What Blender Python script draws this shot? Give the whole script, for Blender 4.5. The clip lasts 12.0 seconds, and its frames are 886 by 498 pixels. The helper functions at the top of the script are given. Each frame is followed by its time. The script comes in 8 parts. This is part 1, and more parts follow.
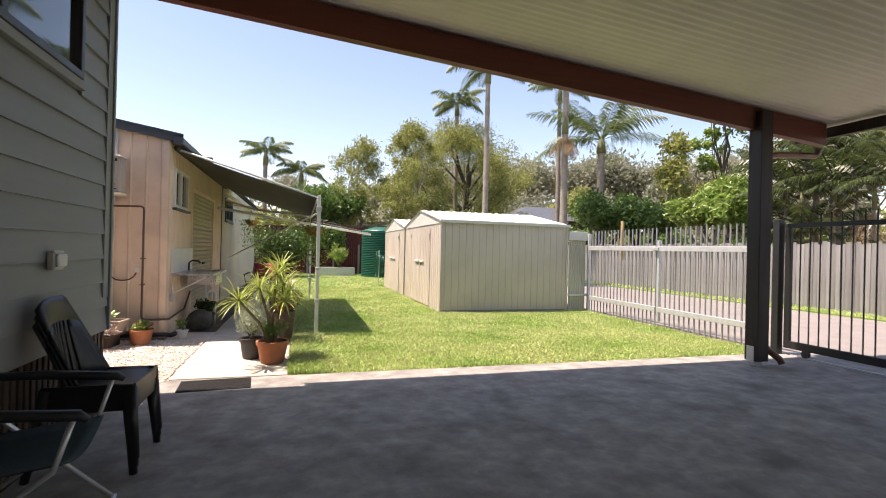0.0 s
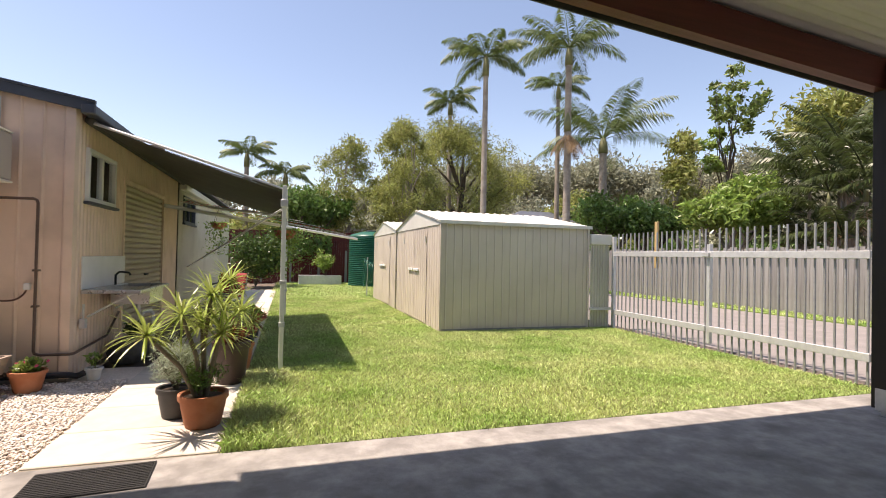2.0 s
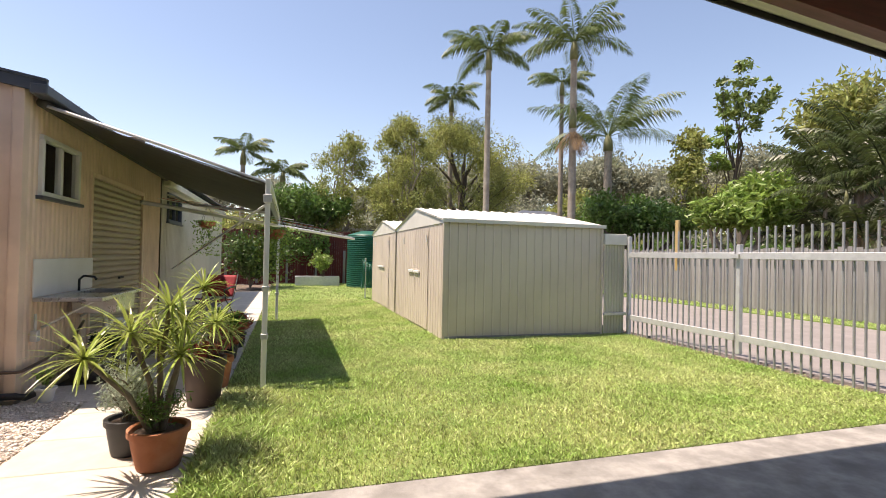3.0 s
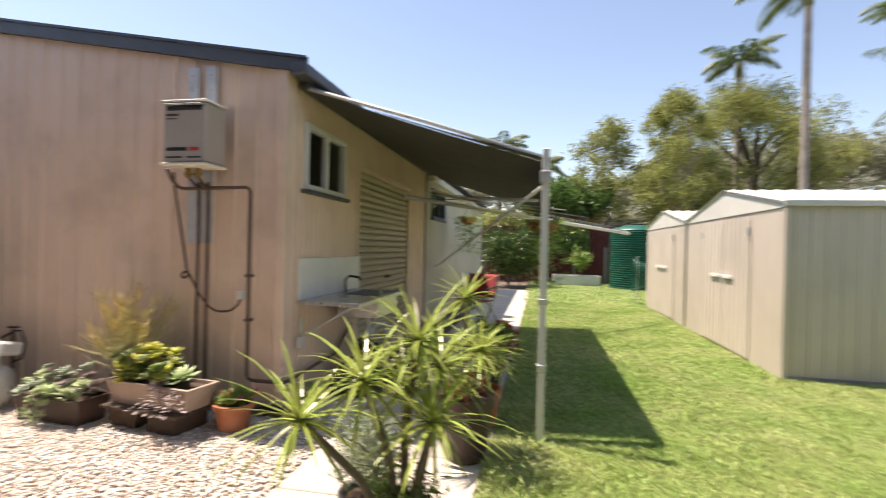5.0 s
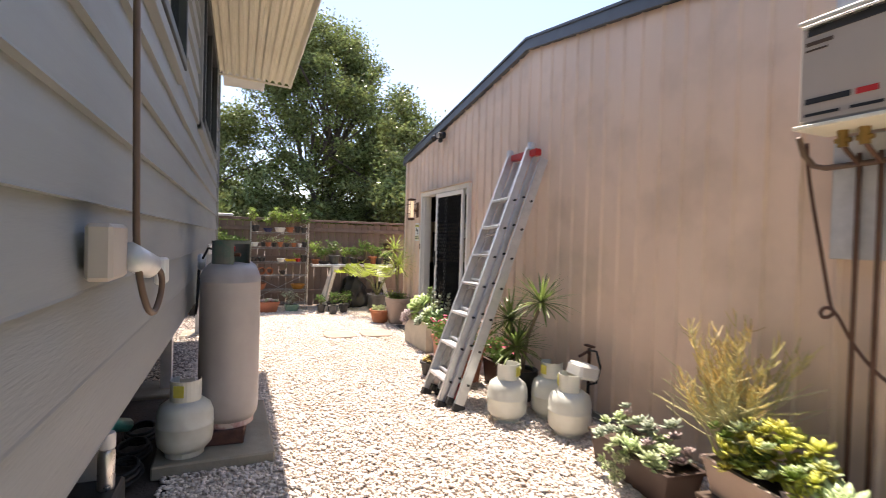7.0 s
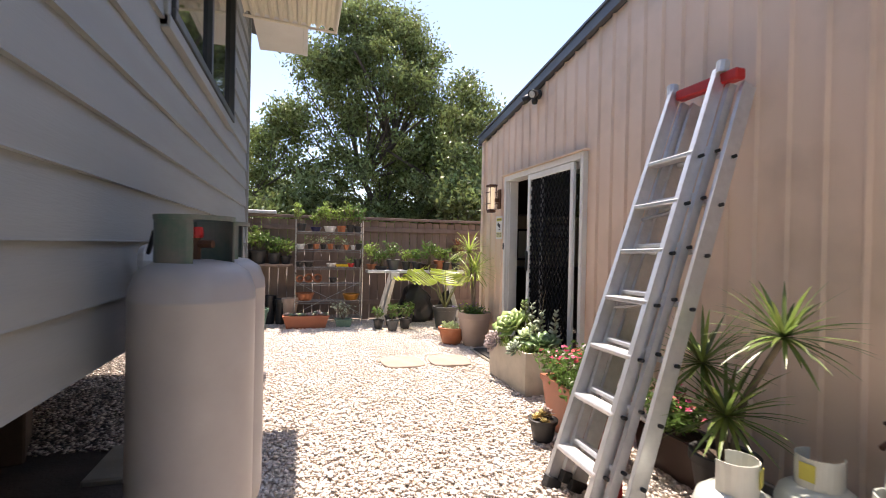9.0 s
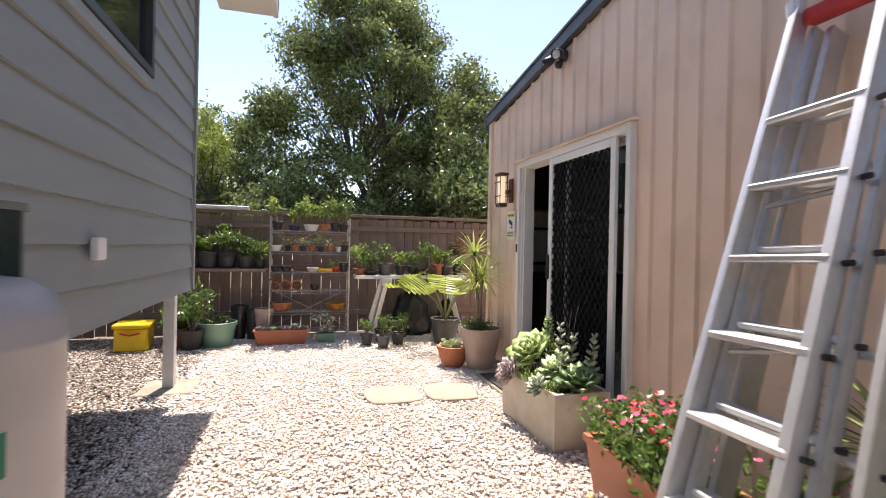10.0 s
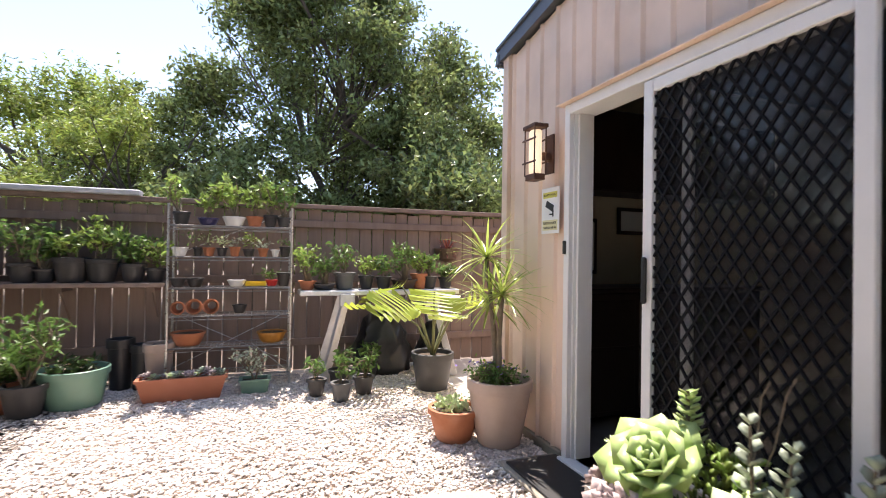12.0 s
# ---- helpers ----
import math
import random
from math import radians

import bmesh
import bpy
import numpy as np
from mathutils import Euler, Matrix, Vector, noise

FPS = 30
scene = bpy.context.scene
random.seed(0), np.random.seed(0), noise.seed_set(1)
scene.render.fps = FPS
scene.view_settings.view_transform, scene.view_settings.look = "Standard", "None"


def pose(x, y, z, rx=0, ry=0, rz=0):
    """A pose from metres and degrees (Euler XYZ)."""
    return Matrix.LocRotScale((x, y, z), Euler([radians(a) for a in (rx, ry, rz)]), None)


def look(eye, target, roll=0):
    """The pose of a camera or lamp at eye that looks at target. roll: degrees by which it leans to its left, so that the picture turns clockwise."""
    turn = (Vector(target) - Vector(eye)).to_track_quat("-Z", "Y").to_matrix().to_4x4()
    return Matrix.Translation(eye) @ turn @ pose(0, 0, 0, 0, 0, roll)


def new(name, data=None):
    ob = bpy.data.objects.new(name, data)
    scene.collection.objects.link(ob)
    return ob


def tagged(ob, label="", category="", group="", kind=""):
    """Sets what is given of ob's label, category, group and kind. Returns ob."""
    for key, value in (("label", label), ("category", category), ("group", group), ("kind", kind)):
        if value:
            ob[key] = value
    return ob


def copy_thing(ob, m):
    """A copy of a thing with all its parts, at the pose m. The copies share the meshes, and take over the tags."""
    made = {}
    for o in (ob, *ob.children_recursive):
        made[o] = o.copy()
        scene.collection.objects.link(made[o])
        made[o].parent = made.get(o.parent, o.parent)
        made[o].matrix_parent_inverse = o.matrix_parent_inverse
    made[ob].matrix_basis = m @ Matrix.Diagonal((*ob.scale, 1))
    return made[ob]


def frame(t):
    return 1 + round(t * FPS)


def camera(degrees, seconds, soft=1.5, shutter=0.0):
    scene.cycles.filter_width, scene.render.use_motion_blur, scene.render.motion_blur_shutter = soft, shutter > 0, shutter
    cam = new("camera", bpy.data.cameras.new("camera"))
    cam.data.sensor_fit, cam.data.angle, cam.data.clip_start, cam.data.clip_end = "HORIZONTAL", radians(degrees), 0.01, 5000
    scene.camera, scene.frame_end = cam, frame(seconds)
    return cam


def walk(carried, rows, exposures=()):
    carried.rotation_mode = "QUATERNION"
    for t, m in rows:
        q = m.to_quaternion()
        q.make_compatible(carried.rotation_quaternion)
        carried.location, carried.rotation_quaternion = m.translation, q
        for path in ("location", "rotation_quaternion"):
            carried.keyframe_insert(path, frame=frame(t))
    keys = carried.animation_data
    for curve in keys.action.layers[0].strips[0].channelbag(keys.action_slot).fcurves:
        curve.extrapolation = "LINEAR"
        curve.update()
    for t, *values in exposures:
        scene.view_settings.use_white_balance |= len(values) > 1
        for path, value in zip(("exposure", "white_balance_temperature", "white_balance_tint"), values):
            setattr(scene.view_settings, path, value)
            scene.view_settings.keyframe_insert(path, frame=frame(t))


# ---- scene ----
cam = camera(84.2, 12.0, soft=0.95, shutter=0.35)
PATH = [
    (0, (0.808, -0.959, 1.320), (1.369, 0.961, 1.325), 1.40),
    (0.5, (0.902, -0.480, 1.298), (1.452, 1.443, 1.314), 1.40),
    (1, (0.991, 0.005, 1.287), (1.552, 1.925, 1.313), 1.30),
    (1.5, (1.045, 0.403, 1.290), (1.622, 2.318, 1.322), 1.20),
    (2, (1.134, 0.765, 1.330), (1.732, 2.673, 1.360), 1.20),
    (2.5, (1.227, 1.068, 1.350), (1.830, 2.975, 1.379), 1.20),
    (4.3, (1.322, 2.440, 1.367), (1.686, 4.406, 1.382), 1.51),
    (4.5, (1.259, 2.593, 1.369), (1.474, 4.581, 1.378), 1.68),
    (5, (1.042, 3.003, 1.375), (0.653, 4.965, 1.366), 1.33),
    (5.5, (0.742, 3.303, 1.410), (-0.222, 5.055, 1.380), 1.54),
    (6, (0.424, 3.559, 1.418), (-1.012, 4.950, 1.377), 1.66),
    (6.5, (0.087, 3.749, 1.417), (-1.631, 4.771, 1.370), 1.61),
    (7, (-0.316, 3.885, 1.394), (-2.164, 4.651, 1.360), 1.63),
    (7.5, (-0.690, 4.033, 1.396), (-2.592, 4.650, 1.361), 1.84),
    (7.7, (-0.879, 4.061, 1.395), (-2.790, 4.648, 1.362), 1.63),
    (9.3, (-2.414, 4.255, 1.258), (-4.336, 4.805, 1.249), 1.20),
    (9.5, (-2.629, 4.345, 1.261), (-4.552, 4.895, 1.253), 1.22),
    (10, (-3.168, 4.475, 1.282), (-5.090, 5.027, 1.275), 1.16),
    (10.5, (-3.667, 4.573, 1.283), (-5.595, 5.103, 1.276), 1.06),
    (11, (-4.203, 4.652, 1.282), (-6.135, 5.166, 1.278), 1.05),
    (11.5, (-4.689, 4.757, 1.277), (-6.602, 5.342, 1.281), 1.00),
    (12, (-5.182, 4.846, 1.242), (-7.060, 5.536, 1.261), 0.86),
]
EXPOSURES = [(0.0, 0.95, 7500, 22), (1.0, 0.8, 7500, 22), (2.5, 0.7, 7500, 20), (5.0, 0.8, 7400, 18), (6.5, 1.15, 7300, 18), (9.5, 1.05, 7050, 18), (11.0, 1.0, 6950, 18), (12.0, 1.35, 6750, 18)]
walk(cam, [(t, look(eye, target, roll)) for t, eye, target, roll in PATH], EXPOSURES)

# ---- light ----
# the sun stands high in the west-north-west; shadows fall towards +x
SUN_FROM = Vector((-0.41, 0.088, 1.0)).normalized()
world = bpy.data.worlds.new("sky")
scene.world = world
world.use_nodes = True
wn = world.node_tree.nodes
sky = wn.new("ShaderNodeTexSky")
sky.sky_type = 'NISHITA'
sky.sun_disc = False
sky.sun_elevation = math.asin(SUN_FROM.z)
sky.sun_rotation = math.atan2(SUN_FROM.x, SUN_FROM.y)
sky.air_density, sky.dust_density, sky.ozone_density = 1.0, 0.6, 1.0
wn["Background"].inputs["Strength"].default_value = 0.14
world.node_tree.links.new(sky.outputs["Color"], wn["Background"].inputs["Color"])
sun_data = bpy.data.lights.new("sun", 'SUN')
sun_data.energy, sun_data.angle, sun_data.color = 5.0, radians(0.55), (1.0, 0.95, 0.87)
sun = new("sun", sun_data)
sun.matrix_world = look(SUN_FROM * 60, (0, 0, 0))

# ---- mesh tools ----
rng = random.Random(7)
nrng = np.random.default_rng(11)


class Mesh:
    """Vertices and faces gathered from simple shapes."""

    def __init__(self):
        self.v, self.f = [], []

    def add(self, verts, faces):
        n = len(self.v)
        self.v.extend(verts)
        self.f.extend(tuple(n + i for i in f) for f in faces)
        return self

    def box(self, x0, x1, y0, y1, z0, z1, c=0.0, m=None):
        lo, hi = (x0, y0, z0), (x1, y1, z1)
        ks = [(i, j, k) for i in (0, 1) for j in (0, 1) for k in (0, 1)]
        if c <= 0:
            vs = [tuple((lo, hi)[s[a]][a] for a in range(3)) for s in ks]
            fs = [(0, 1, 3, 2), (4, 6, 7, 5), (0, 4, 5, 1), (2, 3, 7, 6), (0, 2, 6, 4), (1, 5, 7, 3)]
        else:
            vs, ix = [], {}
            for s in ks:
                for a in range(3):
                    p = [(lo, hi)[s[b]][b] for b in range(3)]
                    for b in range(3):
                        if b != a:
                            p[b] += c * (1 - 2 * s[b])
                    ix[s, a] = len(vs)
                    vs.append(tuple(p))
            fs = []
            for a in range(3):
                b, d = (a + 1) % 3, (a + 2) % 3
                for sa in (0, 1):
                    ring = []
                    for sb, sd in ((0, 0), (1, 0), (1, 1), (0, 1)):
                        s = [0, 0, 0]
                        s[a], s[b], s[d] = sa, sb, sd
                        ring.append(ix[tuple(s), a])
                    fs.append(tuple(ring))
                    for sb in (0, 1):
                        e = []
                        for sd in (0, 1):
                            s = [0, 0, 0]
                            s[a], s[b], s[d] = sa, sb, sd
                            e.append((ix[tuple(s), a], ix[tuple(s), b]))
                        fs.append((e[0][0], e[1][0], e[1][1], e[0][1]))
            for s in ks:
                fs.append((ix[s, 0], ix[s, 1], ix[s, 2]))
        if m is not None:
            vs = [tuple(m @ Vector(p)) for p in vs]
        return self.add(vs, fs)

    def tube(self, pts, radii, n=8, cap=True):
        pts = [Vector(p) for p in pts]
        if not isinstance(radii, (list, tuple)):
            radii = [radii] * len(pts)
        vs, fs, side = [], [], None
        for i, p in enumerate(pts):
            d = (pts[min(i + 1, len(pts) - 1)] - pts[max(i - 1, 0)]).normalized()
            if side is None:
                side = d.orthogonal().normalized()
            side = (side - d * side.dot(d))
            side = side.normalized() if side.length > 1e-6 else d.orthogonal().normalized()
            up = d.cross(side)
            for k in range(n):
                a = 2 * math.pi * k / n
                vs.append(tuple(p + (side * math.cos(a) + up * math.sin(a)) * radii[i]))
        for i in range(len(pts) - 1):
            for k in range(n):
                fs.append((i * n + k, i * n + (k + 1) % n, (i + 1) * n + (k + 1) % n, (i + 1) * n + k))
        if cap:
            fs.append(tuple(range(n))[::-1])
            fs.append(tuple(range((len(pts) - 1) * n, len(pts) * n)))
        return self.add(vs, fs)

    def lathe(self, prof, n=20, cx=0.0, cy=0.0, cap=True):
        vs, fs = [], []
        for r, z in prof:
            for k in range(n):
                a = 2 * math.pi * k / n
                vs.append((cx + r * math.cos(a), cy + r * math.sin(a), z))
        for i in range(len(prof) - 1):
            for k in range(n):
                fs.append((i * n + k, i * n + (k + 1) % n, (i + 1) * n + (k + 1) % n, (i + 1) * n + k))
        if cap:
            fs.append(tuple(range(n))[::-1])
            fs.append(tuple(range((len(prof) - 1) * n, len(prof) * n)))
        return self.add(vs, fs)

    def blade(self, base, d, length, width, droop=0.5, seg=4, fold=0.25, thick=0.0):
        """A strap leaf that bends down along its length."""
        base, d = Vector(base), Vector(d).normalized()
        side = d.cross(Vector((0, 0, 1)))
        side = side.normalized() if side.length > 1e-4 else Vector((1, 0, 0))
        p, vs, fs = base.copy(), [], []
        for i in range(seg + 1):
            t = i / seg
            w = width * (0.55 + 1.1 * t) * (1 - t) ** 0.75 if t < 1 else 0.0
            w = max(w, 0.0008)
            up = side.cross(d)
            vs += [tuple(p - side * w + up * w * fold), tuple(p - up * thick * (1 - t)), tuple(p + side * w + up * w * fold)]
            d = (d + Vector((0, 0, -droop / seg * (0.4 + t)))).normalized()
            p = p + d * (length / seg)
        for i in range(seg):
            a = 3 * i
            fs += [(a, a + 1, a + 4, a + 3), (a + 1, a + 2, a + 5, a + 4)]
        return self.add(vs, fs)


def bend(pts, n=5):
    """More points along a smooth line through the given ones."""
    p = [Vector(q) for q in pts]
    p = [p[0]] + p + [p[-1]]
    out = []
    for i in range(1, len(p) - 2):
        for k in range(n):
            t = k / n
            a, b, c, d = p[i - 1], p[i], p[i + 1], p[i + 2]
            out.append(0.5 * (2 * b + (c - a) * t + (2 * a - 5 * b + 4 * c - d) * t * t + (3 * b - a - 3 * c + d) * t ** 3))
    return out + [p[-1]]


def build(mesh_name, m, material, smooth=False, fix=True):
    me = bpy.data.meshes.new(mesh_name)
    me.from_pydata(m.v, [], m.f)
    if fix and len(m.f) < 30000:
        b = bmesh.new()
        b.from_mesh(me)
        bmesh.ops.remove_doubles(b, verts=b.verts, dist=0.00002)
        bmesh.ops.recalc_face_normals(b, faces=b.faces)
        b.to_mesh(me)
        b.free()
    if smooth:
        me.polygons.foreach_set("use_smooth", [True] * len(me.polygons))
    if material:
        me.materials.append(material)
    return me


def soft_edges(ob, degrees=40):
    """Smooth shading with sharp edges kept."""
    me = ob.data
    me.polygons.foreach_set("use_smooth", [True] * len(me.polygons))
    me.set_sharp_from_angle(angle=radians(degrees))
    return ob


def thing(name, at=None, label="", category="", group="", kind=""):
    ob = new(name)
    ob.empty_display_size = 0.1
    ob.matrix_basis = at if at is not None else Matrix()
    return tagged(ob, label, category, group, kind)


def part(name, m, material, parent=None, label="", smooth=False, soft=0, fix=True):
    me = m if isinstance(m, bpy.types.Mesh) else build(name, m, material, smooth, fix)
    ob = new(name, me)
    if parent is not None:
        ob.parent = parent
    if soft:
        soft_edges(ob, soft)
    return tagged(ob, label)


def solid(name, m, material, label, category, group="", kind="", at=None, smooth=False, soft=0):
    """A thing that is one mesh."""
    ob = part(name, m, material, None, "", smooth, soft)
    if at is not None:
        ob.matrix_basis = at
    return tagged(ob, label, category, group, kind)


def leaf_cloud(centres, sizes, aspect=0.45, up_bias=0.3, hang=0.0, outward=None):
    """Small folded leaves at the given centres."""
    n = len(centres)
    d = nrng.normal(size=(n, 3))
    d[:, 2] += up_bias
    if outward is not None:
        d += outward
    d[:, 2] -= hang
    d /= np.linalg.norm(d, axis=1)[:, None]
    s = np.cross(d, nrng.normal(size=(n, 3)))
    s /= np.linalg.norm(s, axis=1)[:, None] + 1e-9
    nn = np.cross(d, s)
    L = np.asarray(sizes)[:, None]
    c = np.asarray(centres)
    v = np.stack([c - d * L * 0.5, c + s * L * aspect * 0.5 + nn * L * 0.08 + d * L * 0.05, c + d * L * 0.5, c - s * L * aspect * 0.5 + nn * L * 0.08 + d * L * 0.05], axis=1).reshape(-1, 3)
    i = np.arange(n)[:, None] * 4
    f = np.concatenate([i + [[0, 1, 2]], i + [[0, 2, 3]]], axis=0)
    m = Mesh()
    m.v, m.f = v.tolist(), f.tolist()
    return m


# ---- materials ----
def material(name, colour, rough=0.6, colour2=None, scale=6.0, amount=0.5, metal=0.0, bump=0.0, bump_scale=80.0, spec=0.5, stretch=(1, 1, 1),
             grime=0.0, grime_colour=(0.08, 0.07, 0.06), grime_scale=1.2, island=0.0, object_random=0.0, translucent=0.0, coat=0.0):
    mt = bpy.data.materials.new(name)
    mt.use_nodes = True
    nt = mt.node_tree
    N, L = nt.nodes, nt.links
    bs = N["Principled BSDF"]
    tc = N.new("ShaderNodeTexCoord")
    mp = N.new("ShaderNodeMapping")
    mp.inputs["Scale"].default_value = stretch
    L.new(tc.outputs["Object"], mp.inputs["Vector"])
    c2 = colour2 if colour2 else tuple(c * 0.8 for c in colour)
    nz = N.new("ShaderNodeTexNoise")
    nz.inputs["Scale"].default_value = scale
    nz.inputs["Detail"].default_value = 6
    nz.inputs["Roughness"].default_value = 0.65
    L.new(mp.outputs["Vector"], nz.inputs["Vector"])
    rp = N.new("ShaderNodeMapRange")
    rp.inputs["From Min"].default_value, rp.inputs["From Max"].default_value = 0.32, 0.68
    rp.inputs["To Max"].default_value = amount * 2
    L.new(nz.outputs["Fac"], rp.inputs["Value"])
    mx = N.new("ShaderNodeMix")
    mx.data_type = 'RGBA'
    mx.inputs["A"].default_value, mx.inputs["B"].default_value = (*colour, 1), (*c2, 1)
    L.new(rp.outputs["Result"], mx.inputs["Factor"])
    out = mx.outputs["Result"]
    if grime > 0:
        gz = N.new("ShaderNodeTexNoise")
        gz.inputs["Scale"].default_value, gz.inputs["Detail"].default_value = grime_scale, 8
        L.new(tc.outputs["Object"], gz.inputs["Vector"])
        gr = N.new("ShaderNodeMapRange")
        gr.inputs["From Min"].default_value, gr.inputs["From Max"].default_value = 0.48, 0.72
        gr.inputs["To Max"].default_value = grime
        L.new(gz.outputs["Fac"], gr.inputs["Value"])
        gm = N.new("ShaderNodeMix")
        gm.data_type = 'RGBA'
        gm.inputs["B"].default_value = (*grime_colour, 1)
        L.new(gr.outputs["Result"], gm.inputs["Factor"])
        L.new(out, gm.inputs["A"])
        out = gm.outputs["Result"]
    if island > 0 or object_random > 0:
        hs = N.new("ShaderNodeHueSaturation")
        if island > 0:
            src = N.new("ShaderNodeNewGeometry").outputs["Random Per Island"]
        else:
            src = N.new("ShaderNodeObjectInfo").outputs["Random"]
        k = max(island, object_random)
        vr = N.new("ShaderNodeMapRange")
        vr.inputs["To Min"].default_value, vr.inputs["To Max"].default_value = 1 - k, 1 + k
        L.new(src, vr.inputs["Value"])
        L.new(vr.outputs["Result"], hs.inputs["Value"])
        hr = N.new("ShaderNodeMapRange")
        hr.inputs["To Min"].default_value, hr.inputs["To Max"].default_value = 0.5 - 0.03 * k, 0.5 + 0.03 * k
        L.new(src, hr.inputs["Value"])
        L.new(hr.outputs["Result"], hs.inputs["Hue"])
        L.new(out, hs.inputs["Color"])
        out = hs.outputs["Color"]
    L.new(out, bs.inputs["Base Color"])
    bs.inputs["Metallic"].default_value = metal
    bs.inputs["Specular IOR Level"].default_value = spec
    bs.inputs["Coat Weight"].default_value = coat
    rr = N.new("ShaderNodeMapRange")
    rr.inputs["To Min"].default_value, rr.inputs["To Max"].default_value = max(rough - 0.1, 0.02), min(rough + 0.12, 1)
    L.new(nz.outputs["Fac"], rr.inputs["Value"])
    L.new(rr.outputs["Result"], bs.inputs["Roughness"])
    if bump > 0:
        bz = N.new("ShaderNodeTexNoise")
        bz.inputs["Scale"].default_value, bz.inputs["Detail"].default_value = bump_scale, 4
        L.new(mp.outputs["Vector"], bz.inputs["Vector"])
        bp = N.new("ShaderNodeBump")
        bp.inputs["Strength"].default_value, bp.inputs["Distance"].default_value = bump, 0.01
        L.new(bz.outputs["Fac"], bp.inputs["Height"])
        L.new(bp.outputs["Normal"], bs.inputs["Normal"])
    if translucent > 0:
        tr = N.new("ShaderNodeBsdfTranslucent")
        L.new(out, tr.inputs["Color"])
        ms = N.new("ShaderNodeMixShader")
        ms.inputs["Fac"].default_value = translucent
        L.new(bs.outputs["BSDF"], ms.inputs[1])
        L.new(tr.outputs["BSDF"], ms.inputs[2])
        L.new(ms.outputs["Shader"], N["Material Output"].inputs["Surface"])
    return mt


def foliage(name, colour, colour2=None, rough=0.45, var=0.35, translucent=0.3, scale=3.0):
    return material(name, colour, rough, colour2 or tuple(c * 0.6 for c in colour), scale, 0.5, island=var, translucent=translucent)


def glass_material(name, colour=(0.9, 0.95, 0.95)):
    mt = bpy.data.materials.new(name)
    mt.use_nodes = True
    b = mt.node_tree.nodes["Principled BSDF"]
    b.inputs["Base Color"].default_value = (*colour, 1)
    b.inputs["Roughness"].default_value = 0.02
    b.inputs["Transmission Weight"].default_value = 1.0
    b.inputs["IOR"].default_value = 1.42
    return mt


CLAD = material("painted_steel_tan", (0.78, 0.605, 0.475), 0.5, (0.72, 0.55, 0.425), 1.4, 0.5, bump=0.05, bump_scale=6, grime=0.25, grime_colour=(0.27, 0.21, 0.15), grime_scale=2.5, stretch=(1, 1, 0.25))
CLAD_WHITE = material("painted_steel_cream", (0.56, 0.54, 0.47), 0.5, (0.5, 0.47, 0.4), 1.5, 0.5, grime=0.2, stretch=(1, 1, 0.3))
BARGE = material("painted_steel_slate", (0.075, 0.085, 0.1), 0.4, (0.055, 0.06, 0.07), 3, 0.5)
ROOF_STEEL = material("roof_steel_slate", (0.1, 0.11, 0.125), 0.45, (0.08, 0.085, 0.095), 3, 0.5)
BOARD = material("weatherboard_grey", (0.235, 0.25, 0.25), 0.55, (0.21, 0.22, 0.22), 2.0, 0.4, bump=0.12, bump_scale=60, stretch=(0.3, 0.3, 3), grime=0.15, grime_colour=(0.17, 0.17, 0.16), object_random=0.04)
CREAM = material("cream_roof_sheet", (0.78, 0.74, 0.63), 0.5, (0.72, 0.68, 0.57), 2, 0.5, grime=0.15, grime_colour=(0.4, 0.36, 0.28))
HOOD = material("cream_hood_sheet", (0.78, 0.74, 0.62), 0.5, (0.72, 0.68, 0.56), 2, 0.5, translucent=0.1)
BEAM = material("stained_red_timber", (0.16, 0.03, 0.016), 0.5, (0.1, 0.018, 0.01), 5, 0.5, bump=0.15, bump_scale=50, stretch=(0.15, 3, 3))
POST = material("stained_dark_timber", (0.025, 0.013, 0.01), 0.6, (0.016, 0.009, 0.007), 5, 0.5, bump=0.15, bump_scale=50, stretch=(3, 3, 0.2))
SLAB = material("carport_concrete", (0.4, 0.38, 0.355), 0.72, (0.26, 0.245, 0.23), 5.0, 0.65, bump=0.3, bump_scale=130, grime=0.6, grime_colour=(0.1, 0.09, 0.08), grime_scale=2.2, spec=0.3)
PAVER = material("sandstone_paver", (0.6, 0.545, 0.475), 0.85, (0.52, 0.465, 0.4), 5, 0.5, bump=0.25, bump_scale=150, object_random=0.06, grime=0.15, grime_colour=(0.3, 0.27, 0.22))
LAWN = material("lawn_soil", (0.11, 0.2, 0.035), 0.95, (0.24, 0.31, 0.09), 1.6, 0.6, bump=0.9, bump_scale=160, grime=0.3, grime_colour=(0.27, 0.24, 0.11), grime_scale=2.0)
GRASS = material("grass_blade", (0.29, 0.45, 0.1), 0.5, (0.56, 0.6, 0.27), 0.9, 0.65, island=0.55, translucent=0.15)
GRAVEL = material("gravel_bed", (0.8, 0.71, 0.62), 0.95, (0.62, 0.53, 0.45), 45, 0.5, bump=1.0, bump_scale=50)
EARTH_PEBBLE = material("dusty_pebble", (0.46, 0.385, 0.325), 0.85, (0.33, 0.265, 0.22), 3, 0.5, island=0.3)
PEBBLE = material("river_pebble", (0.86, 0.79, 0.72), 0.75, (0.74, 0.62, 0.53), 3, 0.5, island=0.22)
DIRT = material("bare_earth", (0.1, 0.075, 0.058), 0.95, (0.17, 0.13, 0.1), 4, 0.6, bump=0.8, bump_scale=60)
DRIVE = material("driveway_asphalt", (0.27, 0.24, 0.225), 0.9, (0.21, 0.19, 0.18), 2, 0.5, bump=0.3, bump_scale=200)
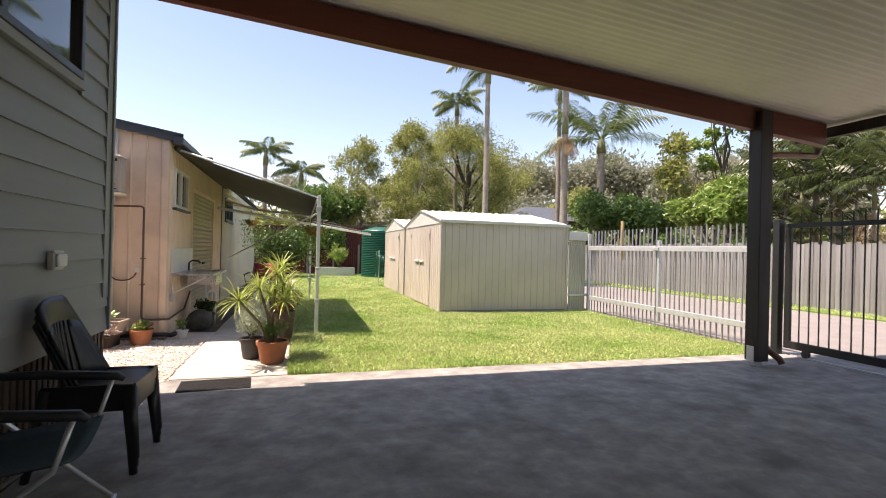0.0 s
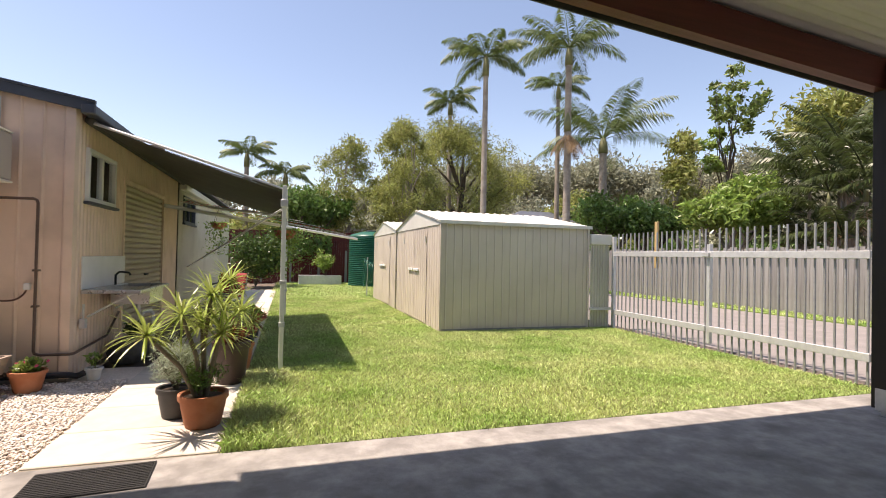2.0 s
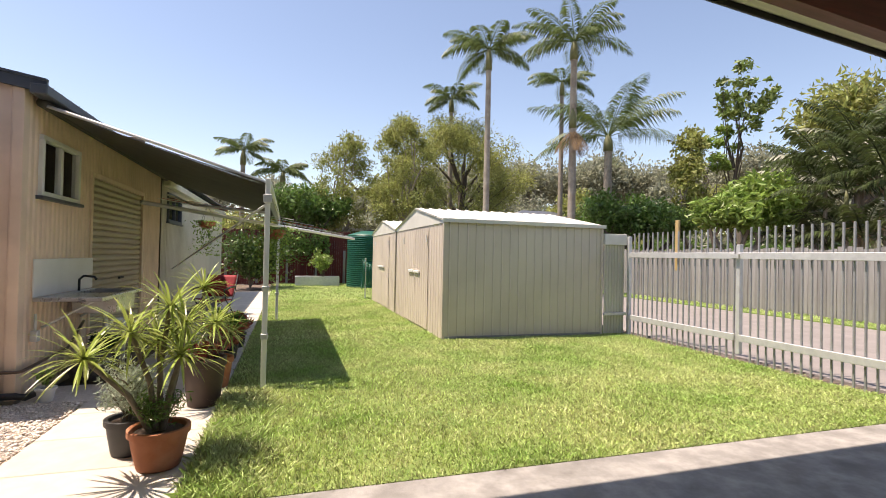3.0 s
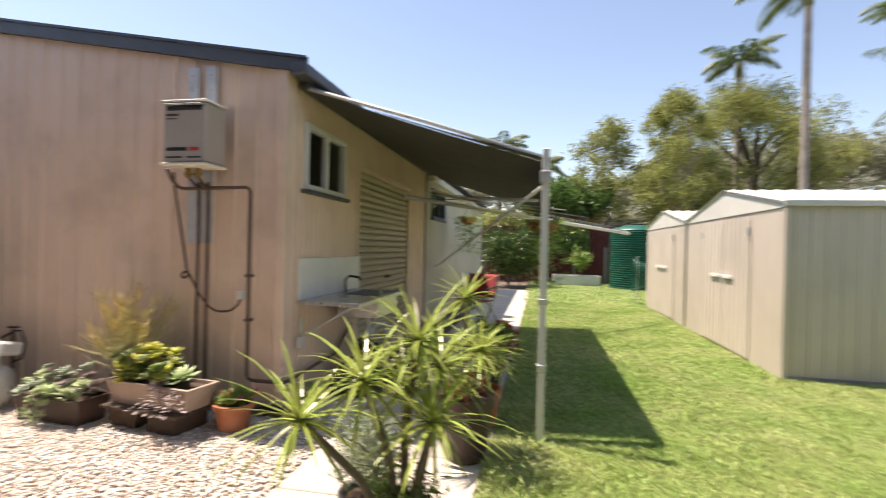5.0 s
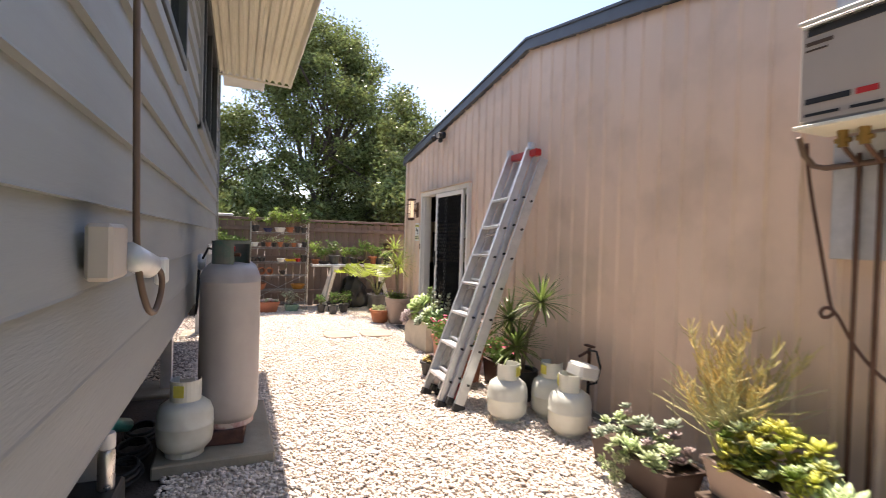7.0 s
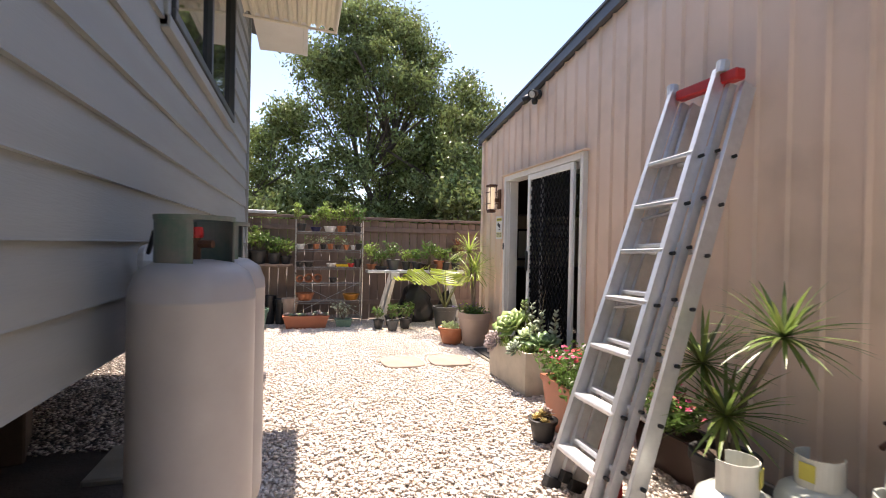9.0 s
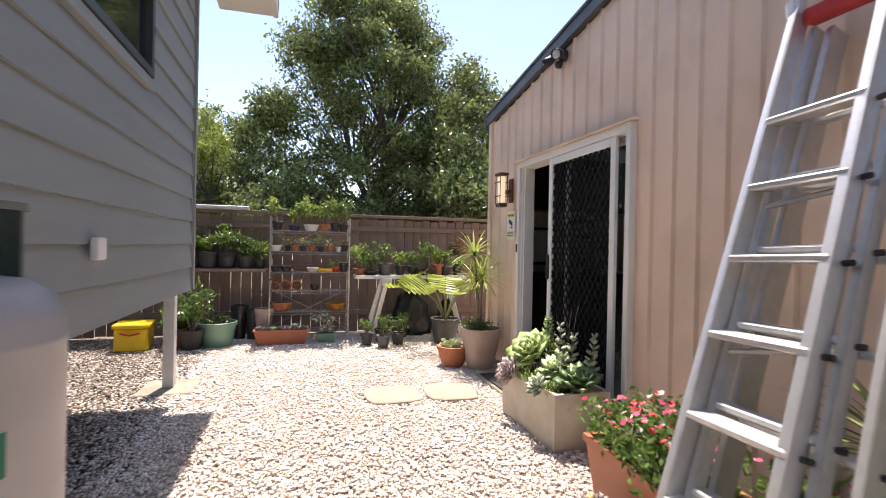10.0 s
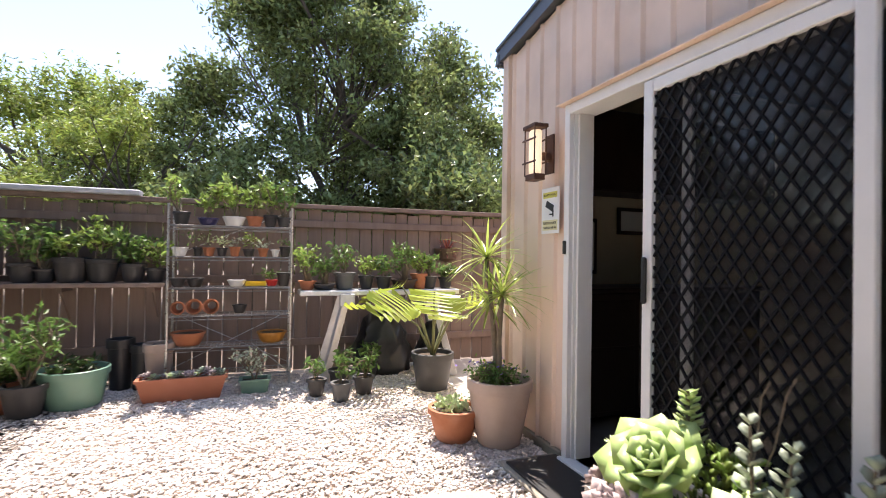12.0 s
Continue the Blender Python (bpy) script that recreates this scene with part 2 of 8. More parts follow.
# DIRT darkened: the shade under the house is put into this colour
SHADED_EARTH = material("shaded_bare_earth", (0.045, 0.034, 0.027), 0.95, (0.08, 0.06, 0.048), 4, 0.6, bump=0.8, bump_scale=60)
GALV_DULL = material("dull_galvanised_tube", (0.36, 0.365, 0.37), 0.5, (0.29, 0.295, 0.3), 12, 0.5, metal=0.4)
GALV = material("galvanised_steel", (0.62, 0.625, 0.63), 0.45, (0.52, 0.53, 0.54), 12, 0.5, metal=0.35, grime=0.2, grime_colour=(0.3, 0.3, 0.3), grime_scale=6)
ALU = material("ladder_aluminium", (0.72, 0.72, 0.72), 0.38, (0.6, 0.6, 0.6), 14, 0.5, metal=0.7, bump=0.05, bump_scale=90)
BLACK_METAL = material("black_gate_paint", (0.012, 0.012, 0.012), 0.55, (0.02, 0.02, 0.02), 8, 0.4)
BLACK_PLASTIC = material("black_plastic", (0.016, 0.016, 0.017), 0.42, (0.03, 0.03, 0.03), 6, 0.4)
NURSERY = material("nursery_pot_plastic", (0.022, 0.022, 0.024), 0.5, (0.045, 0.042, 0.04), 5, 0.5, object_random=0.3)
CHAIR_PLASTIC = material("dark_chair_resin", (0.009, 0.008, 0.008), 0.36, (0.014, 0.012, 0.012), 5, 0.4)
WHITE = material("white_powder_coat", (0.74, 0.74, 0.72), 0.4, (0.66, 0.66, 0.63), 3, 0.4, grime=0.1, grime_colour=(0.45, 0.43, 0.4))
WHITE_PLASTIC = material("white_plastic", (0.7, 0.7, 0.68), 0.4, (0.6, 0.6, 0.57), 5, 0.4)
SHED = material("shed_steel_beige", (0.6, 0.525, 0.445), 0.5, (0.54, 0.47, 0.395), 1.5, 0.5, grime=0.2, grime_colour=(0.25, 0.21, 0.16), stretch=(1, 1, 0.3))
SHED_ROOF = material("shed_roof_cream", (0.66, 0.64, 0.58), 0.45, (0.58, 0.56, 0.5), 2, 0.5)
TERRA = material("terracotta", (0.42, 0.155, 0.07), 0.75, (0.34, 0.115, 0.05), 7, 0.5, bump=0.1, bump_scale=90, grime=0.2, grime_colour=(0.5, 0.36, 0.28), grime_scale=5)
TERRA_PLASTIC = material("terracotta_plastic", (0.4, 0.13, 0.065), 0.45, (0.34, 0.11, 0.05), 4, 0.4)
STONE_POT = material("pale_clay_pot", (0.44, 0.34, 0.28), 0.7, (0.38, 0.29, 0.23), 5, 0.5, bump=0.08, bump_scale=60)
CONCRETE = material("cast_concrete", (0.36, 0.32, 0.25), 0.85, (0.27, 0.24, 0.185), 4, 0.6, bump=0.25, bump_scale=70, grime=0.35, grime_colour=(0.19, 0.17, 0.12), grime_scale=3)
DARK_TROUGH = material("brown_plastic", (0.045, 0.024, 0.017), 0.5, (0.07, 0.04, 0.03), 5, 0.4)
GREEN_POT = material("sage_glazed_pot", (0.15, 0.27, 0.2), 0.35, (0.12, 0.22, 0.16), 4, 0.4)
DARK_GREEN = material("tank_green", (0.006, 0.11, 0.075), 0.4, (0.003, 0.075, 0.045), 3, 0.4)
YELLOW = material("yellow_plastic", (0.72, 0.5, 0.01), 0.4, (0.62, 0.42, 0.01), 4, 0.4)
RED = material("red_plastic", (0.5, 0.02, 0.02), 0.4, (0.4, 0.015, 0.015), 5, 0.4)
SOIL = material("potting_soil", (0.045, 0.03, 0.02), 0.95, (0.09, 0.06, 0.04), 30, 0.6, bump=0.8, bump_scale=90)
PALING = material("brown_paling", (0.25, 0.18, 0.148), 0.8, (0.19, 0.135, 0.108), 4, 0.5, bump=0.3, bump_scale=60, stretch=(3, 3, 0.2), object_random=0.13, grime=0.2, grime_colour=(0.2, 0.16, 0.13))
GREY_PALING = material("weathered_paling", (0.30, 0.29, 0.275), 0.85, (0.2, 0.19, 0.178), 3, 0.6, bump=0.35, bump_scale=60, stretch=(3, 3, 0.2), object_random=0.2, grime=0.3, grime_colour=(0.14, 0.12, 0.1))
RED_FENCE = material("red_brown_fence", (0.13, 0.018, 0.015), 0.75, (0.09, 0.014, 0.012), 3, 0.5, object_random=0.15, bump=0.2, bump_scale=40, stretch=(3, 3, 0.2))
CYL_GREY = material("gas_cylinder_grey", (0.36, 0.345, 0.345), 0.42, (0.31, 0.295, 0.295), 2.5, 0.5, grime=0.2, grime_colour=(0.2, 0.18, 0.17), grime_scale=4)
CYL_PALE = material("gas_bottle_pale_green", (0.60, 0.615, 0.56), 0.4, (0.53, 0.55, 0.49), 4, 0.5, grime=0.25, grime_colour=(0.3, 0.27, 0.2), grime_scale=7)
COLLAR_GREEN = material("cylinder_collar_green", (0.07, 0.13, 0.1), 0.5, (0.16, 0.15, 0.13), 10, 0.6)
COPPER = material("copper_pipe", (0.15, 0.075, 0.05), 0.45, (0.09, 0.045, 0.03), 10, 0.5, metal=0.4)
PIPE_TAN = material("painted_pipe_brown", (0.13, 0.08, 0.055), 0.5, (0.1, 0.06, 0.04), 8, 0.5)
RUBBER = material("black_rubber", (0.012, 0.012, 0.012), 0.6, (0.02, 0.02, 0.02), 20, 0.5, bump=0.3, bump_scale=200)
RACK_WIRE = material("dull_wire_shelf", (0.3, 0.3, 0.3), 0.45, (0.2, 0.19, 0.18), 14, 0.5, metal=0.6)
STEEL = material("stainless_steel", (0.6, 0.6, 0.6), 0.28, (0.5, 0.5, 0.5), 20, 0.4, metal=0.9)
CLOTH = material("shade_cloth_olive", (0.075, 0.07, 0.055), 0.8, (0.06, 0.055, 0.042), 3, 0.4, translucent=0.02)
CLOTH_PALE = material("shade_cloth_pale", (0.3, 0.3, 0.2), 0.8, (0.26, 0.26, 0.17), 3, 0.4, translucent=0.3)
BARK = material("grey_bark", (0.14, 0.115, 0.09), 0.9, (0.08, 0.065, 0.05), 5, 0.6, bump=0.6, bump_scale=25, stretch=(2, 2, 0.4))
PALE_BARK = material("pale_bark", (0.36, 0.32, 0.27), 0.85, (0.24, 0.2, 0.165), 4, 0.6, bump=0.4, bump_scale=20)
STALK = material("green_stalk", (0.17, 0.19, 0.07), 0.6, (0.13, 0.12, 0.06), 8, 0.5)
STEM = material("plant_stem", (0.2, 0.16, 0.105), 0.8, (0.13, 0.1, 0.07), 20, 0.5, bump=0.3, bump_scale=60)
L_DRAC = foliage("dracaena_leaf", (0.4, 0.46, 0.12), (0.27, 0.35, 0.07), 0.3, 0.4, 0.35)
L_DARKDRAC = foliage("yucca_leaf", (0.22, 0.29, 0.07), (0.13, 0.18, 0.05), 0.35, 0.45, 0.3)
L_SHRUB = foliage("glossy_leaf", (0.15, 0.25, 0.06), (0.085, 0.155, 0.035), 0.32, 0.4, 0.38)
L_BRIGHT = foliage("bright_leaf", (0.28, 0.385, 0.09), (0.19, 0.28, 0.06), 0.38, 0.35, 0.42)
L_DARK = foliage("dark_leaf", (0.045, 0.085, 0.02), (0.03, 0.055, 0.014), 0.4, 0.4, 0.25)
L_PHILO = foliage("philodendron_leaf", (0.40, 0.46, 0.06), (0.28, 0.36, 0.05), 0.35, 0.3, 0.45)
L_SUCC = foliage("succulent_leaf", (0.44, 0.56, 0.26), (0.5, 0.56, 0.33), 0.4, 0.25, 0.12)
L_SUCC_PINK = foliage("succulent_mauve", (0.45, 0.35, 0.34), (0.52, 0.42, 0.4), 0.5, 0.25, 0.1)
L_SUCC_YELLOW = foliage("succulent_yellow", (0.66, 0.6, 0.1), (0.45, 0.52, 0.12), 0.45, 0.3, 0.15)
L_SUCC_ORANGE = foliage("pencil_succulent", (0.7, 0.47, 0.19), (0.56, 0.53, 0.24), 0.5, 0.35, 0.15)
L_SILVER = foliage("silver_leaf", (0.42, 0.47, 0.36), (0.33, 0.4, 0.28), 0.6, 0.25, 0.15)
PETAL_PINK = foliage("pink_petal", (0.75, 0.08, 0.22), (0.65, 0.05, 0.14), 0.5, 0.25, 0.3)
PETAL_WHITE = foliage("white_petal", (0.8, 0.76, 0.74), (0.75, 0.6, 0.62), 0.5, 0.15, 0.3)
PETAL_BLUE = foliage("violet_petal", (0.14, 0.09, 0.4), (0.2, 0.1, 0.35), 0.5, 0.3, 0.2)
L_RED = foliage("red_bromeliad", (0.4, 0.07, 0.07), (0.3, 0.12, 0.06), 0.4, 0.3, 0.2)
L_FEATHER = foliage("feathery_leaf", (0.36, 0.37, 0.12), (0.25, 0.28, 0.08), 0.5, 0.45, 0.45, 0.4)
L_GUM = foliage("gum_leaf", (0.33, 0.345, 0.24), (0.26, 0.265, 0.18), 0.5, 0.35, 0.4, 0.3)
L_BIGTREE = foliage("back_tree_leaf", (0.25, 0.3, 0.11), (0.14, 0.18, 0.06), 0.22, 0.6, 0.34, 0.5)
L_LIGHTTREE = foliage("light_tree_leaf", (0.3, 0.36, 0.08), (0.18, 0.23, 0.055), 0.4, 0.5, 0.4, 0.4)
L_PALM = foliage("palm_leaflet", (0.14, 0.19, 0.06), (0.08, 0.12, 0.035), 0.5, 0.4, 0.3)
L_CLUMP = foliage("clumping_palm_leaflet", (0.085, 0.11, 0.035), (0.05, 0.07, 0.02), 0.4, 0.5, 0.3)
L_PALMDRY = foliage("dry_frond", (0.3, 0.19, 0.1), (0.22, 0.14, 0.07), 0.7, 0.3, 0.25)
# brown that puts the unlit room's gloom into wall and ceiling linings
ROOM_GLOOM = material("room_gloom_brown", (0.2, 0.16, 0.12), 0.8, (0.17, 0.14, 0.1), 2, 0.4)
DARK_WOOD = material("dark_dresser_wood", (0.03, 0.018, 0.012), 0.35, (0.045, 0.028, 0.018), 4, 0.5)
GLASS = glass_material("window_glass")
INK = material("black_print", (0.02, 0.02, 0.02), 0.5)
INK_RED = material("red_print", (0.55, 0.03, 0.03), 0.5)
INK_GREEN = material("green_print", (0.01, 0.16, 0.1), 0.5)
INK_YELLOW = material("yellow_print", (0.6, 0.55, 0.1), 0.5)
RUST = material("rusty_bronze", (0.13, 0.06, 0.035), 0.55, (0.08, 0.035, 0.022), 12, 0.6, metal=0.3)
BRICK = material("red_brick", (0.12, 0.055, 0.04), 0.85, (0.07, 0.035, 0.028), 12, 0.5, bump=0.3, bump_scale=90)
PALLET = material("weathered_pallet", (0.07, 0.045, 0.03), 0.85, (0.1, 0.07, 0.05), 8, 0.5, bump=0.3, bump_scale=60)
PAPER_WHITE = material("sign_white", (0.75, 0.75, 0.73), 0.45, (0.68, 0.68, 0.66), 4, 0.3)
HEATER = material("heater_enamel", (0.43, 0.38, 0.33), 0.4, (0.39, 0.345, 0.3), 2, 0.4)


# ---- ground ----
def sheet(name, x0, x1, y0, y1, z, mat, label, category, kind="structure", hole=None):
    m = Mesh().add([(x0, y0, z), (x1, y0, z), (x1, y1, z), (x0, y1, z)], [(0, 1, 2, 3)])
    return solid(name, m, mat, label, category, kind=kind)


sheet("ground", -900, 900, -900, 900, -0.06, DIRT, "bare brown earth reaching to the horizon", "ground")
solid("lawn", Mesh().box(0.73, 7.2, 4.31, 24.5, -0.3, 0.0), LAWN, "sunlit mown green lawn with dry patches", "lawn", kind="structure")
solid("gravel_yard", Mesh().box(-10.6, -0.38, 3.55, 7.2, -0.3, -0.012), GRAVEL, "bed of pale pink and white river gravel", "gravel", kind="structure")
solid("earth_under_house", Mesh().box(-10.6, -0.66, -8, 3.549, -0.3, -0.02), SHADED_EARTH, "bare shaded earth below the raised house", "ground", kind="structure")
solid("carport_slab", Mesh().box(-0.66, 7.6, -9, 4.3, -0.25, 0.004, 0.01), SLAB, "stained grey concrete carport slab", "floor", kind="structure")
solid("driveway", Mesh().box(7.6, 13.3, -30, 60, -0.2, -0.03), DRIVE, "sunlit pinkish grey asphalt driveway", "driveway", kind="structure")
solid("verge", Mesh().box(13.3, 14.15, -30, 60, -0.2, 0.0), LAWN, "strip of green grass along the timber fence", "grass", kind="structure")
path = thing("paved_path", None, "pale sandstone paver path beside the lawn", "path", kind="structure")
paver_mesh = build("paver", Mesh().box(-0.545, 0.545, -0.295, 0.295, -0.05, 0.012, 0.006), PAVER)
part("bedding", Mesh().box(-0.38, 0.725, 4.305, 19.5, -0.2, -0.002), CONCRETE, path)
for i in range(25):
    p = part("paver", paver_mesh, None, path)
    p.location = (0.17, 4.61 + i * 0.6, 0.0)

# pebbles over the gravel yard
def pebbles(name, n, x0, x1, y0, y1, s0, s1, label, mat=PEBBLE, fade=False):
    """Loose stones over a strip; with fade they thin out away from its far edge."""
    u = nrng.uniform(0, 1, n)
    c = np.stack([nrng.uniform(x0, x1, n), y1 - (y1 - y0) * (u * u if fade else u), nrng.uniform(-0.008, 0.006, n)], axis=1)
    base = np.array([(1, 0, 0), (0.3, 0.95, 0), (-0.8, 0.6, 0), (-0.85, -0.5, 0), (0.25, -0.95, 0), (0.15, 0.05, 0.8), (0, 0, -0.6)], float)
    tri = np.array([(0, 1, 5), (1, 2, 5), (2, 3, 5), (3, 4, 5), (4, 0, 5), (1, 0, 6), (2, 1, 6), (3, 2, 6), (4, 3, 6), (0, 4, 6)])
    a = nrng.uniform(0, 2 * math.pi, n)
    s = nrng.uniform(s0, s1, n) * nrng.choice([0.7, 1.0, 1.0, 1.25], n)
    v = base[None] * (1 + nrng.uniform(-0.2, 0.2, (n, 7, 3)))
    v = v * (s[:, None] * np.array([1, 1, 1]))[:, None, :] * np.stack([nrng.uniform(0.9, 1.4, n), np.ones(n), nrng.uniform(0.5, 0.9, n)], 1)[:, None, :]
    x = v[..., 0] * np.cos(a)[:, None] - v[..., 1] * np.sin(a)[:, None]
    y = v[..., 0] * np.sin(a)[:, None] + v[..., 1] * np.cos(a)[:, None]
    v = np.stack([x, y, v[..., 2]], -1) + c[:, None, :]
    m = Mesh()
    m.v = v.reshape(-1, 3).tolist()
    m.f = (tri[None] + (np.arange(n) * 7)[:, None, None]).reshape(-1, 3).tolist()
    ob = new(name, build(name, m, mat, True, False))
    return tagged(ob, label, "gravel", kind="stuff")


pebbles("pebbles", 105000, -10.4, -0.4, 3.5, 6.55, 0.008, 0.0165, "loose pale pink and white river pebbles")
pebbles("pebbles", 11000, -10.5, -5.5, 1.9, 3.5, 0.007, 0.015, "thin scatter of pale pebbles beside the house stump", fade=True)
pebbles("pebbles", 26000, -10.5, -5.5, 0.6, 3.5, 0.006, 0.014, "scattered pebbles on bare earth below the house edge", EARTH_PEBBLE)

# ---- garage ----
GX0, GX1, GY, GEND = -8.53, -0.95, 6.585, 19.6
EAVE, APEX, APEX_X = 2.743, 3.355, -4.63
DX0, DX1, DZ1 = -7.69, -5.93, 2.14


def gable_z(x):
    return EAVE + (APEX - EAVE) * (1 - abs(x - APEX_X) / (GX1 - APEX_X))


def rib_profile(a0, a1, pitch=0.19, rib=0.038, depth=0.019):
    """Stations and depths of a ribbed sheet."""
    out, a = [(a0, 0.0)], a0 + pitch * 0.5
    while a + rib < a1:
        out += [(a, 0.0), (a + 0.014, depth), (a + rib - 0.014, depth), (a + rib, 0.0)]
        a += pitch
    out.append((a1, 0.0))
    return out


def ribbed(prof, low, high, put, hole=None):
    """A ribbed sheet from low to high; put(a, d, z) places a point; hole is a0, a1, z1."""
    m = Mesh()
    cuts = sorted({p for p in prof} | ({(hole[0], 0.0), (hole[1], 0.0)} if hole else set()))
    for (a, d), (b, e) in zip(cuts, cuts[1:]):
        mid = (a + b) / 2
        spans = [(low, None)]
        if hole and hole[0] < mid < hole[1]:
            spans = [(hole[3] if len(hole) > 3 else hole[2], None)]
            if len(hole) > 3:
                spans.append((low, hole[2]))
        for z0, z1 in spans:
            ha, hb = (z1, z1) if z1 is not None else (high(a), high(b))
            m.add([put(a, d, z0), put(b, e, z0), put(b, e, hb), put(a, d, ha)], [(0, 1, 2, 3)])
    return m


garage = thing("garage", None, "tan ribbed steel garage with a dark gable roof edge", "garage", kind="structure")
edges = [GX0] + [GX1 - 0.76 * k for k in range(9, -1, -1)]
for a0, a1 in zip(edges, edges[1:]):
    hole = (max(a0, DX0), min(a1, DX1), DZ1)
    part("wall_sheet", ribbed(rib_profile(a0, a1), 0.03, gable_z, lambda a, d, z: (a, GY - d, z), hole if hole[1] > hole[0] else None), CLAD, garage)
m = Mesh()
for a, b, z0 in ((GX0 + 0.02, DX0, 0.0), (DX1, GX1 - 0.02, 0.0)):
    m.box(a, b, GY + 0.012, GY + 0.1, z0, EAVE - 0.02)
m.box(DX0, DX1, GY + 0.012, GY + 0.1, DZ1, EAVE - 0.02)
m.add([(GX0 + .02, GY + .05, EAVE - .02), (GX1 - .02, GY + .05, EAVE - .02), (APEX_X, GY + .05, APEX - .02)], [(0, 1, 2)])
part("front_lining", m, ROOM_GLOOM, garage)
# corner trims and base edge
m = Mesh()
m.box(GX1 - 0.07, GX1 + 0.012, GY - 0.034, GY + 0.07, 0.03, EAVE + 0.02, 0.004)
m.box(GX0 - 0.012, GX0 + 0.07, GY - 0.034, GY + 0.07, 0.03, EAVE + 0.02, 0.004)
part("corner_trim", m, CLAD, garage)
m = Mesh()
m.box(GX0, DX0 - 0.05, GY - 0.03, GY + 0.1, -0.1, 0.045, 0.004)
m.box(DX1 + 0.05, GX1, GY - 0.03, GY + 0.1, -0.1, 0.045, 0.004)
part("slab_edge", m, CONCRETE, garage)
# side wall: tan to 11.35, cream beyond
SX = GX1
ROLL = (8.17, 10.22, 2.2)
m = ribbed(rib_profile(GY + 0.05, 8.14, 0.095, 0.03, 0.012), 0.03, lambda a: EAVE, lambda a, d, z: (SX + d, a, z), (6.86, 7.73, 1.84, 2.41))
part("side_wall", m, CLAD, garage)
m = ribbed(rib_profile(8.14, 11.35, 0.095, 0.03, 0.012), 0.03, lambda a: EAVE, lambda a, d, z: (SX + d, a, z), ROLL)
part("side_wall", m, CLAD, garage)
m = ribbed(rib_profile(11.36, GEND, 0.11, 0.03, 0.015), 0.03, lambda a: EAVE - 0.12, lambda a, d, z: (SX + d + 0.02, a, z), (11.75, 12.95, 1.9, 2.45))
part("side_wall", m, CLAD_WHITE, garage)
m = Mesh()
m.box(SX - 0.1, SX - 0.02, GY + 0.05, 6.86, 0, EAVE).box(SX - 0.1, SX - 0.02, 7.73, ROLL[0], 0, EAVE).box(SX - 0.1, SX - 0.02, ROLL[1], 11.75, 0, EAVE)
m.box(SX - 0.1, SX - 0.02, 12.95, GEND, 0, EAVE - 0.12).box(SX - 0.1, SX - 0.02, 6.86, 7.73, 0, 1.84).box(SX - 0.1, SX - 0.02, 6.86, 7.73, 2.41, EAVE)
m.box(SX - 0.1, SX - 0.02, 11.75, 12.95, 0, 1.9).box(SX - 0.1, SX - 0.02, 11.75, 12.95, 2.45, EAVE - 0.12).box(SX - 0.1, SX - 0.02, ROLL[0], ROLL[1], ROLL[2], EAVE)
part("side_lining", m, ROOM_GLOOM, garage)
part("rear_wall", Mesh().box(GX0, GX1, GEND, GEND + 0.1, 0, EAVE), CLAD_WHITE, garage)
part("far_wall", Mesh().box(GX0, GX0 + 0.06, GY + 0.1, GEND, 0, EAVE), CLAD, garage)
part("garage_floor", Mesh().box(GX0, GX1 - 0.02, GY, GEND, -0.2, 0.05), CONCRETE, garage)
part("partition", Mesh().box(GX0, GX1 - 0.1, 10.6, 10.7, 0.05, 3.2), ROOM_GLOOM, garage)
# roof: two ribbed slopes with barge and gutter
for sgn, xe in ((1, GX1 + 0.18), (-1, GX0 - 0.07)):
    m = Mesh()
    prof = rib_profile(GY - 0.05, GEND + 0.1, 0.19, 0.04, 0.025)
    ze = EAVE + 0.02
    for (a, d), (b, e) in zip(prof, prof[1:]):
        m.add([(xe, a, ze + d), (xe, b, ze + e), (APEX_X, b, APEX + 0.05 + e), (APEX_X, a, APEX + 0.05 + d)], [(0, 1, 2, 3)])
        m.add([(xe, a, ze - .03), (xe, b, ze - .03), (APEX_X, b, APEX), (APEX_X, a, APEX)], [(0, 3, 2, 1)])
    part("roof_sheet", m, ROOF_STEEL, garage)
    m = Mesh()
    for dz0, dz1, dy in ((-0.055, 0.055, 0.0), (0.045, 0.067, 0.035)):
        v = []
        for y in (GY - 0.06 - dy * 0.4, GY - 0.028 + dy * 0.1):
            v += [(xe, y, ze + dz0), (xe, y, ze + dz1), (APEX_X, y, APEX + 0.05 + dz1), (APEX_X, y, APEX + 0.05 + dz0)]
        m.add(v, [(0, 1, 2, 3), (4, 7, 6, 5), (0, 4, 5, 1), (2, 6, 7, 3), (1, 5, 6, 2), (0, 3, 7, 4)])
    part("barge_board", m, BARGE, garage)
m = Mesh().box(GX1 + 0.06, GX1 + 0.19, GY - 0.078, 11.4, EAVE - 0.055, EAVE + 0.04, 0.01).box(GX0 - 0.08, GX0 - 0.02, GY - 0.07, GEND, EAVE - 0.055, EAVE + 0.04, 0.01)
part("gutter", m, BARGE, garage)
part("gutter", Mesh().box(GX1 + 0.03, GX1 + 0.15, 11.4, GEND, EAVE - 0.22, EAVE - 0.1, 0.01), SHED_ROOF, garage)


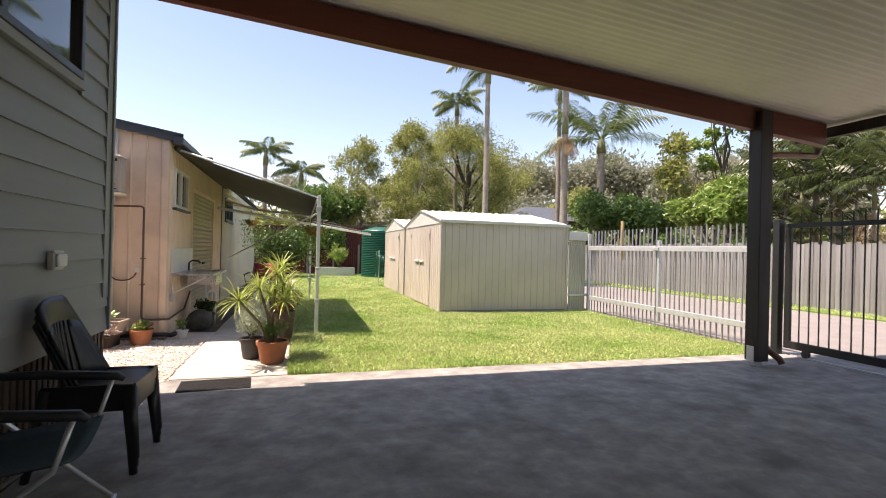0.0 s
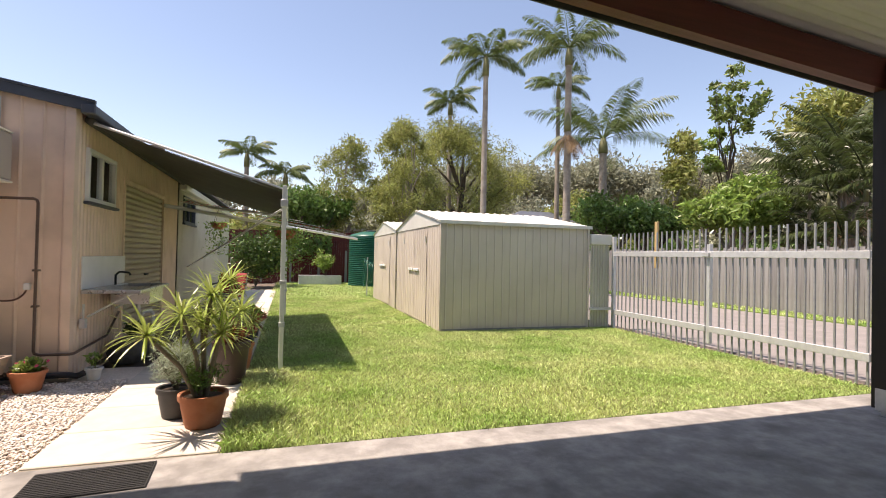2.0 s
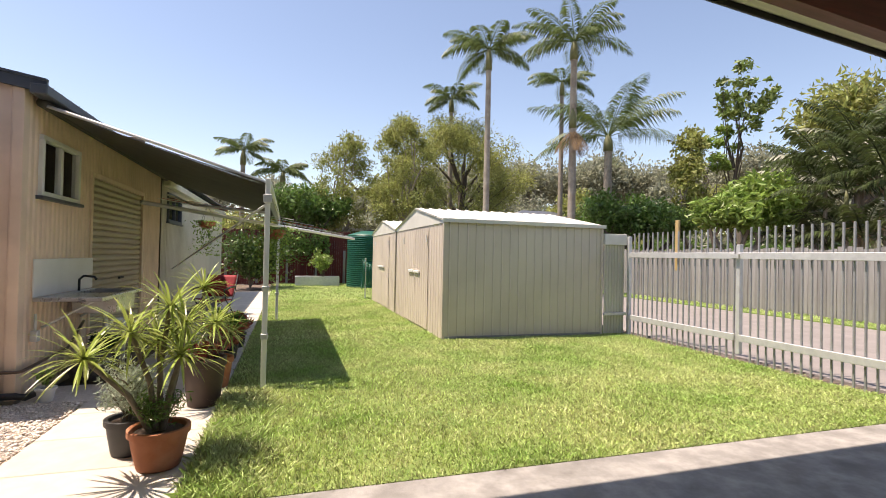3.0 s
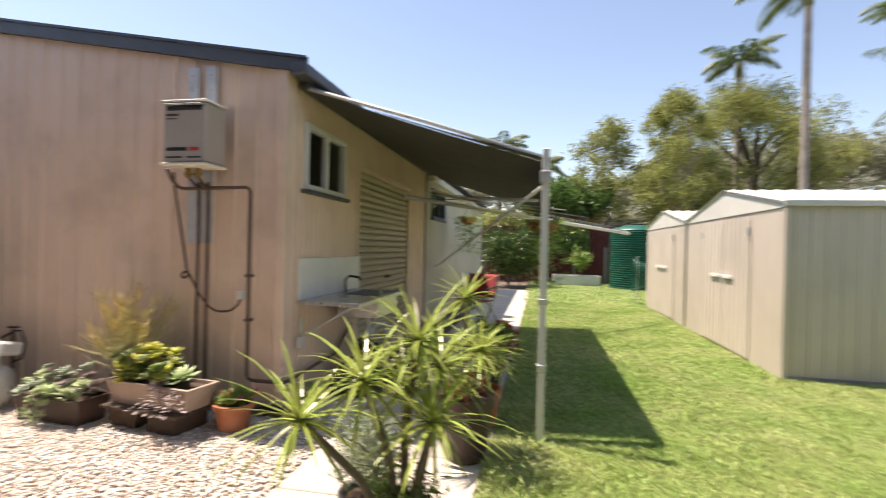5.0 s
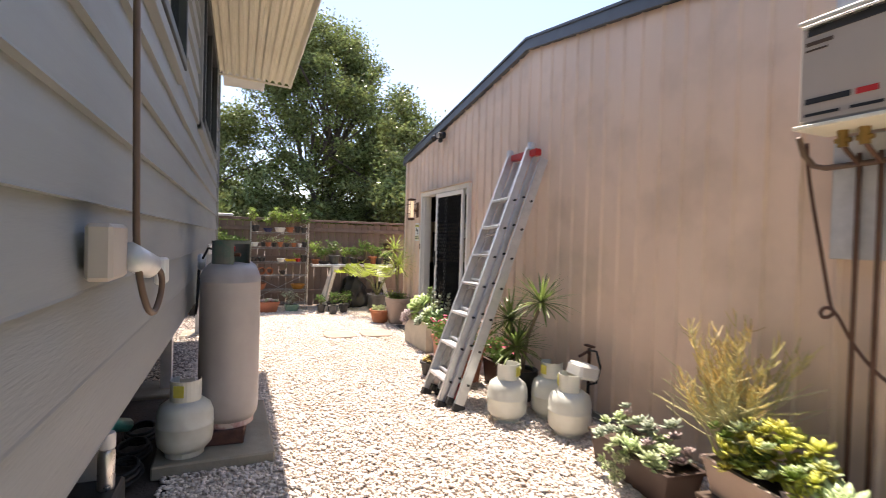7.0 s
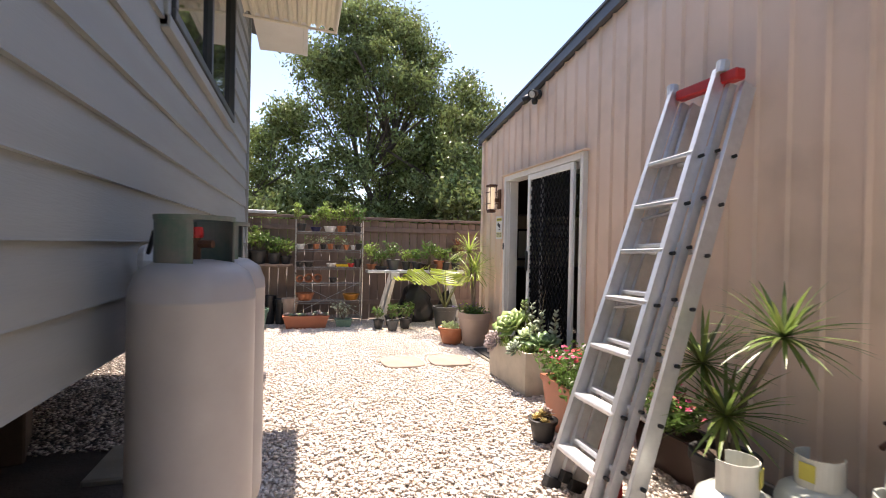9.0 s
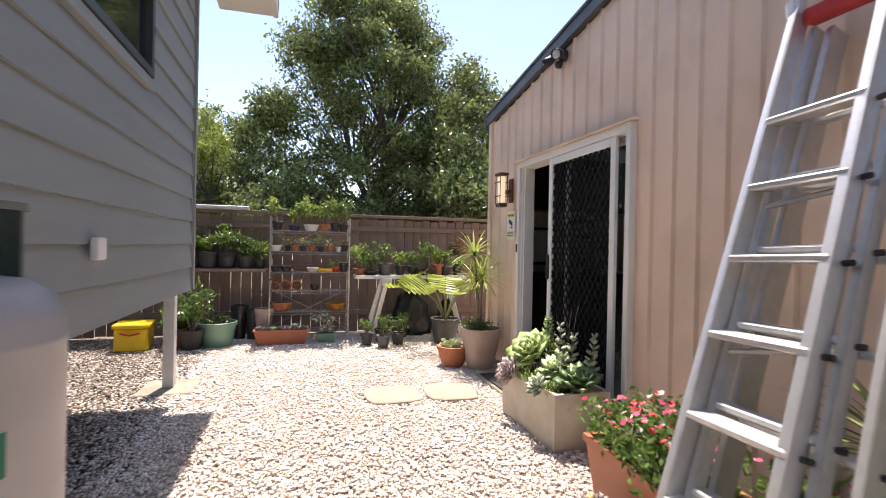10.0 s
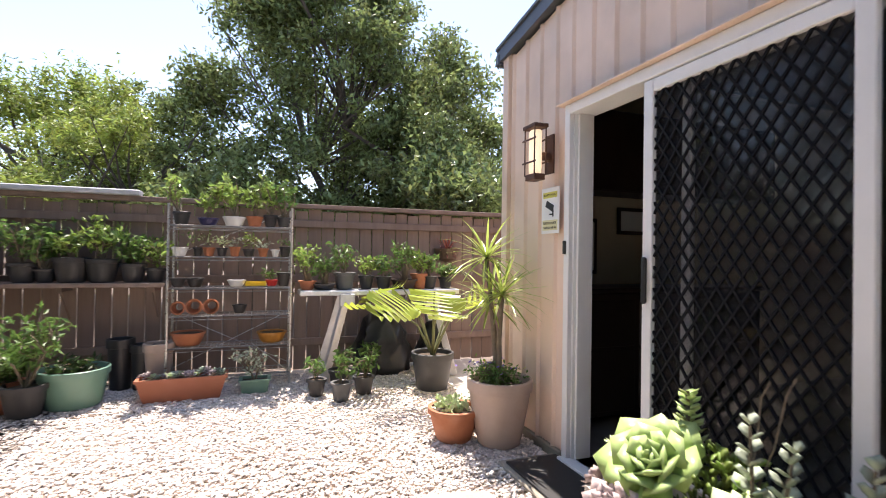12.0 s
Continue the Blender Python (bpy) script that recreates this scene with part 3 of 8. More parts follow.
def window(parent, plane, a0, a1, z0, z1, at, frame_mat, splits=1, depth=0.05, w=0.045, sill=True):
    """A sliding window in a wall; plane 'x' or 'y'; at is the outer face; the frame stands proud to the side of depth's sign."""
    win = thing("window")
    win.parent = parent

    def bx(m, p0, p1, q0, q1, d0, d1, c=0.004):
        lo, hi = sorted((at + d0 * depth, at + d1 * depth))
        return m.box(lo, hi, p0, p1, q0, q1, c) if plane == 'x' else m.box(p0, p1, lo, hi, q0, q1, c)

    m = Mesh()
    bx(m, a0, a1, z0, z0 + w, -1, 0.5)
    bx(m, a0, a1, z1 - w, z1, -1, 0.5)
    bx(m, a0, a0 + w, z0 + w, z1 - w, -1, 0.5)
    bx(m, a1 - w, a1, z0 + w, z1 - w, -1, 0.5)
    part("window_frame", m, frame_mat, win)
    step = (a1 - a0) / (splits + 1)
    for i in range(1, splits + 1):
        part("mullion", bx(Mesh(), a0 + i * step - w * 0.6, a0 + i * step + w * 0.6, z0 + w, z1 - w, -0.9, 0.3), frame_mat, win)
    if sill:
        part("window_sill", bx(Mesh(), a0 - 0.04, a1 + 0.04, z0 - 0.035, z0 - 0.002, -0.5, 1.0), BARGE if frame_mat is WHITE else frame_mat, win)
    for i in range(splits + 1):
        g = part("pane", bx(Mesh(), a0 + i * step + w * 0.5, a0 + (i + 1) * step - w * 0.5, z0 + w * 0.5, z1 - w * 0.5, -0.35, -0.25, 0), GLASS, win)
        g.visible_shadow = False
    return win


window(garage, 'x', 6.86, 7.73, 1.84, 2.41, SX + 0.012, WHITE)
window(garage, 'x', 11.75, 12.95, 1.9, 2.45, SX + 0.03, BARGE)
# roller door
roller = thing("roller_door")
roller.parent = garage
slat = build("slat", Mesh().tube([(SX - 0.045, ROLL[0], 0), (SX - 0.045, ROLL[1], 0)], 0.042, 8), material("roller_door_cream", (0.42, 0.36, 0.26), 0.45, (0.38, 0.32, 0.23), 2, 0.4))
for i in range(28):
    s = part("slat", slat, None, roller)
    s.location.z = 0.09 + i * 0.077
part("bottom_rail", Mesh().box(SX - 0.06, SX - 0.01, ROLL[0], ROLL[1], 0.0, 0.07, 0.01), CLAD, roller)
part("handle", Mesh().box(SX - 0.01, SX + 0.02, 9.2, 9.36, 0.95, 0.98, 0.006), BLACK_METAL, roller)
m = Mesh().box(SX - 0.02, SX + 0.02, ROLL[0] - 0.06, ROLL[0], 0, ROLL[2] + 0.06, 0.004).box(SX - 0.02, SX + 0.02, ROLL[1], ROLL[1] + 0.06, 0, ROLL[2] + 0.06, 0.004)
m.box(SX - 0.02, SX + 0.025, ROLL[0], ROLL[1], ROLL[2], ROLL[2] + 0.06, 0.004)
part("door_jamb", m, CLAD, roller)

# sliding door in the front wall
sd = thing("sliding_door")
sd.parent = garage
FY = GY - 0.03
m = Mesh()
m.box(DX0, DX0 + 0.05, FY - 0.02, GY + 0.12, 0.05, DZ1, 0.004).box(DX1 - 0.05, DX1, FY - 0.02, GY + 0.12, 0.05, DZ1, 0.004)
m.box(DX0 + 0.05, DX1 - 0.05, FY - 0.02, GY + 0.12, DZ1 - 0.06, DZ1, 0.004).box(DX0, DX1, FY - 0.05, GY + 0.12, 0.02, 0.05, 0.004)
m.box(DX0 + 0.062, DX0 + 0.08, FY + 0.03, GY + 0.1, 0.05, DZ1 - 0.06).box(DX0 + 0.05, DX0 + 0.062, FY + 0.01, FY + 0.03, 0.05, DZ1 - 0.06)
part("door_frame", m, WHITE, sd)
part("head_flashing", Mesh().box(DX0 - 0.05, DX1 + 0.06, GY - 0.085, GY - 0.02, DZ1 + 0.002, DZ1 + 0.012, 0.003), CLAD, sd)


def door_panel(name, x0, x1, y0, y1, stile):
    panel = Mesh()
    panel.box(x0, x0 + stile, y0, y1, 0.06, DZ1 - 0.065, 0.004).box(x1 - stile, x1, y0, y1, 0.06, DZ1 - 0.065, 0.004)
    panel.box(x0 + stile, x1 - stile, y0, y1, 0.06, 0.06 + stile, 0.004).box(x0 + stile, x1 - stile, y0, y1, DZ1 - 0.065 - stile, DZ1 - 0.065, 0.004)
    return part(name, panel, WHITE, sd)


SC0, SC1 = -7.05, -6.1
door_panel("screen_frame", SC0, SC1, FY - 0.012, FY + 0.018, 0.06)
# diamond grille
m = Mesh()
zlo, zhi, gx0, gx1 = 0.12, DZ1 - 0.125, SC0 + 0.06, SC1 - 0.06
pz, px = 0.05, 0.036
for i in range(-60, 61):
    for sg in (1, -1):
        # line x = c + sg * (z - zlo) * px / pz
        c = (gx0 + gx1) / 2 + i * px * 2
        ta, tb = sorted(((gx0 - c) * sg * pz / px + zlo, (gx1 - c) * sg * pz / px + zlo))
        ta, tb = max(ta, zlo), min(tb, zhi)
        if tb - ta > 0.03:
            m.tube([(c + sg * (ta - zlo) * px / pz, FY + 0.003, ta), (c + sg * (tb - zlo) * px / pz, FY + 0.003, tb)], 0.0068, 4, False)
part("diamond_grille", m, material("grille_black", (0.006, 0.006, 0.007), 0.75, (0.01, 0.01, 0.01), 8, 0.4, spec=0.15), sd)
mesh_scr = bpy.data.materials.new("insect_mesh")
mesh_scr.use_nodes = True
nt = mesh_scr.node_tree
b0 = nt.nodes["Principled BSDF"]
b0.inputs["Base Color"].default_value = (0.042, 0.039, 0.038, 1)
b0.inputs["Specular IOR Level"].default_value = 0.1
b0.inputs["Alpha"].default_value = 0.28
part("insect_mesh", Mesh().box(gx0, gx1, FY + 0.009, FY + 0.0105, zlo, zhi), mesh_scr, sd)
part("handle", Mesh().box(SC0 + 0.012, SC0 + 0.04, FY - 0.035, FY - 0.012, 1.02, 1.24, 0.008), BLACK_METAL, sd, "black pull handle")
door_panel("glass_panel_frame", -6.89, DX1 - 0.055, GY + 0.03, GY + 0.06, 0.055)
part("pane", Mesh().box(-6.84, DX1 - 0.1, GY + 0.042, GY + 0.048, 0.11, DZ1 - 0.12), GLASS, sd).visible_shadow = False
part("latch", Mesh().box(DX0 - 0.002, DX0 + 0.03, FY - 0.026, FY - 0.02, 1.25, 1.33, 0.002), BLACK_METAL, sd)

# room seen through the door
ROOM_CREAM = material("room_cream_paint", (0.62, 0.53, 0.38), 0.75, (0.56, 0.48, 0.34), 2, 0.4)
part("inner_lining", Mesh().box(GX0 + 0.061, GX0 + 0.075, GY + 0.11, 10.6, 0.051, EAVE - 0.03), ROOM_CREAM, garage)
dr = thing("dresser", pose(GX0 + 0.08, 6.75, 0.05), "dark wooden dresser standing inside the garage room", "dresser")
part("body", Mesh().box(0, 0.42, 0, 1.9, 0.06, 0.93, 0.01), DARK_WOOD, dr)
part("top", Mesh().box(0, 0.45, -0.03, 1.93, 0.931, 0.965, 0.008), DARK_WOOD, dr)
for k in range(3):
    part("drawer", Mesh().box(0.421, 0.437, 0.04 + k * 0.62, 0.62 + k * 0.62, 0.55, 0.88, 0.006), DARK_WOOD, dr)
    part("door", Mesh().box(0.421, 0.437, 0.04 + k * 0.62, 0.62 + k * 0.62, 0.1, 0.53, 0.006), DARK_WOOD, dr)
# plain dark box for the dark band above the cream wall
sh = thing("wall_cupboard", pose(GX0 + 0.08, 6.75, 1.72), "dark box high on the inner wall of the garage room", "cupboard")
part("body", Mesh().box(0, 0.32, 0, 2.2, 0, 0.6, 0.01), DARK_WOOD, sh)
for py, pz, w, hgt in ((7.55, 1.42, 0.36, 0.22), (7.05, 1.1, 0.3, 0.44)):
    pf = thing("picture", pose(GX0 + 0.08, py, pz), "small framed picture on the cream inner wall", "picture", "wall pictures")
    part("frame", Mesh().box(0, 0.02, 0, w, 0, hgt, 0.004), DARK_WOOD, pf)
    part("print", Mesh().box(0.0205, 0.023, 0.03, w - 0.03, 0.03, hgt - 0.03), PAPER_WHITE, pf)

# ---- raised house ----
house = thing("house", None, "raised house clad in grey painted weatherboards", "house", kind="structure")
HX0, HX1, HY, HZ0, HZT = -7.73, -0.66, 3.59, 0.885, 3.7
walls = [("back_wall", 'y', HX0, HX1), ("side_wall", 'x', -9.0, HY)]
WINS_BACK = [(-3.15, -1.75, 2.22, 3.3), (-6.43, -4.5, 2.24, 3.3)]
WINS_SIDE = [(1.1, 2.95, 2.42, 3.4)]
for nm, ax, a0, a1 in walls:
    core = Mesh()
    wins = WINS_BACK if ax == 'y' else WINS_SIDE
    z0 = HZ0 if ax == 'y' else 0.62
    edges = [a0] + [e for w in sorted(wins) for e in (w[0], w[1])] + [a1]
    for i in range(0, len(edges), 2):
        if ax == 'y':
            core.box(edges[i], edges[i + 1], HY - 0.12, HY - 0.03, z0, HZT)
        else:
            core.box(HX1 - 0.12, HX1 - 0.03, edges[i], edges[i + 1] - (0.12 if edges[i + 1] == HY else 0), z0, HZT)
    for w in wins:
        for q0, q1 in ((z0, w[2]), (w[3], HZT)):
            if ax == 'y':
                core.box(w[0], w[1], HY - 0.12, HY - 0.03, q0, q1)
            else:
                core.box(HX1 - 0.12, HX1 - 0.03, w[0], w[1], q0, q1)
    wall = part(nm, core, BOARD, house)
    z = z0
    while z < HZT:
        zt = min(z + 0.19, HZT)
        runs = [(a0, a1)]
        for w in wins:
            if zt > w[2] and z < w[3]:
                runs = [r for q in runs for r in ((q[0], min(q[1], w[0] - 0.05)), (max(q[0], w[1] + 0.05), q[1])) if r[1] - r[0] > 0.02]
        for r0, r1 in runs:
            b = Mesh()
            # a lapped board: thick at its lower edge
            o0, o1, o2 = -0.03, 0.0, -0.022
            pts = [(o0, z), (o1, z), (o1 - 0.002, z + 0.006), (o2, zt + 0.012), (o0, zt + 0.012)]
            vs = []
            for a in (r0, r1):
                for o, zz in pts:
                    vs.append((a, HY + o, zz) if ax == 'y' else (HX1 + o, a, zz))
            b.add(vs, [(0, 1, 2, 3, 4), (5, 9, 8, 7, 6)] + [(i, 5 + i, 5 + (i + 1) % 5, (i + 1) % 5) for i in range(5)])
            part("weatherboard", b, BOARD, wall)
        z = zt
part("corner_stop", Mesh().box(HX1 - 0.02, HX1 + 0.014, HY - 0.02, HY + 0.014, 0.62, HZT, 0.003), BOARD, house)
part("corner_stop", Mesh().box(HX0 - 0.014, HX0 + 0.03, HY - 0.02, HY + 0.014, HZ0, HZT, 0.003), BOARD, house)
part("west_wall", Mesh().box(HX0, HX0 + 0.1, -9, HY - 0.03, HZ0, HZT), BOARD, house)
part("house_floor", Mesh().box(HX0 + 0.1, HX1 - 0.12, -9, HY - 0.12, HZ0, HZ0 + 0.2), DARK_WOOD, house)
DARKFRAME = material("dark_window_frame", (0.03, 0.033, 0.036), 0.4)
for w in WINS_BACK:
    window(house, 'y', w[0], w[1], w[2], w[3], HY + 0.005, DARKFRAME, 1, 0.05, 0.05, False)
for w in WINS_SIDE:
    window(house, 'x', w[0], w[1], w[2], w[3], HX1 + 0.005, DARKFRAME, 1, 0.05, 0.05, False)
m = Mesh()
for w in WINS_BACK:
    m.box(w[0] - 0.05, w[0] - 0.001, HY - 0.03, HY + 0.012, w[2] - 0.05, w[3] + 0.05, 0.003).box(w[1] + 0.001, w[1] + 0.05, HY - 0.03, HY + 0.012, w[2] - 0.05, w[3] + 0.05, 0.003)
    m.box(w[0] - 0.05, w[1] + 0.05, HY - 0.028, HY + 0.02, w[2] - 0.06, w[2] - 0.001, 0.003)
for w in WINS_SIDE:
    m.box(HX1 - 0.03, HX1 + 0.012, w[0] - 0.05, w[0] - 0.001, w[2] - 0.05, w[3], 0.003).box(HX1 - 0.03, HX1 + 0.012, w[1] + 0.001, w[1] + 0.05, w[2] - 0.05, w[3], 0.003)
    m.box(HX1 - 0.028, HX1 + 0.02, w[0] - 0.05, w[1] + 0.05, w[2] - 0.06, w[2] - 0.001, 0.003)
part("window_trim", m, BOARD, house)
part("ceiling_panel", Mesh().box(HX0, HX1, -9, HY, HZT, HZT + 0.04), ROOM_GLOOM, house)
part("roof", Mesh().add([(-8.72, 4.19, 3.76), (-0.7, 4.19, 3.76), (-0.7, -3, 5.24), (-8.72, -3, 5.24), (-8.72, 4.19, 3.86), (-0.7, 4.19, 3.86), (-0.7, -3, 5.34), (-8.72, -3, 5.34)],
     [(0, 1, 2, 3), (4, 7, 6, 5), (0, 4, 5, 1), (1, 5, 6, 2), (3, 2, 6, 7), (0, 3, 7, 4)]), ROOF_STEEL, house)
part("soffit", Mesh().box(-8.7, -0.7, HY + 0.02, 4.135, 3.70, 3.73), WHITE, house)
part("fascia", Mesh().box(-8.7, -0.7, 4.136, 4.188, 3.685, 3.855, 0.006), WHITE, house)
# corrugated window hood
m = Mesh()
HW = 0.083
for i in range(10):
    y0 = HY + 0.03 + i * HW
    for j in range(4):
        a, b = y0 + HW * (0.0, 0.2, 0.5, 0.7)[j], y0 + HW * (0.2, 0.5, 0.7, 1.0)[j]
        za, zb = ((0.0, 0.03), (0.03, 0.03), (0.03, 0.0), (0.0, 0.0))[j]
        za, zb = 3.37 - 0.05 * (a - HY) / 0.8 + za, 3.37 - 0.05 * (b - HY) / 0.8 + zb
        for dz in (0.0, 0.004):
            m.add([(-6.95, a, za + dz), (-6.95, b, zb + dz), (-4.3, b, zb + dz), (-4.3, a, za + dz)], [(0, 1, 2, 3)])
hood = thing("window_hood", None, "cream corrugated hood above the house window", "awning", kind="structure")
part("hood_sheet", m, HOOD, hood, fix=False)
m = Mesh()
m.tube([(-6.94, HY + 0.02, 3.35), (-6.94, 4.44, 3.30)], 0.014, 6).tube([(-4.3, HY + 0.02, 3.35), (-4.3, 4.44, 3.30)], 0.014, 6).tube([(-6.94, 4.44, 3.30), (-4.3, 4.44, 3.30)], 0.014, 6)
part("hood_frame", m, CREAM, hood)
# stumps
for i, (x, y) in enumerate([(-7.95, 3.375), (-5.3, 3.3), (-2.9, 3.3), (-7.6, 0.8), (-5.3, 0.8), (-2.9, 0.8), (-1.0, 2.0), (-1.0, -0.5)]):
    st = thing("house_stump", pose(x, y, 0), "galvanised steel stump on a concrete pad below the house", "stump", "house stumps")
    part("column", Mesh().box(-0.045, 0.045, -0.045, 0.045, 0.0, 0.9, 0.004), GALV, st)
    part("pad", Mesh().box(-0.24, 0.24, -0.22, 0.22, -0.1, 0.012, 0.01), CONCRETE, st)
# battens closing the underside on the carport side
bat = thing("batten_screen", None, "dark timber batten screen below the house wall", "screen", kind="structure")
batten = build("batten", Mesh().box(-0.012, 0.012, -0.022, 0.022, 0.02, 0.64, 0.003), PALLET)
for i in range(64):
    b = part("batten", batten, None, bat)
    b.location = (HX1 - 0.03, HY - 0.05 - i * 0.07, 0)
part("rail", Mesh().box(HX1 - 0.075, HX1 - 0.043, -1.2, HY - 0.02, 0.5, 0.57), PALLET, bat)

# ---- carport ----
def beam_z(x):
    return 3.35 - 0.082 * (x + 0.5)


cp = thing("carport_frame", None, "red-brown stained timber beam on a dark post", "carport", kind="structure")
BY0, BY1 = 3.70, 3.80
vs = []
for x in (-0.64, 7.25):
    for y in (BY0, BY1):
        vs += [(x, y, beam_z(x) + 0.07), (x, y, beam_z(x) + 0.34)]
part("beam", Mesh().add(vs, [(0, 1, 3, 2), (4, 6, 7, 5), (0, 4, 5, 1), (2, 3, 7, 6), (0, 2, 6, 4), (1, 5, 7, 3)]), BEAM, cp)
pst = part("post", Mesh().box(6.1, 6.28, 3.62, 3.80, 0.07, beam_z(6.2) + 0.3, 0.006), POST, cp, "dark stained timber post")
part("stirrup", Mesh().box(6.15, 6.23, 3.67, 3.75, 0.0, 0.07).box(6.09, 6.095, 3.66, 3.76, 0.06, 0.25), GALV, cp)
m = Mesh().tube([(7.16, 3.74, beam_z(7.2) + 0.02), (7.16, 3.74, beam_z(7.2) - 0.04), (7.12, 3.74, beam_z(7.2) - 0.075), (6.5, 3.74, beam_z(7.2) - 0.11), (6.36, 3.73, beam_z(7.2) - 0.14), (6.33, 3.73, beam_z(7.2) - 0.22), (6.33, 3.73, 0.3), (6.34, 3.72, 0.22), (6.5, 3.66, 0.08), (6.52, 3.65, 0.03)], 0.04, 10)
part("downpipe", m, material("brown_downpipe", (0.16, 0.06, 0.035), 0.45), cp, smooth=True)
roof = Mesh()
for i in range(140):
    y0 = 4.26 - i * 0.09
    for j in range(4):
        a, b = y0 - j * 0.0225, y0 - (j + 1) * 0.0225
        da, db = 0.011 * math.cos(j * math.pi / 2), 0.011 * math.cos((j + 1) * math.pi / 2)
        q = [(-0.64, a, beam_z(-0.64) + 0.36 + da), (-0.64, b, beam_z(-0.64) + 0.36 + db), (7.6, b, beam_z(7.6) + 0.36 + db), (7.6, a, beam_z(7.6) + 0.36 + da)]
        roof.add(q, [(0, 1, 2, 3)])
        roof.add([(x, y, z + 0.05) for x, y, z in q], [(0, 3, 2, 1)])
solid("carport_ceiling", roof, CREAM, "cream corrugated steel carport roof seen from below", "ceiling", kind="structure", soft=60)
m = Mesh()
vs = []
for x in (-0.64, 7.62):
    for y in (4.262, 4.28):
        vs += [(x, y, beam_z(x) + 0.32), (x, y, beam_z(x) + 0.44)]
m.add(vs, [(0, 1, 3, 2), (4, 6, 7, 5), (0, 4, 5, 1), (2, 3, 7, 6), (0, 2, 6, 4), (1, 5, 7, 3)])
m.box(7.6, 7.72, -8, 4.28, beam_z(7.6) + 0.3, beam_z(7.6) + 0.45, 0.01)
part("roof_edge", m, BLACK_METAL, cp)
m = Mesh().box(7.35, 7.42, -8, 4.2, beam_z(7.4) + 0.2, beam_z(7.4) + 0.33)
part("edge_purlin", m, POST, cp)
# unseen wall added to close the rear of the carport, behind the camera
solid("carport_rear_wall", Mesh().box(-0.66, 7.6, -9.1, -9.0, 0, 3.6), BOARD, "unseen grey wall added to close the carport", "wall", kind="structure")

# ---- boundary ----
# galvanised picket fence along the drive
FX = 7.2
pf2 = thing("picket_fence", None, "galvanised steel picket fence beside the driveway", "fence", kind="structure")
picket = build("picket", Mesh().box(-0.0105, 0.0105, -0.0105, 0.0105, 0.0, 1.83, 0.002), GALV_DULL)
for sec, (ya, yb) in enumerate(((4.45, 6.6), (6.66, 8.85))):
    part("rail", Mesh().box(FX - 0.06, FX - 0.013, ya, yb, 1.40, 1.49, 0.004), GALV, pf2)
    part("rail", Mesh().box(FX - 0.06, FX - 0.013, ya, yb, 0.28, 0.37, 0.004), GALV, pf2)
    for i in range(int((yb - ya) / 0.115)):
        p = part("picket", picket, None, pf2)
        p.location = (FX, ya + 0.05 + i * 0.115, 0)
for y, h in ((6.63, 1.6), (8.92, 1.78)):
    part("post", Mesh().box(FX - 0.03, FX + 0.035, y - 0.03, y + 0.03, -0.1 if y > 7 else 0.1, h, 0.004), GALV, pf2)
part("latch", Mesh().box(FX - 0.09, FX - 0.058, 6.57, 6.7, 1.41, 1.47, 0.004), GALV, pf2)
part("stake", Mesh().box(FX + 0.1, FX + 0.14, 7.86, 7.93, 1.2, 2.02, 0.003), material("new_timber", (0.5, 0.35, 0.16), 0.7), pf2)
pn = thing("steel_panel_fence", None, "short cream corrugated steel fence panel beside the shed", "fence", kind="structure")
m = ribbed(rib_profile(6.72, 7.15, 0.06, 0.03, 0.015), 0.02, lambda a: 1.62, lambda a, d, z: (a, 9.0 - d, z))
part("panel", m, CLAD_WHITE, pn)
part("capping", Mesh().box(6.7, 7.17, 8.95, 9.05, 1.62, 1.82, 0.006), SHED_ROOF, pn)
part("rail", Mesh().box(6.7, 7.17, 8.95, 8.985, 0.35, 0.4), GALV, pn)
# black sliding gate
gt = thing("sliding_gate", None, "black painted steel bar gate at the carport", "gate", kind="structure")
m = Mesh().box(FX + 0.02, FX + 0.07, -2.0, 4.2, 1.74, 1.8, 0.004).box(FX + 0.02, FX + 0.07, -2.0, 4.2, 0.1, 0.2, 0.004)
m.box(FX + 0.02, FX + 0.07, 4.12, 4.2, 0.2, 1.74, 0.004)
part("gate_frame", m, BLACK_METAL, gt)
gb = build("bar", Mesh().tube([(0, 0, 0.2), (0, 0, 1.92)], 0.0095, 6), BLACK_METAL)
for i in range(44):
    b = part("bar", gb, None, gt)
    b.location = (FX + 0.045, 4.0 - 0.13 * i, 0)
part("gate_post", Mesh().box(FX - 0.05, FX + 0.05, 4.23, 4.33, 0, 1.86, 0.005), BLACK_METAL, gt)
part("track", Mesh().box(FX + 0.03, FX + 0.06, -6, 4.1, 0.004, 0.02), GALV, gt)
for y in (3.9, 2.9):
    part("wheel", Mesh().tube([(FX + 0.02, y, 0.06), (FX + 0.07, y, 0.06)], 0.05, 12), BLACK_METAL, gt)

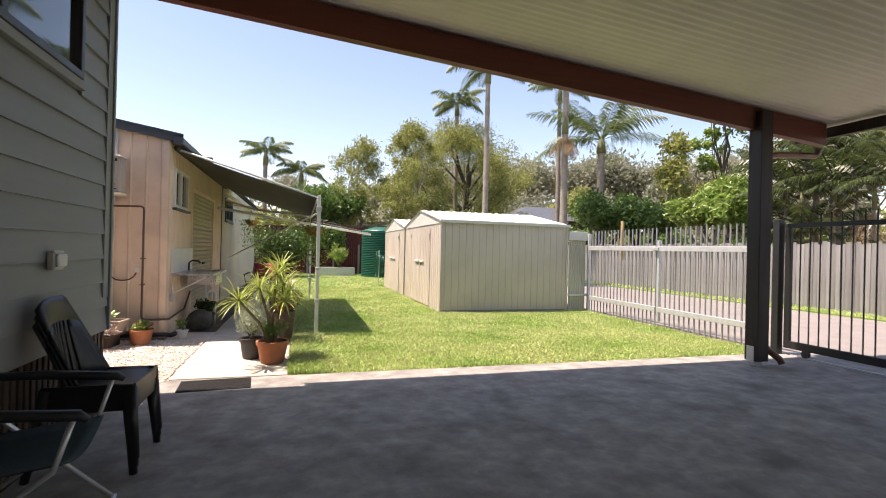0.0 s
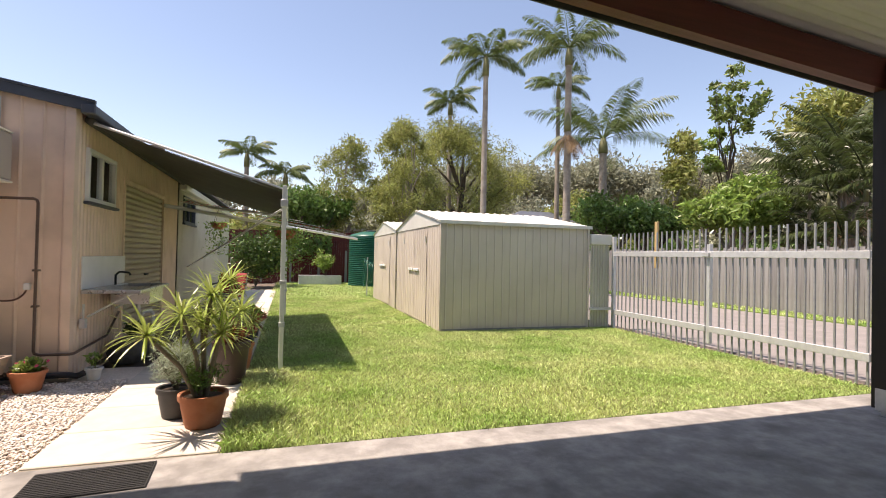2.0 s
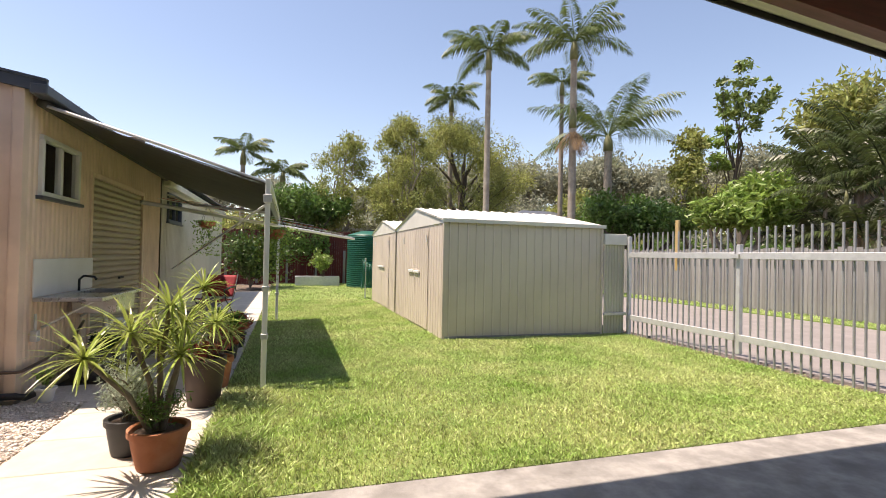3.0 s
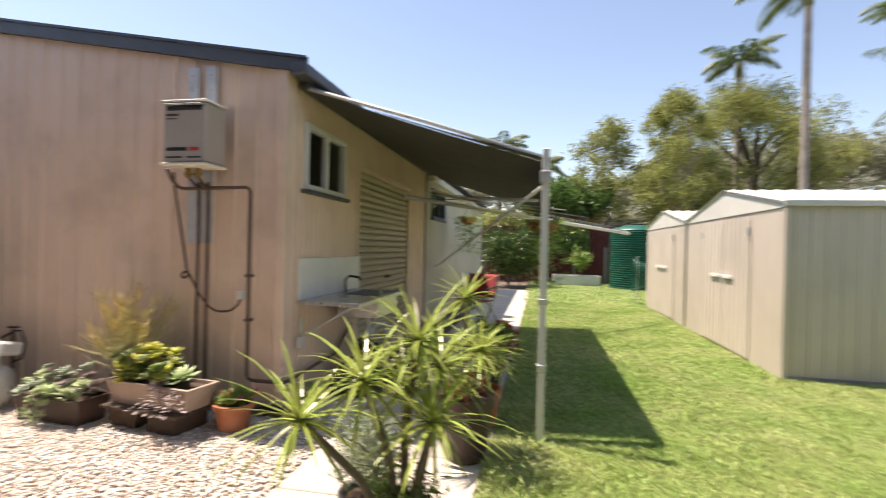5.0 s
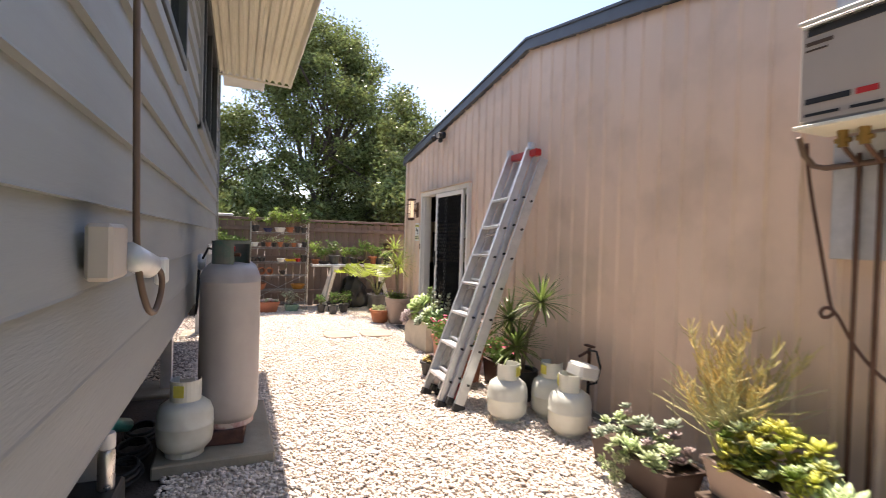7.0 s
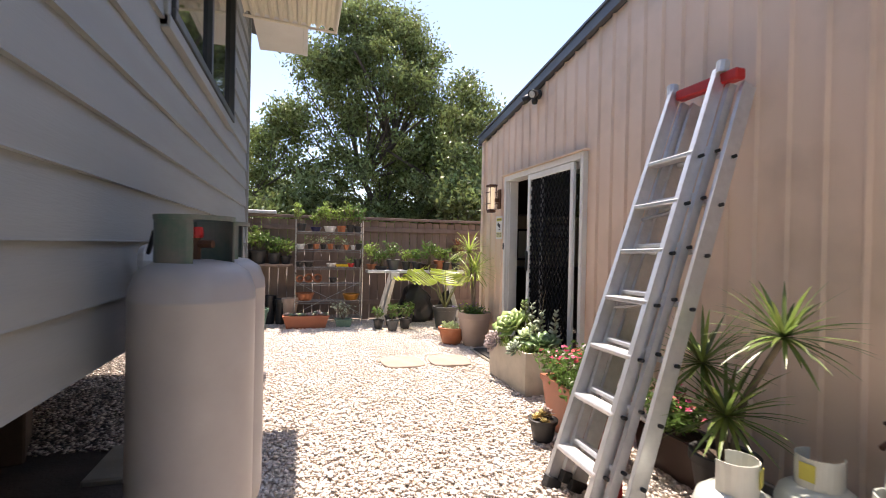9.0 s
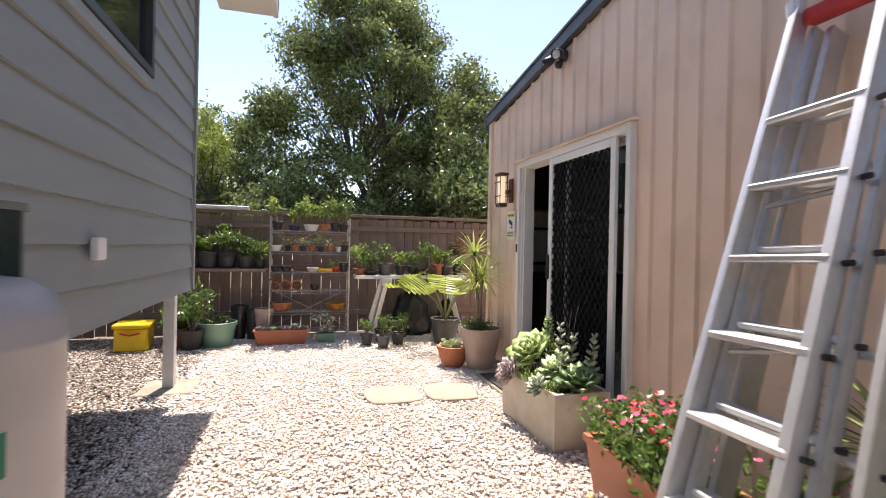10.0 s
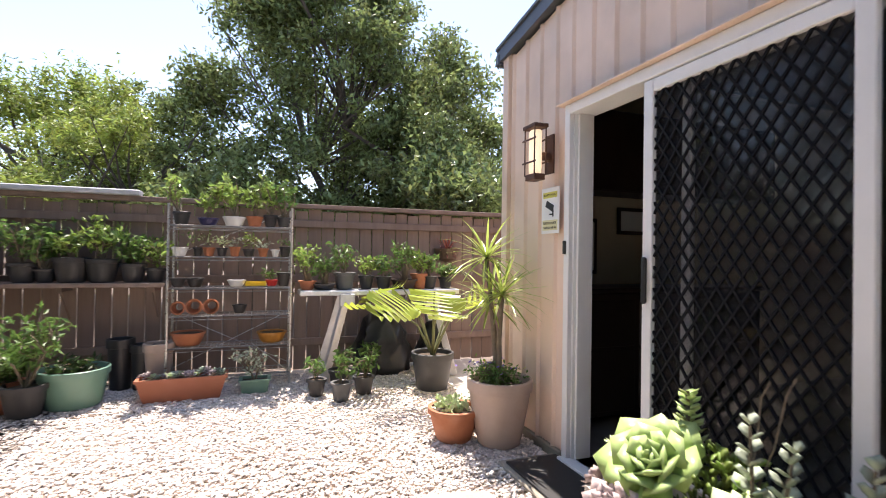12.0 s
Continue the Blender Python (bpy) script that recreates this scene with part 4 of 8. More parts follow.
# weathered paling fence across the drive
tf = thing("timber_fence", None, "weathered grey timber paling fence across the drive", "fence", kind="structure")
for i in range(3):
    part("rail", Mesh().box(14.22, 14.27, -6, 40, 0.3 + 0.6 * i, 0.37 + 0.6 * i), GREY_PALING, tf)
gp = [build("paling", Mesh().add([(14.2, -0.055, 0), (14.2, 0.055, 0), (14.2, 0.055, h - 0.01), (14.2, 0.03, h), (14.2, -0.035, h), (14.2, -0.055, h - 0.012),
      (14.22, -0.055, 0), (14.22, 0.055, 0), (14.22, 0.055, h - 0.01), (14.22, 0.03, h), (14.22, -0.035, h), (14.22, -0.055, h - 0.012)],
      [(0, 1, 2, 3, 4, 5), (6, 11, 10, 9, 8, 7), (0, 6, 7, 1), (1, 7, 8, 2), (2, 8, 9, 3), (3, 9, 10, 4), (4, 10, 11, 5), (5, 11, 6, 0)]), GREY_PALING) for h in (1.72, 1.74, 1.77, 1.79)]
for i in range(290):
    b = part("paling", gp[rng.randrange(4)], None, tf)
    b.location = (rng.uniform(-0.006, 0.006), 2.4 + i * 0.117, rng.uniform(-0.02, 0.02))
    b.rotation_euler.x = rng.uniform(-0.008, 0.008)

# brown paling fence behind the gravel yard
bf = thing("paling_fence", None, "brown stained timber paling fence with narrow gaps", "fence", kind="structure")
BFX = -10.62
for z in (0.25, 0.92, 1.5):
    part("rail", Mesh().box(BFX + 0.021, BFX + 0.065, -4, 9.5, z, z + 0.075, 0.004), PALING, bf)
bp2 = [build("paling", Mesh().box(BFX, BFX + 0.02, -w, w, 0.0, 1.68, 0.003), PALING) for w in (0.062, 0.066, 0.064)]
for i in range(94):
    b = part("paling", bp2[i % 3], None, bf)
    b.location = (rng.uniform(-0.003, 0.003), -3.4 + i * 0.137, rng.uniform(-0.015, 0.015))
part("cap", Mesh().box(BFX - 0.03, BFX + 0.08, -4, 9.5, 1.7, 1.745, 0.004), PALING, bf)
part("steel_cap", Mesh().box(BFX - 0.02, BFX + 0.13, -4, 3.75, 1.746, 1.8, 0.008), GALV, bf)

# red-brown fence behind the lawn, with posts
rf = thing("red_fence", None, "dark red-brown timber fence behind the lawn", "fence", kind="structure")
rp = build("paling", Mesh().box(-0.048, 0.048, 24.3, 24.32, -0.05, 2.35, 0.003), RED_FENCE)
for i in range(120):
    b = part("paling", rp, None, rf)
    b.location = (-3.0 + i * 0.1, rng.uniform(-0.004, 0.004), rng.uniform(-0.02, 0.02))
for i in range(7):
    part("post", Mesh().box(-2.6 + i * 1.25, -2.5 + i * 1.25, 24.2, 24.29, 0, 1.5, 0.006), GREY_PALING, rf)
part("rail", Mesh().box(-3, 9, 24.24, 24.295, 1.95, 2.03), RED_FENCE, rf)


# ---- garden sheds ----
def garden_shed(y0, y1, x0=3.68, x1=6.67, ez=1.96, az=2.27):
    ym = (y0 + y1) / 2
    s = thing("garden_shed", None, "beige ribbed steel garden shed with cream roof", "shed", "garden sheds", "structure")
    def top(a):
        return ez + (az - ez) * (1 - abs(a - ym) / ((y1 - y0) / 2))
    part("side_wall", ribbed(rib_profile(x0, x1, 0.155, 0.035, 0.012), 0.0, lambda a: ez, lambda a, d, z: (a, y0 - d, z)), SHED, s)
    part("side_wall", ribbed(rib_profile(x0, x1, 0.155, 0.035, 0.012), 0.0, lambda a: ez, lambda a, d, z: (a, y1 + d, z)), SHED, s)
    part("door_wall", ribbed(rib_profile(y0, y1, 0.155, 0.035, 0.012), 0.0, lambda a: ez - 0.06, lambda a, d, z: (x0 - d, a, z)), SHED, s)
    part("rear_wall", ribbed(rib_profile(y0, y1, 0.155, 0.035, 0.012), 0.0, top, lambda a, d, z: (x1 + d, a, z)), SHED, s)
    part("gable_panel", Mesh().add([(x0 - 0.016, y0, ez - 0.06), (x0 - 0.016, y1, ez - 0.06), (x0 - 0.016, y1, ez), (x0 - 0.016, ym, az), (x0 - 0.016, y0, ez),
                                     (x0, y0, ez - 0.06), (x0, y1, ez - 0.06), (x0, y1, ez), (x0, ym, az), (x0, y0, ez)],
                                    [(0, 4, 3, 2, 1), (5, 6, 7, 8, 9), (0, 1, 6, 5), (1, 2, 7, 6), (2, 3, 8, 7), (3, 4, 9, 8), (4, 0, 5, 9)]), SHED_ROOF, s)
    m = Mesh()
    prof = rib_profile(x0 - 0.04, x1 + 0.05, 0.19, 0.05, 0.018)
    for ya, za, yb, zb in ((y0 - 0.05, ez - 0.005, ym, az + 0.02), (ym, az + 0.02, y1 + 0.05, ez - 0.005)):
        for (a, d), (b, e) in zip(prof, prof[1:]):
            m.add([(a, ya, za + d), (b, ya, za + e), (b, yb, zb + e), (a, yb, zb + d)], [(0, 1, 2, 3)])
            m.add([(a, ya, za - .02), (b, ya, za - .02), (b, yb, zb - .02), (a, yb, zb - .02)], [(0, 3, 2, 1)])
    part("roof", m, SHED_ROOF, s)
    part("eave_trim", Mesh().box(x0 - 0.04, x1 + 0.05, y0 - 0.055, y0 - 0.045, ez - 0.05, ez + 0.01), SHED_ROOF, s)
    part("corner_trim", Mesh().box(x0 - 0.018, x0 + 0.03, y0 - 0.018, y0 + 0.03, 0, ez - 0.06, 0.003).box(x1 - 0.03, x1 + 0.018, y0 - 0.018, y0 + 0.03, 0, ez - 0.05, 0.003), SHED, s)
    part("base_rail", Mesh().box(x0, x1, y0 - 0.016, y0, 0.0, 0.05), GREY_PALING, s)
    for k, (a, b) in enumerate(((ym - 0.95, ym - 0.01), (ym + 0.01, ym + 0.95))):
        d = part("door", ribbed(rib_profile(a, b, 0.155, 0.035, 0.01), 0.04, lambda q: ez - 0.1, lambda q, d, z: (x0 - 0.022 - d, q, z)), SHED, s)
        h = (ym - 0.42, ym - 0.04) if k == 0 else (ym + 0.04, ym + 0.42)
        part("handle", Mesh().box(x0 - 0.06, x0 - 0.035, h[0], h[1], 1.02, 1.07, 0.006), WHITE, d, "white bar latch")
        part("hinge", Mesh().box(x0 - 0.05, x0 - 0.034, a + 0.02 if k == 0 else b - 0.06, a + 0.06 if k == 0 else b - 0.02, 1.6, 1.72), GALV, d)
    return s


garden_shed(9.0, 12.65)
garden_shed(12.78, 16.1, ez=1.96, az=2.25)
# corrugated green water tank
tank = thing("water_tank", pose(4.5, 22.0, 0), "dark green corrugated round water tank", "tank")
prof = [(0.9, 0.0)]
for i in range(26):
    prof += [(0.88, 0.02 + i * 0.08), (0.935, 0.045 + i * 0.08), (0.935, 0.07 + i * 0.08)]
prof += [(0.9, 2.1), (0.93, 2.12), (0.9, 2.16), (0.4, 2.32)]
part("body", Mesh().lathe(prof, 36), DARK_GREEN, tank, soft=50)
part("lid", Mesh().lathe([(0.22, 2.33), (0.24, 2.33), (0.24, 2.37), (0.2, 2.39)], 20), BLACK_PLASTIC, tank)


# ---- fixtures on the garage front ----
wh = thing("water_heater", pose(-1.76, 6.56, 0), "beige wall-mounted gas water heater", "water heater")
HX, HF = 0.145, -0.31
heater_body = part("body", Mesh().box(HX - 0.185, HX + 0.185, HF, -0.06, 1.965, 2.42, 0.014), HEATER, wh)
part("top_lip", Mesh().box(HX - 0.19, HX + 0.19, HF - 0.012, -0.06, 2.421, 2.44, 0.006), SHED_ROOF, wh)
part("base_tray", Mesh().box(HX - 0.195, HX + 0.195, HF - 0.015, -0.06, 1.945, 1.964, 0.004), CREAM, wh)
part("exhaust_slot", Mesh().box(HX - 0.15, HX + 0.15, HF - 0.004, HF + 0.002, 2.36, 2.395, 0.002), INK, heater_body, "dark exhaust slot")
part("exhaust_lip", Mesh().box(HX - 0.16, HX + 0.16, HF - 0.024, HF, 2.397, 2.408, 0.002), STEEL, heater_body)
part("label", Mesh().box(HX - 0.155, HX - 0.045, HF - 0.0035, HF - 0.001, 2.318, 2.335).box(HX - 0.155, HX - 0.065, HF - 0.0035, HF - 0.001, 2.293, 2.301), PALLET, heater_body)
part("badge", Mesh().box(HX - 0.15, HX + 0.03, HF - 0.0035, HF - 0.001, 2.055, 2.08), INK, heater_body)
part("badge", Mesh().box(HX + 0.05, HX + 0.13, HF - 0.0035, HF - 0.001, 2.055, 2.08), INK_RED, heater_body)
part("vent_slot", Mesh().box(HX - 0.15, HX - 0.01, HF - 0.0035, HF - 0.001, 2.0, 2.013).box(HX + 0.03, HX + 0.15, HF - 0.0035, HF - 0.001, 2.0, 2.013), INK, heater_body)
for x in (-0.005, 0.16):
    br = part("bracket", Mesh().box(x - 0.047, x + 0.047, -0.03, -0.012, 2.3, 2.79, 0.003), GALV, wh)
    for z in (2.72, 2.6):
        part("bolt", Mesh().tube([(x, -0.036, z), (x, -0.03, z)], 0.008, 6), GALV_DULL, br)
part("wall_packer", Mesh().box(HX - 0.12, HX + 0.12, -0.06, -0.031, 2.0, 2.4), GALV, wh)
part("pipe_cover", Mesh().box(-0.04, 0.19, -0.028, -0.012, 1.36, 1.94, 0.003), GALV, wh)
BRASS = material("brass", (0.4, 0.25, 0.08), 0.35, metal=0.8)
for x in (0.08, 0.165):
    part("pipe", Mesh().tube(bend([(x - 0.01, -0.16, 1.945), (x - 0.01, -0.14, 1.87), (x, -0.06, 1.8), (x, -0.045, 1.7), (x, -0.045, 0.02)], 4), 0.011, 8), COPPER, wh, smooth=True)
    part("valve", Mesh().tube([(x - 0.01, -0.16, 1.95), (x - 0.01, -0.155, 1.87)], 0.022, 8).tube([(x - 0.04, -0.16, 1.9), (x + 0.025, -0.16, 1.9)], 0.012, 6), BRASS, wh)
part("pipe", Mesh().tube([(-0.12, -0.16, 1.945), (-0.13, -0.1, 1.87), (-0.11, -0.05, 1.815), (-0.06, -0.05, 1.8), (0.51, -0.05, 1.81), (0.535, -0.05, 1.795), (0.545, -0.05, 1.765), (0.545, -0.05, 0.33), (0.555, -0.05, 0.3), (0.59, -0.05, 0.285), (0.84, -0.05, 0.285), (0.86, -0.04, 0.285), (0.87, 0.0, 0.285), (0.87, 0.9, 0.32), (0.87, 1.3, 0.55)], 0.014, 8), PIPE_TAN, wh, smooth=True)
for z in (1.1, 0.75):
    part("pipe_clip", Mesh().box(0.52, 0.57, -0.07, -0.012, z, z + 0.02), PIPE_TAN, wh)
part("pipe", Mesh().tube([(0.3, -0.05, 0.08), (0.84, -0.05, 0.08), (0.9, -0.02, 0.06), (0.93, 0.3, 0.05)], 0.03, 8), BLACK_PLASTIC, wh, smooth=True)
part("cable", Mesh().tube(bend([(-0.13, -0.08, 1.93), (-0.13, -0.05, 1.75), (-0.07, -0.04, 1.4), (-0.02, -0.045, 1.16), (0.0, -0.05, 1.1), (-0.03, -0.065, 1.075), (-0.045, -0.065, 1.1), (-0.02, -0.06, 1.125), (0.02, -0.05, 1.09), (0.1, -0.045, 0.95), (0.22, -0.04, 0.83), (0.36, -0.04, 0.82), (0.44, -0.04, 0.87), (0.47, -0.04, 0.93)]), 0.009, 6), COPPER, wh, smooth=True)
part("plug", Mesh().box(0.445, 0.5, -0.06, -0.012, 0.92, 0.985, 0.008), WHITE_PLASTIC, wh)

# the frosted shade's warm glow is put in as weak emission
GLOW_SHADE = material("glowing_frosted_shade", (0.75, 0.66, 0.5), 0.4, (0.7, 0.6, 0.45), 5, 0.4)
lit = GLOW_SHADE.node_tree.nodes["Principled BSDF"]
lit.inputs["Emission Color"].default_value, lit.inputs["Emission Strength"].default_value = (1.0, 0.78, 0.5, 1), 0.35
lamp = thing("wall_lamp", pose(-7.87, 6.553, 1.89) @ Matrix.Diagonal((0.82, 0.62, 0.95, 1)), "rusty bronze wall lantern with frosted shade", "wall lamp")
part("back_plate", Mesh().box(-0.06, 0.06, -0.02, 0.0, -0.14, 0.12, 0.003), RUST, lamp)
part("arm", Mesh().box(-0.02, 0.02, -0.1, -0.02, -0.05, 0.0), RUST, lamp)
part("cap", Mesh().box(-0.09, 0.09, -0.26, -0.1, 0.15, 0.175, 0.003), RUST, lamp)
cage = part("base", Mesh().box(-0.07, 0.07, -0.24, -0.12, -0.19, -0.15, 0.003), RUST, lamp)
for za in (0.07, -0.08):
    for ya in (-0.257, -0.108):
        part("cross_bar", Mesh().box(-0.1, 0.1, ya, ya + 0.007, za, za + 0.011), RUST, lamp)
for sx in (-0.075, 0.067):
    for ya in (-0.25, -0.12):
        part("cage_rod", Mesh().box(sx, sx + 0.008, ya, ya + 0.01, -0.16, 0.15), RUST, lamp)
part("shade", Mesh().lathe([(0.055, -0.14), (0.06, -0.1), (0.06, 0.13), (0.05, 0.14)], 16, 0, -0.18), GLOW_SHADE, cage, "softly glowing frosted shade", smooth=True)

sg = thing("surveillance_sign", pose(-7.86, 6.553, 1.38), "white camera warning sign with yellow bands", "sign")
part("plate", Mesh().box(-0.1, 0.1, -0.005, 0.0, 0.0, 0.29, 0.001), PAPER_WHITE, sg)
part("band", Mesh().box(-0.08, 0.08, -0.0065, -0.0052, 0.225, 0.262), INK_YELLOW, sg)
part("band", Mesh().box(-0.085, 0.085, -0.0065, -0.0052, 0.02, 0.085), material("sign_pale_yellow", (0.7, 0.66, 0.38), 0.5), sg)
part("camera_symbol", Mesh().box(-0.05, 0.04, -0.0068, -0.0052, -0.02, 0.022, 0, pose(0, 0, 0.17, 0, 25, 0)).box(-0.01, 0.03, -0.0068, -0.0052, 0.115, 0.125).box(0.028, 0.04, -0.0068, -0.0052, 0.105, 0.15), INK, sg)


def lettering(words, size, mat, parent, m):
    cu = bpy.data.curves.new("lettering", 'FONT')
    cu.body, cu.size, cu.align_x, cu.extrude = words, size, 'CENTER', 0.0004
    cu.materials.append(mat)
    ob = new("lettering", cu)
    ob.parent = parent
    ob.matrix_basis = m
    return ob


lettering("SECURITY NOTICE", 0.018, INK, sg, pose(0, -0.0075, 0.238, 90, 0, 0))
lettering("SURVEILLANCE", 0.022, INK, sg, pose(0, -0.0075, 0.058, 90, 0, 0))
lettering("CAMERAS IN USE", 0.02, INK, sg, pose(0, -0.0075, 0.03, 90, 0, 0))

sl = thing("sensor_light", pose(-6.85, GY - 0.02, 2.905), "twin-head sensor floodlight under the gable edge", "floodlight")
part("base", Mesh().lathe([(0.05, 0), (0.052, 0.02), (0.045, 0.04), (0.02, 0.05)], 18), BLACK_PLASTIC, sl, smooth=True).matrix_basis = pose(0, 0, 0, 90, 0, 0)
for sx, rz, rx in ((-0.07, -35, 118), (0.065, 30, 112)):
    part("arm", Mesh().tube([(0, -0.045, 0), (sx * 0.6, -0.06, -0.005), (sx, -0.07, -0.01)], 0.012, 8), BLACK_PLASTIC, sl, smooth=True)
    h = part("lamp_head", Mesh().lathe([(0.02, -0.02), (0.032, 0.0), (0.04, 0.04), (0.046, 0.085), (0.04, 0.085), (0.038, 0.07)], 18), BLACK_PLASTIC, sl, smooth=True)
    h.matrix_basis = pose(sx, -0.08, -0.01, rx, 0, rz)
    part("lens", Mesh().lathe([(0.0, 0.066), (0.038, 0.072), (0.03, 0.08), (0.0, 0.086)], 16), GALV, h, "silvery lamp lens", smooth=True)
part("sensor", Mesh().lathe([(0.0, -0.045), (0.025, -0.04), (0.034, -0.01), (0.032, 0.02), (0.0, 0.03)], 16), BLACK_PLASTIC, sl, smooth=True).matrix_basis = pose(0, -0.06, -0.065)

# ---- ladder leaning on the wall ----
ld = thing("ladder", None, "aluminium step ladder leaning folded against the wall", "ladder")


def ladder_section(base_l, base_r, top_l, top_r, rungs, w=0.03, deep=0.075, step=0.085, tread=True):
    bl, br, tl, tr = (Vector(q) for q in (base_l, base_r, top_l, top_r))
    up = (tl - bl).normalized()
    across = (br - bl).normalized()
    out = up.cross(across).normalized()
    for a, b in ((bl, tl), (br, tr)):
        d = (b - a)
        L = d.length
        z = d.normalized()
        x = (across - z * across.dot(z)).normalized()
        y = z.cross(x)
        R = Matrix((x, y, z)).transposed().to_4x4()
        R.translation = a
        rail = Mesh().box(-w * 0.2, w * 0.2, -deep / 2, deep / 2, 0, L, 0.002, R).box(-w, w * 0.2, -deep / 2, -deep / 2 + 0.006, 0, L, 0, R).box(-w, w * 0.2, deep / 2 - 0.006, deep / 2, 0, L, 0, R)
        rail_part = part("rail", rail, ALU, ld)
        part("rubber_foot", Mesh().box(-w, w, -deep * 0.6, deep * 0.6, -0.01, 0.05, 0.004, R), RUBBER, rail_part)
        for k in range(rungs):
            part("rivet", Mesh().tube([R @ Vector((-w * 1.3, 0.012, 0.22 + k * 0.29)), R @ Vector((w * 1.2, 0.012, 0.22 + k * 0.29))], 0.01, 8), BLACK_METAL, rail_part)
    for k in range(rungs):
        t = (0.22 + k * 0.29) / (tl - bl).length
        a, b = bl.lerp(tl, t), br.lerp(tr, t)
        x = (b - a).normalized()
        yv = Vector((0, 1, 0))
        yv = (yv - x * yv.dot(x)).normalized()
        R = Matrix((x, yv, x.cross(yv))).transposed().to_4x4()
        R.translation = a
        part("tread", Mesh().box(0, (b - a).length, -step / 2, step / 2, -0.014, 0.012, 0.006, R), ALU, ld)


ladder_section((-4.46, 5.47, 0.0), (-4.09, 5.46, 0.0), (-4.71, 6.44, 2.28), (-4.36, 6.44, 2.30), 7, 0.03, 0.07, 0.085)
ladder_section((-4.42, 5.53, 0.04), (-4.04, 5.52, 0.04), (-4.67, 6.48, 2.2), (-4.32, 6.48, 2.22), 7, 0.024, 0.05, 0.05)
ladder_section((-4.38, 5.58, 0.0), (-3.95, 5.56, 0.0), (-4.62, 6.525, 2.18), (-4.25, 6.525, 2.2), 7, 0.022, 0.085, 0.045)
part("red_cap", Mesh().box(-4.70, -4.24, 6.42, 6.49, 2.22, 2.285, 0.01), RED, ld, "red plastic top cap")
part("red_foot", Mesh().box(-4.17, -4.12, 5.62, 5.67, 0.02, 0.18, 0.004), RED, ld)
for a, b in (((-4.73, 6.43, 2.26), (-4.745, 6.44, 2.33)), ((-4.35, 6.43, 2.28), (-4.355, 6.445, 2.35))):
    part("end_cap", Mesh().tube([a, b], 0.035, 10), GALV, ld, "grey plastic rail end cap")
for z0, y0 in ((1.45, 6.08), (0.95, 5.87)):
    part("spreader", Mesh().tube([(-4.55 + (1.45 - z0) * 0.12, y0, z0), (-4.3 + (1.45 - z0) * 0.12, y0 + 0.06, z0 + 0.05)], 0.01, 6), GALV_DULL, ld)

# ---- gas bottles ----
def gas_bottle(x, y, turn, label, cap=False, z=-0.005):
    g = thing("gas_bottle", pose(x, y, z, 0, 0, turn), label, "gas bottle", "small gas bottles")
    part("tank", Mesh().lathe([(0.06, 0.03), (0.12, 0.035), (0.15, 0.07), (0.157, 0.11), (0.157, 0.18), (0.16, 0.185), (0.157, 0.19), (0.155, 0.25), (0.14, 0.295), (0.1, 0.325), (0.04, 0.335)], 28), CYL_PALE, g, smooth=True)
    part("foot_ring", Mesh().lathe([(0.1, 0.0), (0.108, 0.0), (0.108, 0.05), (0.1, 0.05)], 20, cap=False), CYL_PALE, g)
    m = Mesh()
    # a collar open on one side
    n = 18
    for k in range(n):
        a, b = radians(50 + 260 * k / n), radians(50 + 260 * (k + 1) / n)
        lo = 0.325
        q = []
        for r in (0.082, 0.087):
            q += [(r * math.cos(a), r * math.sin(a), lo), (r * math.cos(b), r * math.sin(b), lo), (r * math.cos(b), r * math.sin(b), 0.45), (r * math.cos(a), r * math.sin(a), 0.45)]
        m.add(q, [(0, 3, 2, 1), (4, 5, 6, 7), (3, 7, 6, 2), (0, 1, 5, 4), (0, 4, 7, 3), (1, 2, 6, 5)])
    col = part("collar", m, CYL_PALE, g)
    part("valve", Mesh().tube([(0, 0, 0.33), (0, 0, 0.4)], 0.018, 8).tube([(0, 0, 0.38), (0.05, 0, 0.38)], 0.014, 8), material("valve_brass", (0.4, 0.27, 0.1), 0.4, metal=0.7), g)
    part("warning_tag", Mesh().box(-0.0915, -0.0885, -0.03, 0.03, 0.36, 0.43), INK_YELLOW, col)
    if cap:
        part("cap_cover", Mesh().box(-0.08, 0.1, -0.09, 0.09, 0.42, 0.53, 0.02, pose(0, 0, 0, 0, 12, 30)), WHITE_PLASTIC, g, "white plastic cover hung over the collar")
    return g


gas_bottle(-3.67, 5.86, 210, "pale green gas bottle standing on the gravel")
gas_bottle(-3.61, 6.23, 100, "pale green gas bottle standing by the wall")
gas_bottle(-3.26, 6.15, 60, "pale green gas bottle with a white plastic cover", True)
gd = gas_bottle(-3.64, 3.6, 160, "pale green gas bottle with a yellow tag under the house", z=0.062)
part("red_diamond", Mesh().box(-0.022, 0.022, 0.1583, 0.1595, -0.022, 0.022, 0, pose(0, 0, 0.2, 0, 45, 0)), INK_RED, gd)


WORN_RED = material("worn_red_paint", (0.3, 0.035, 0.03), 0.6, (0.5, 0.44, 0.42), 18, 0.6)


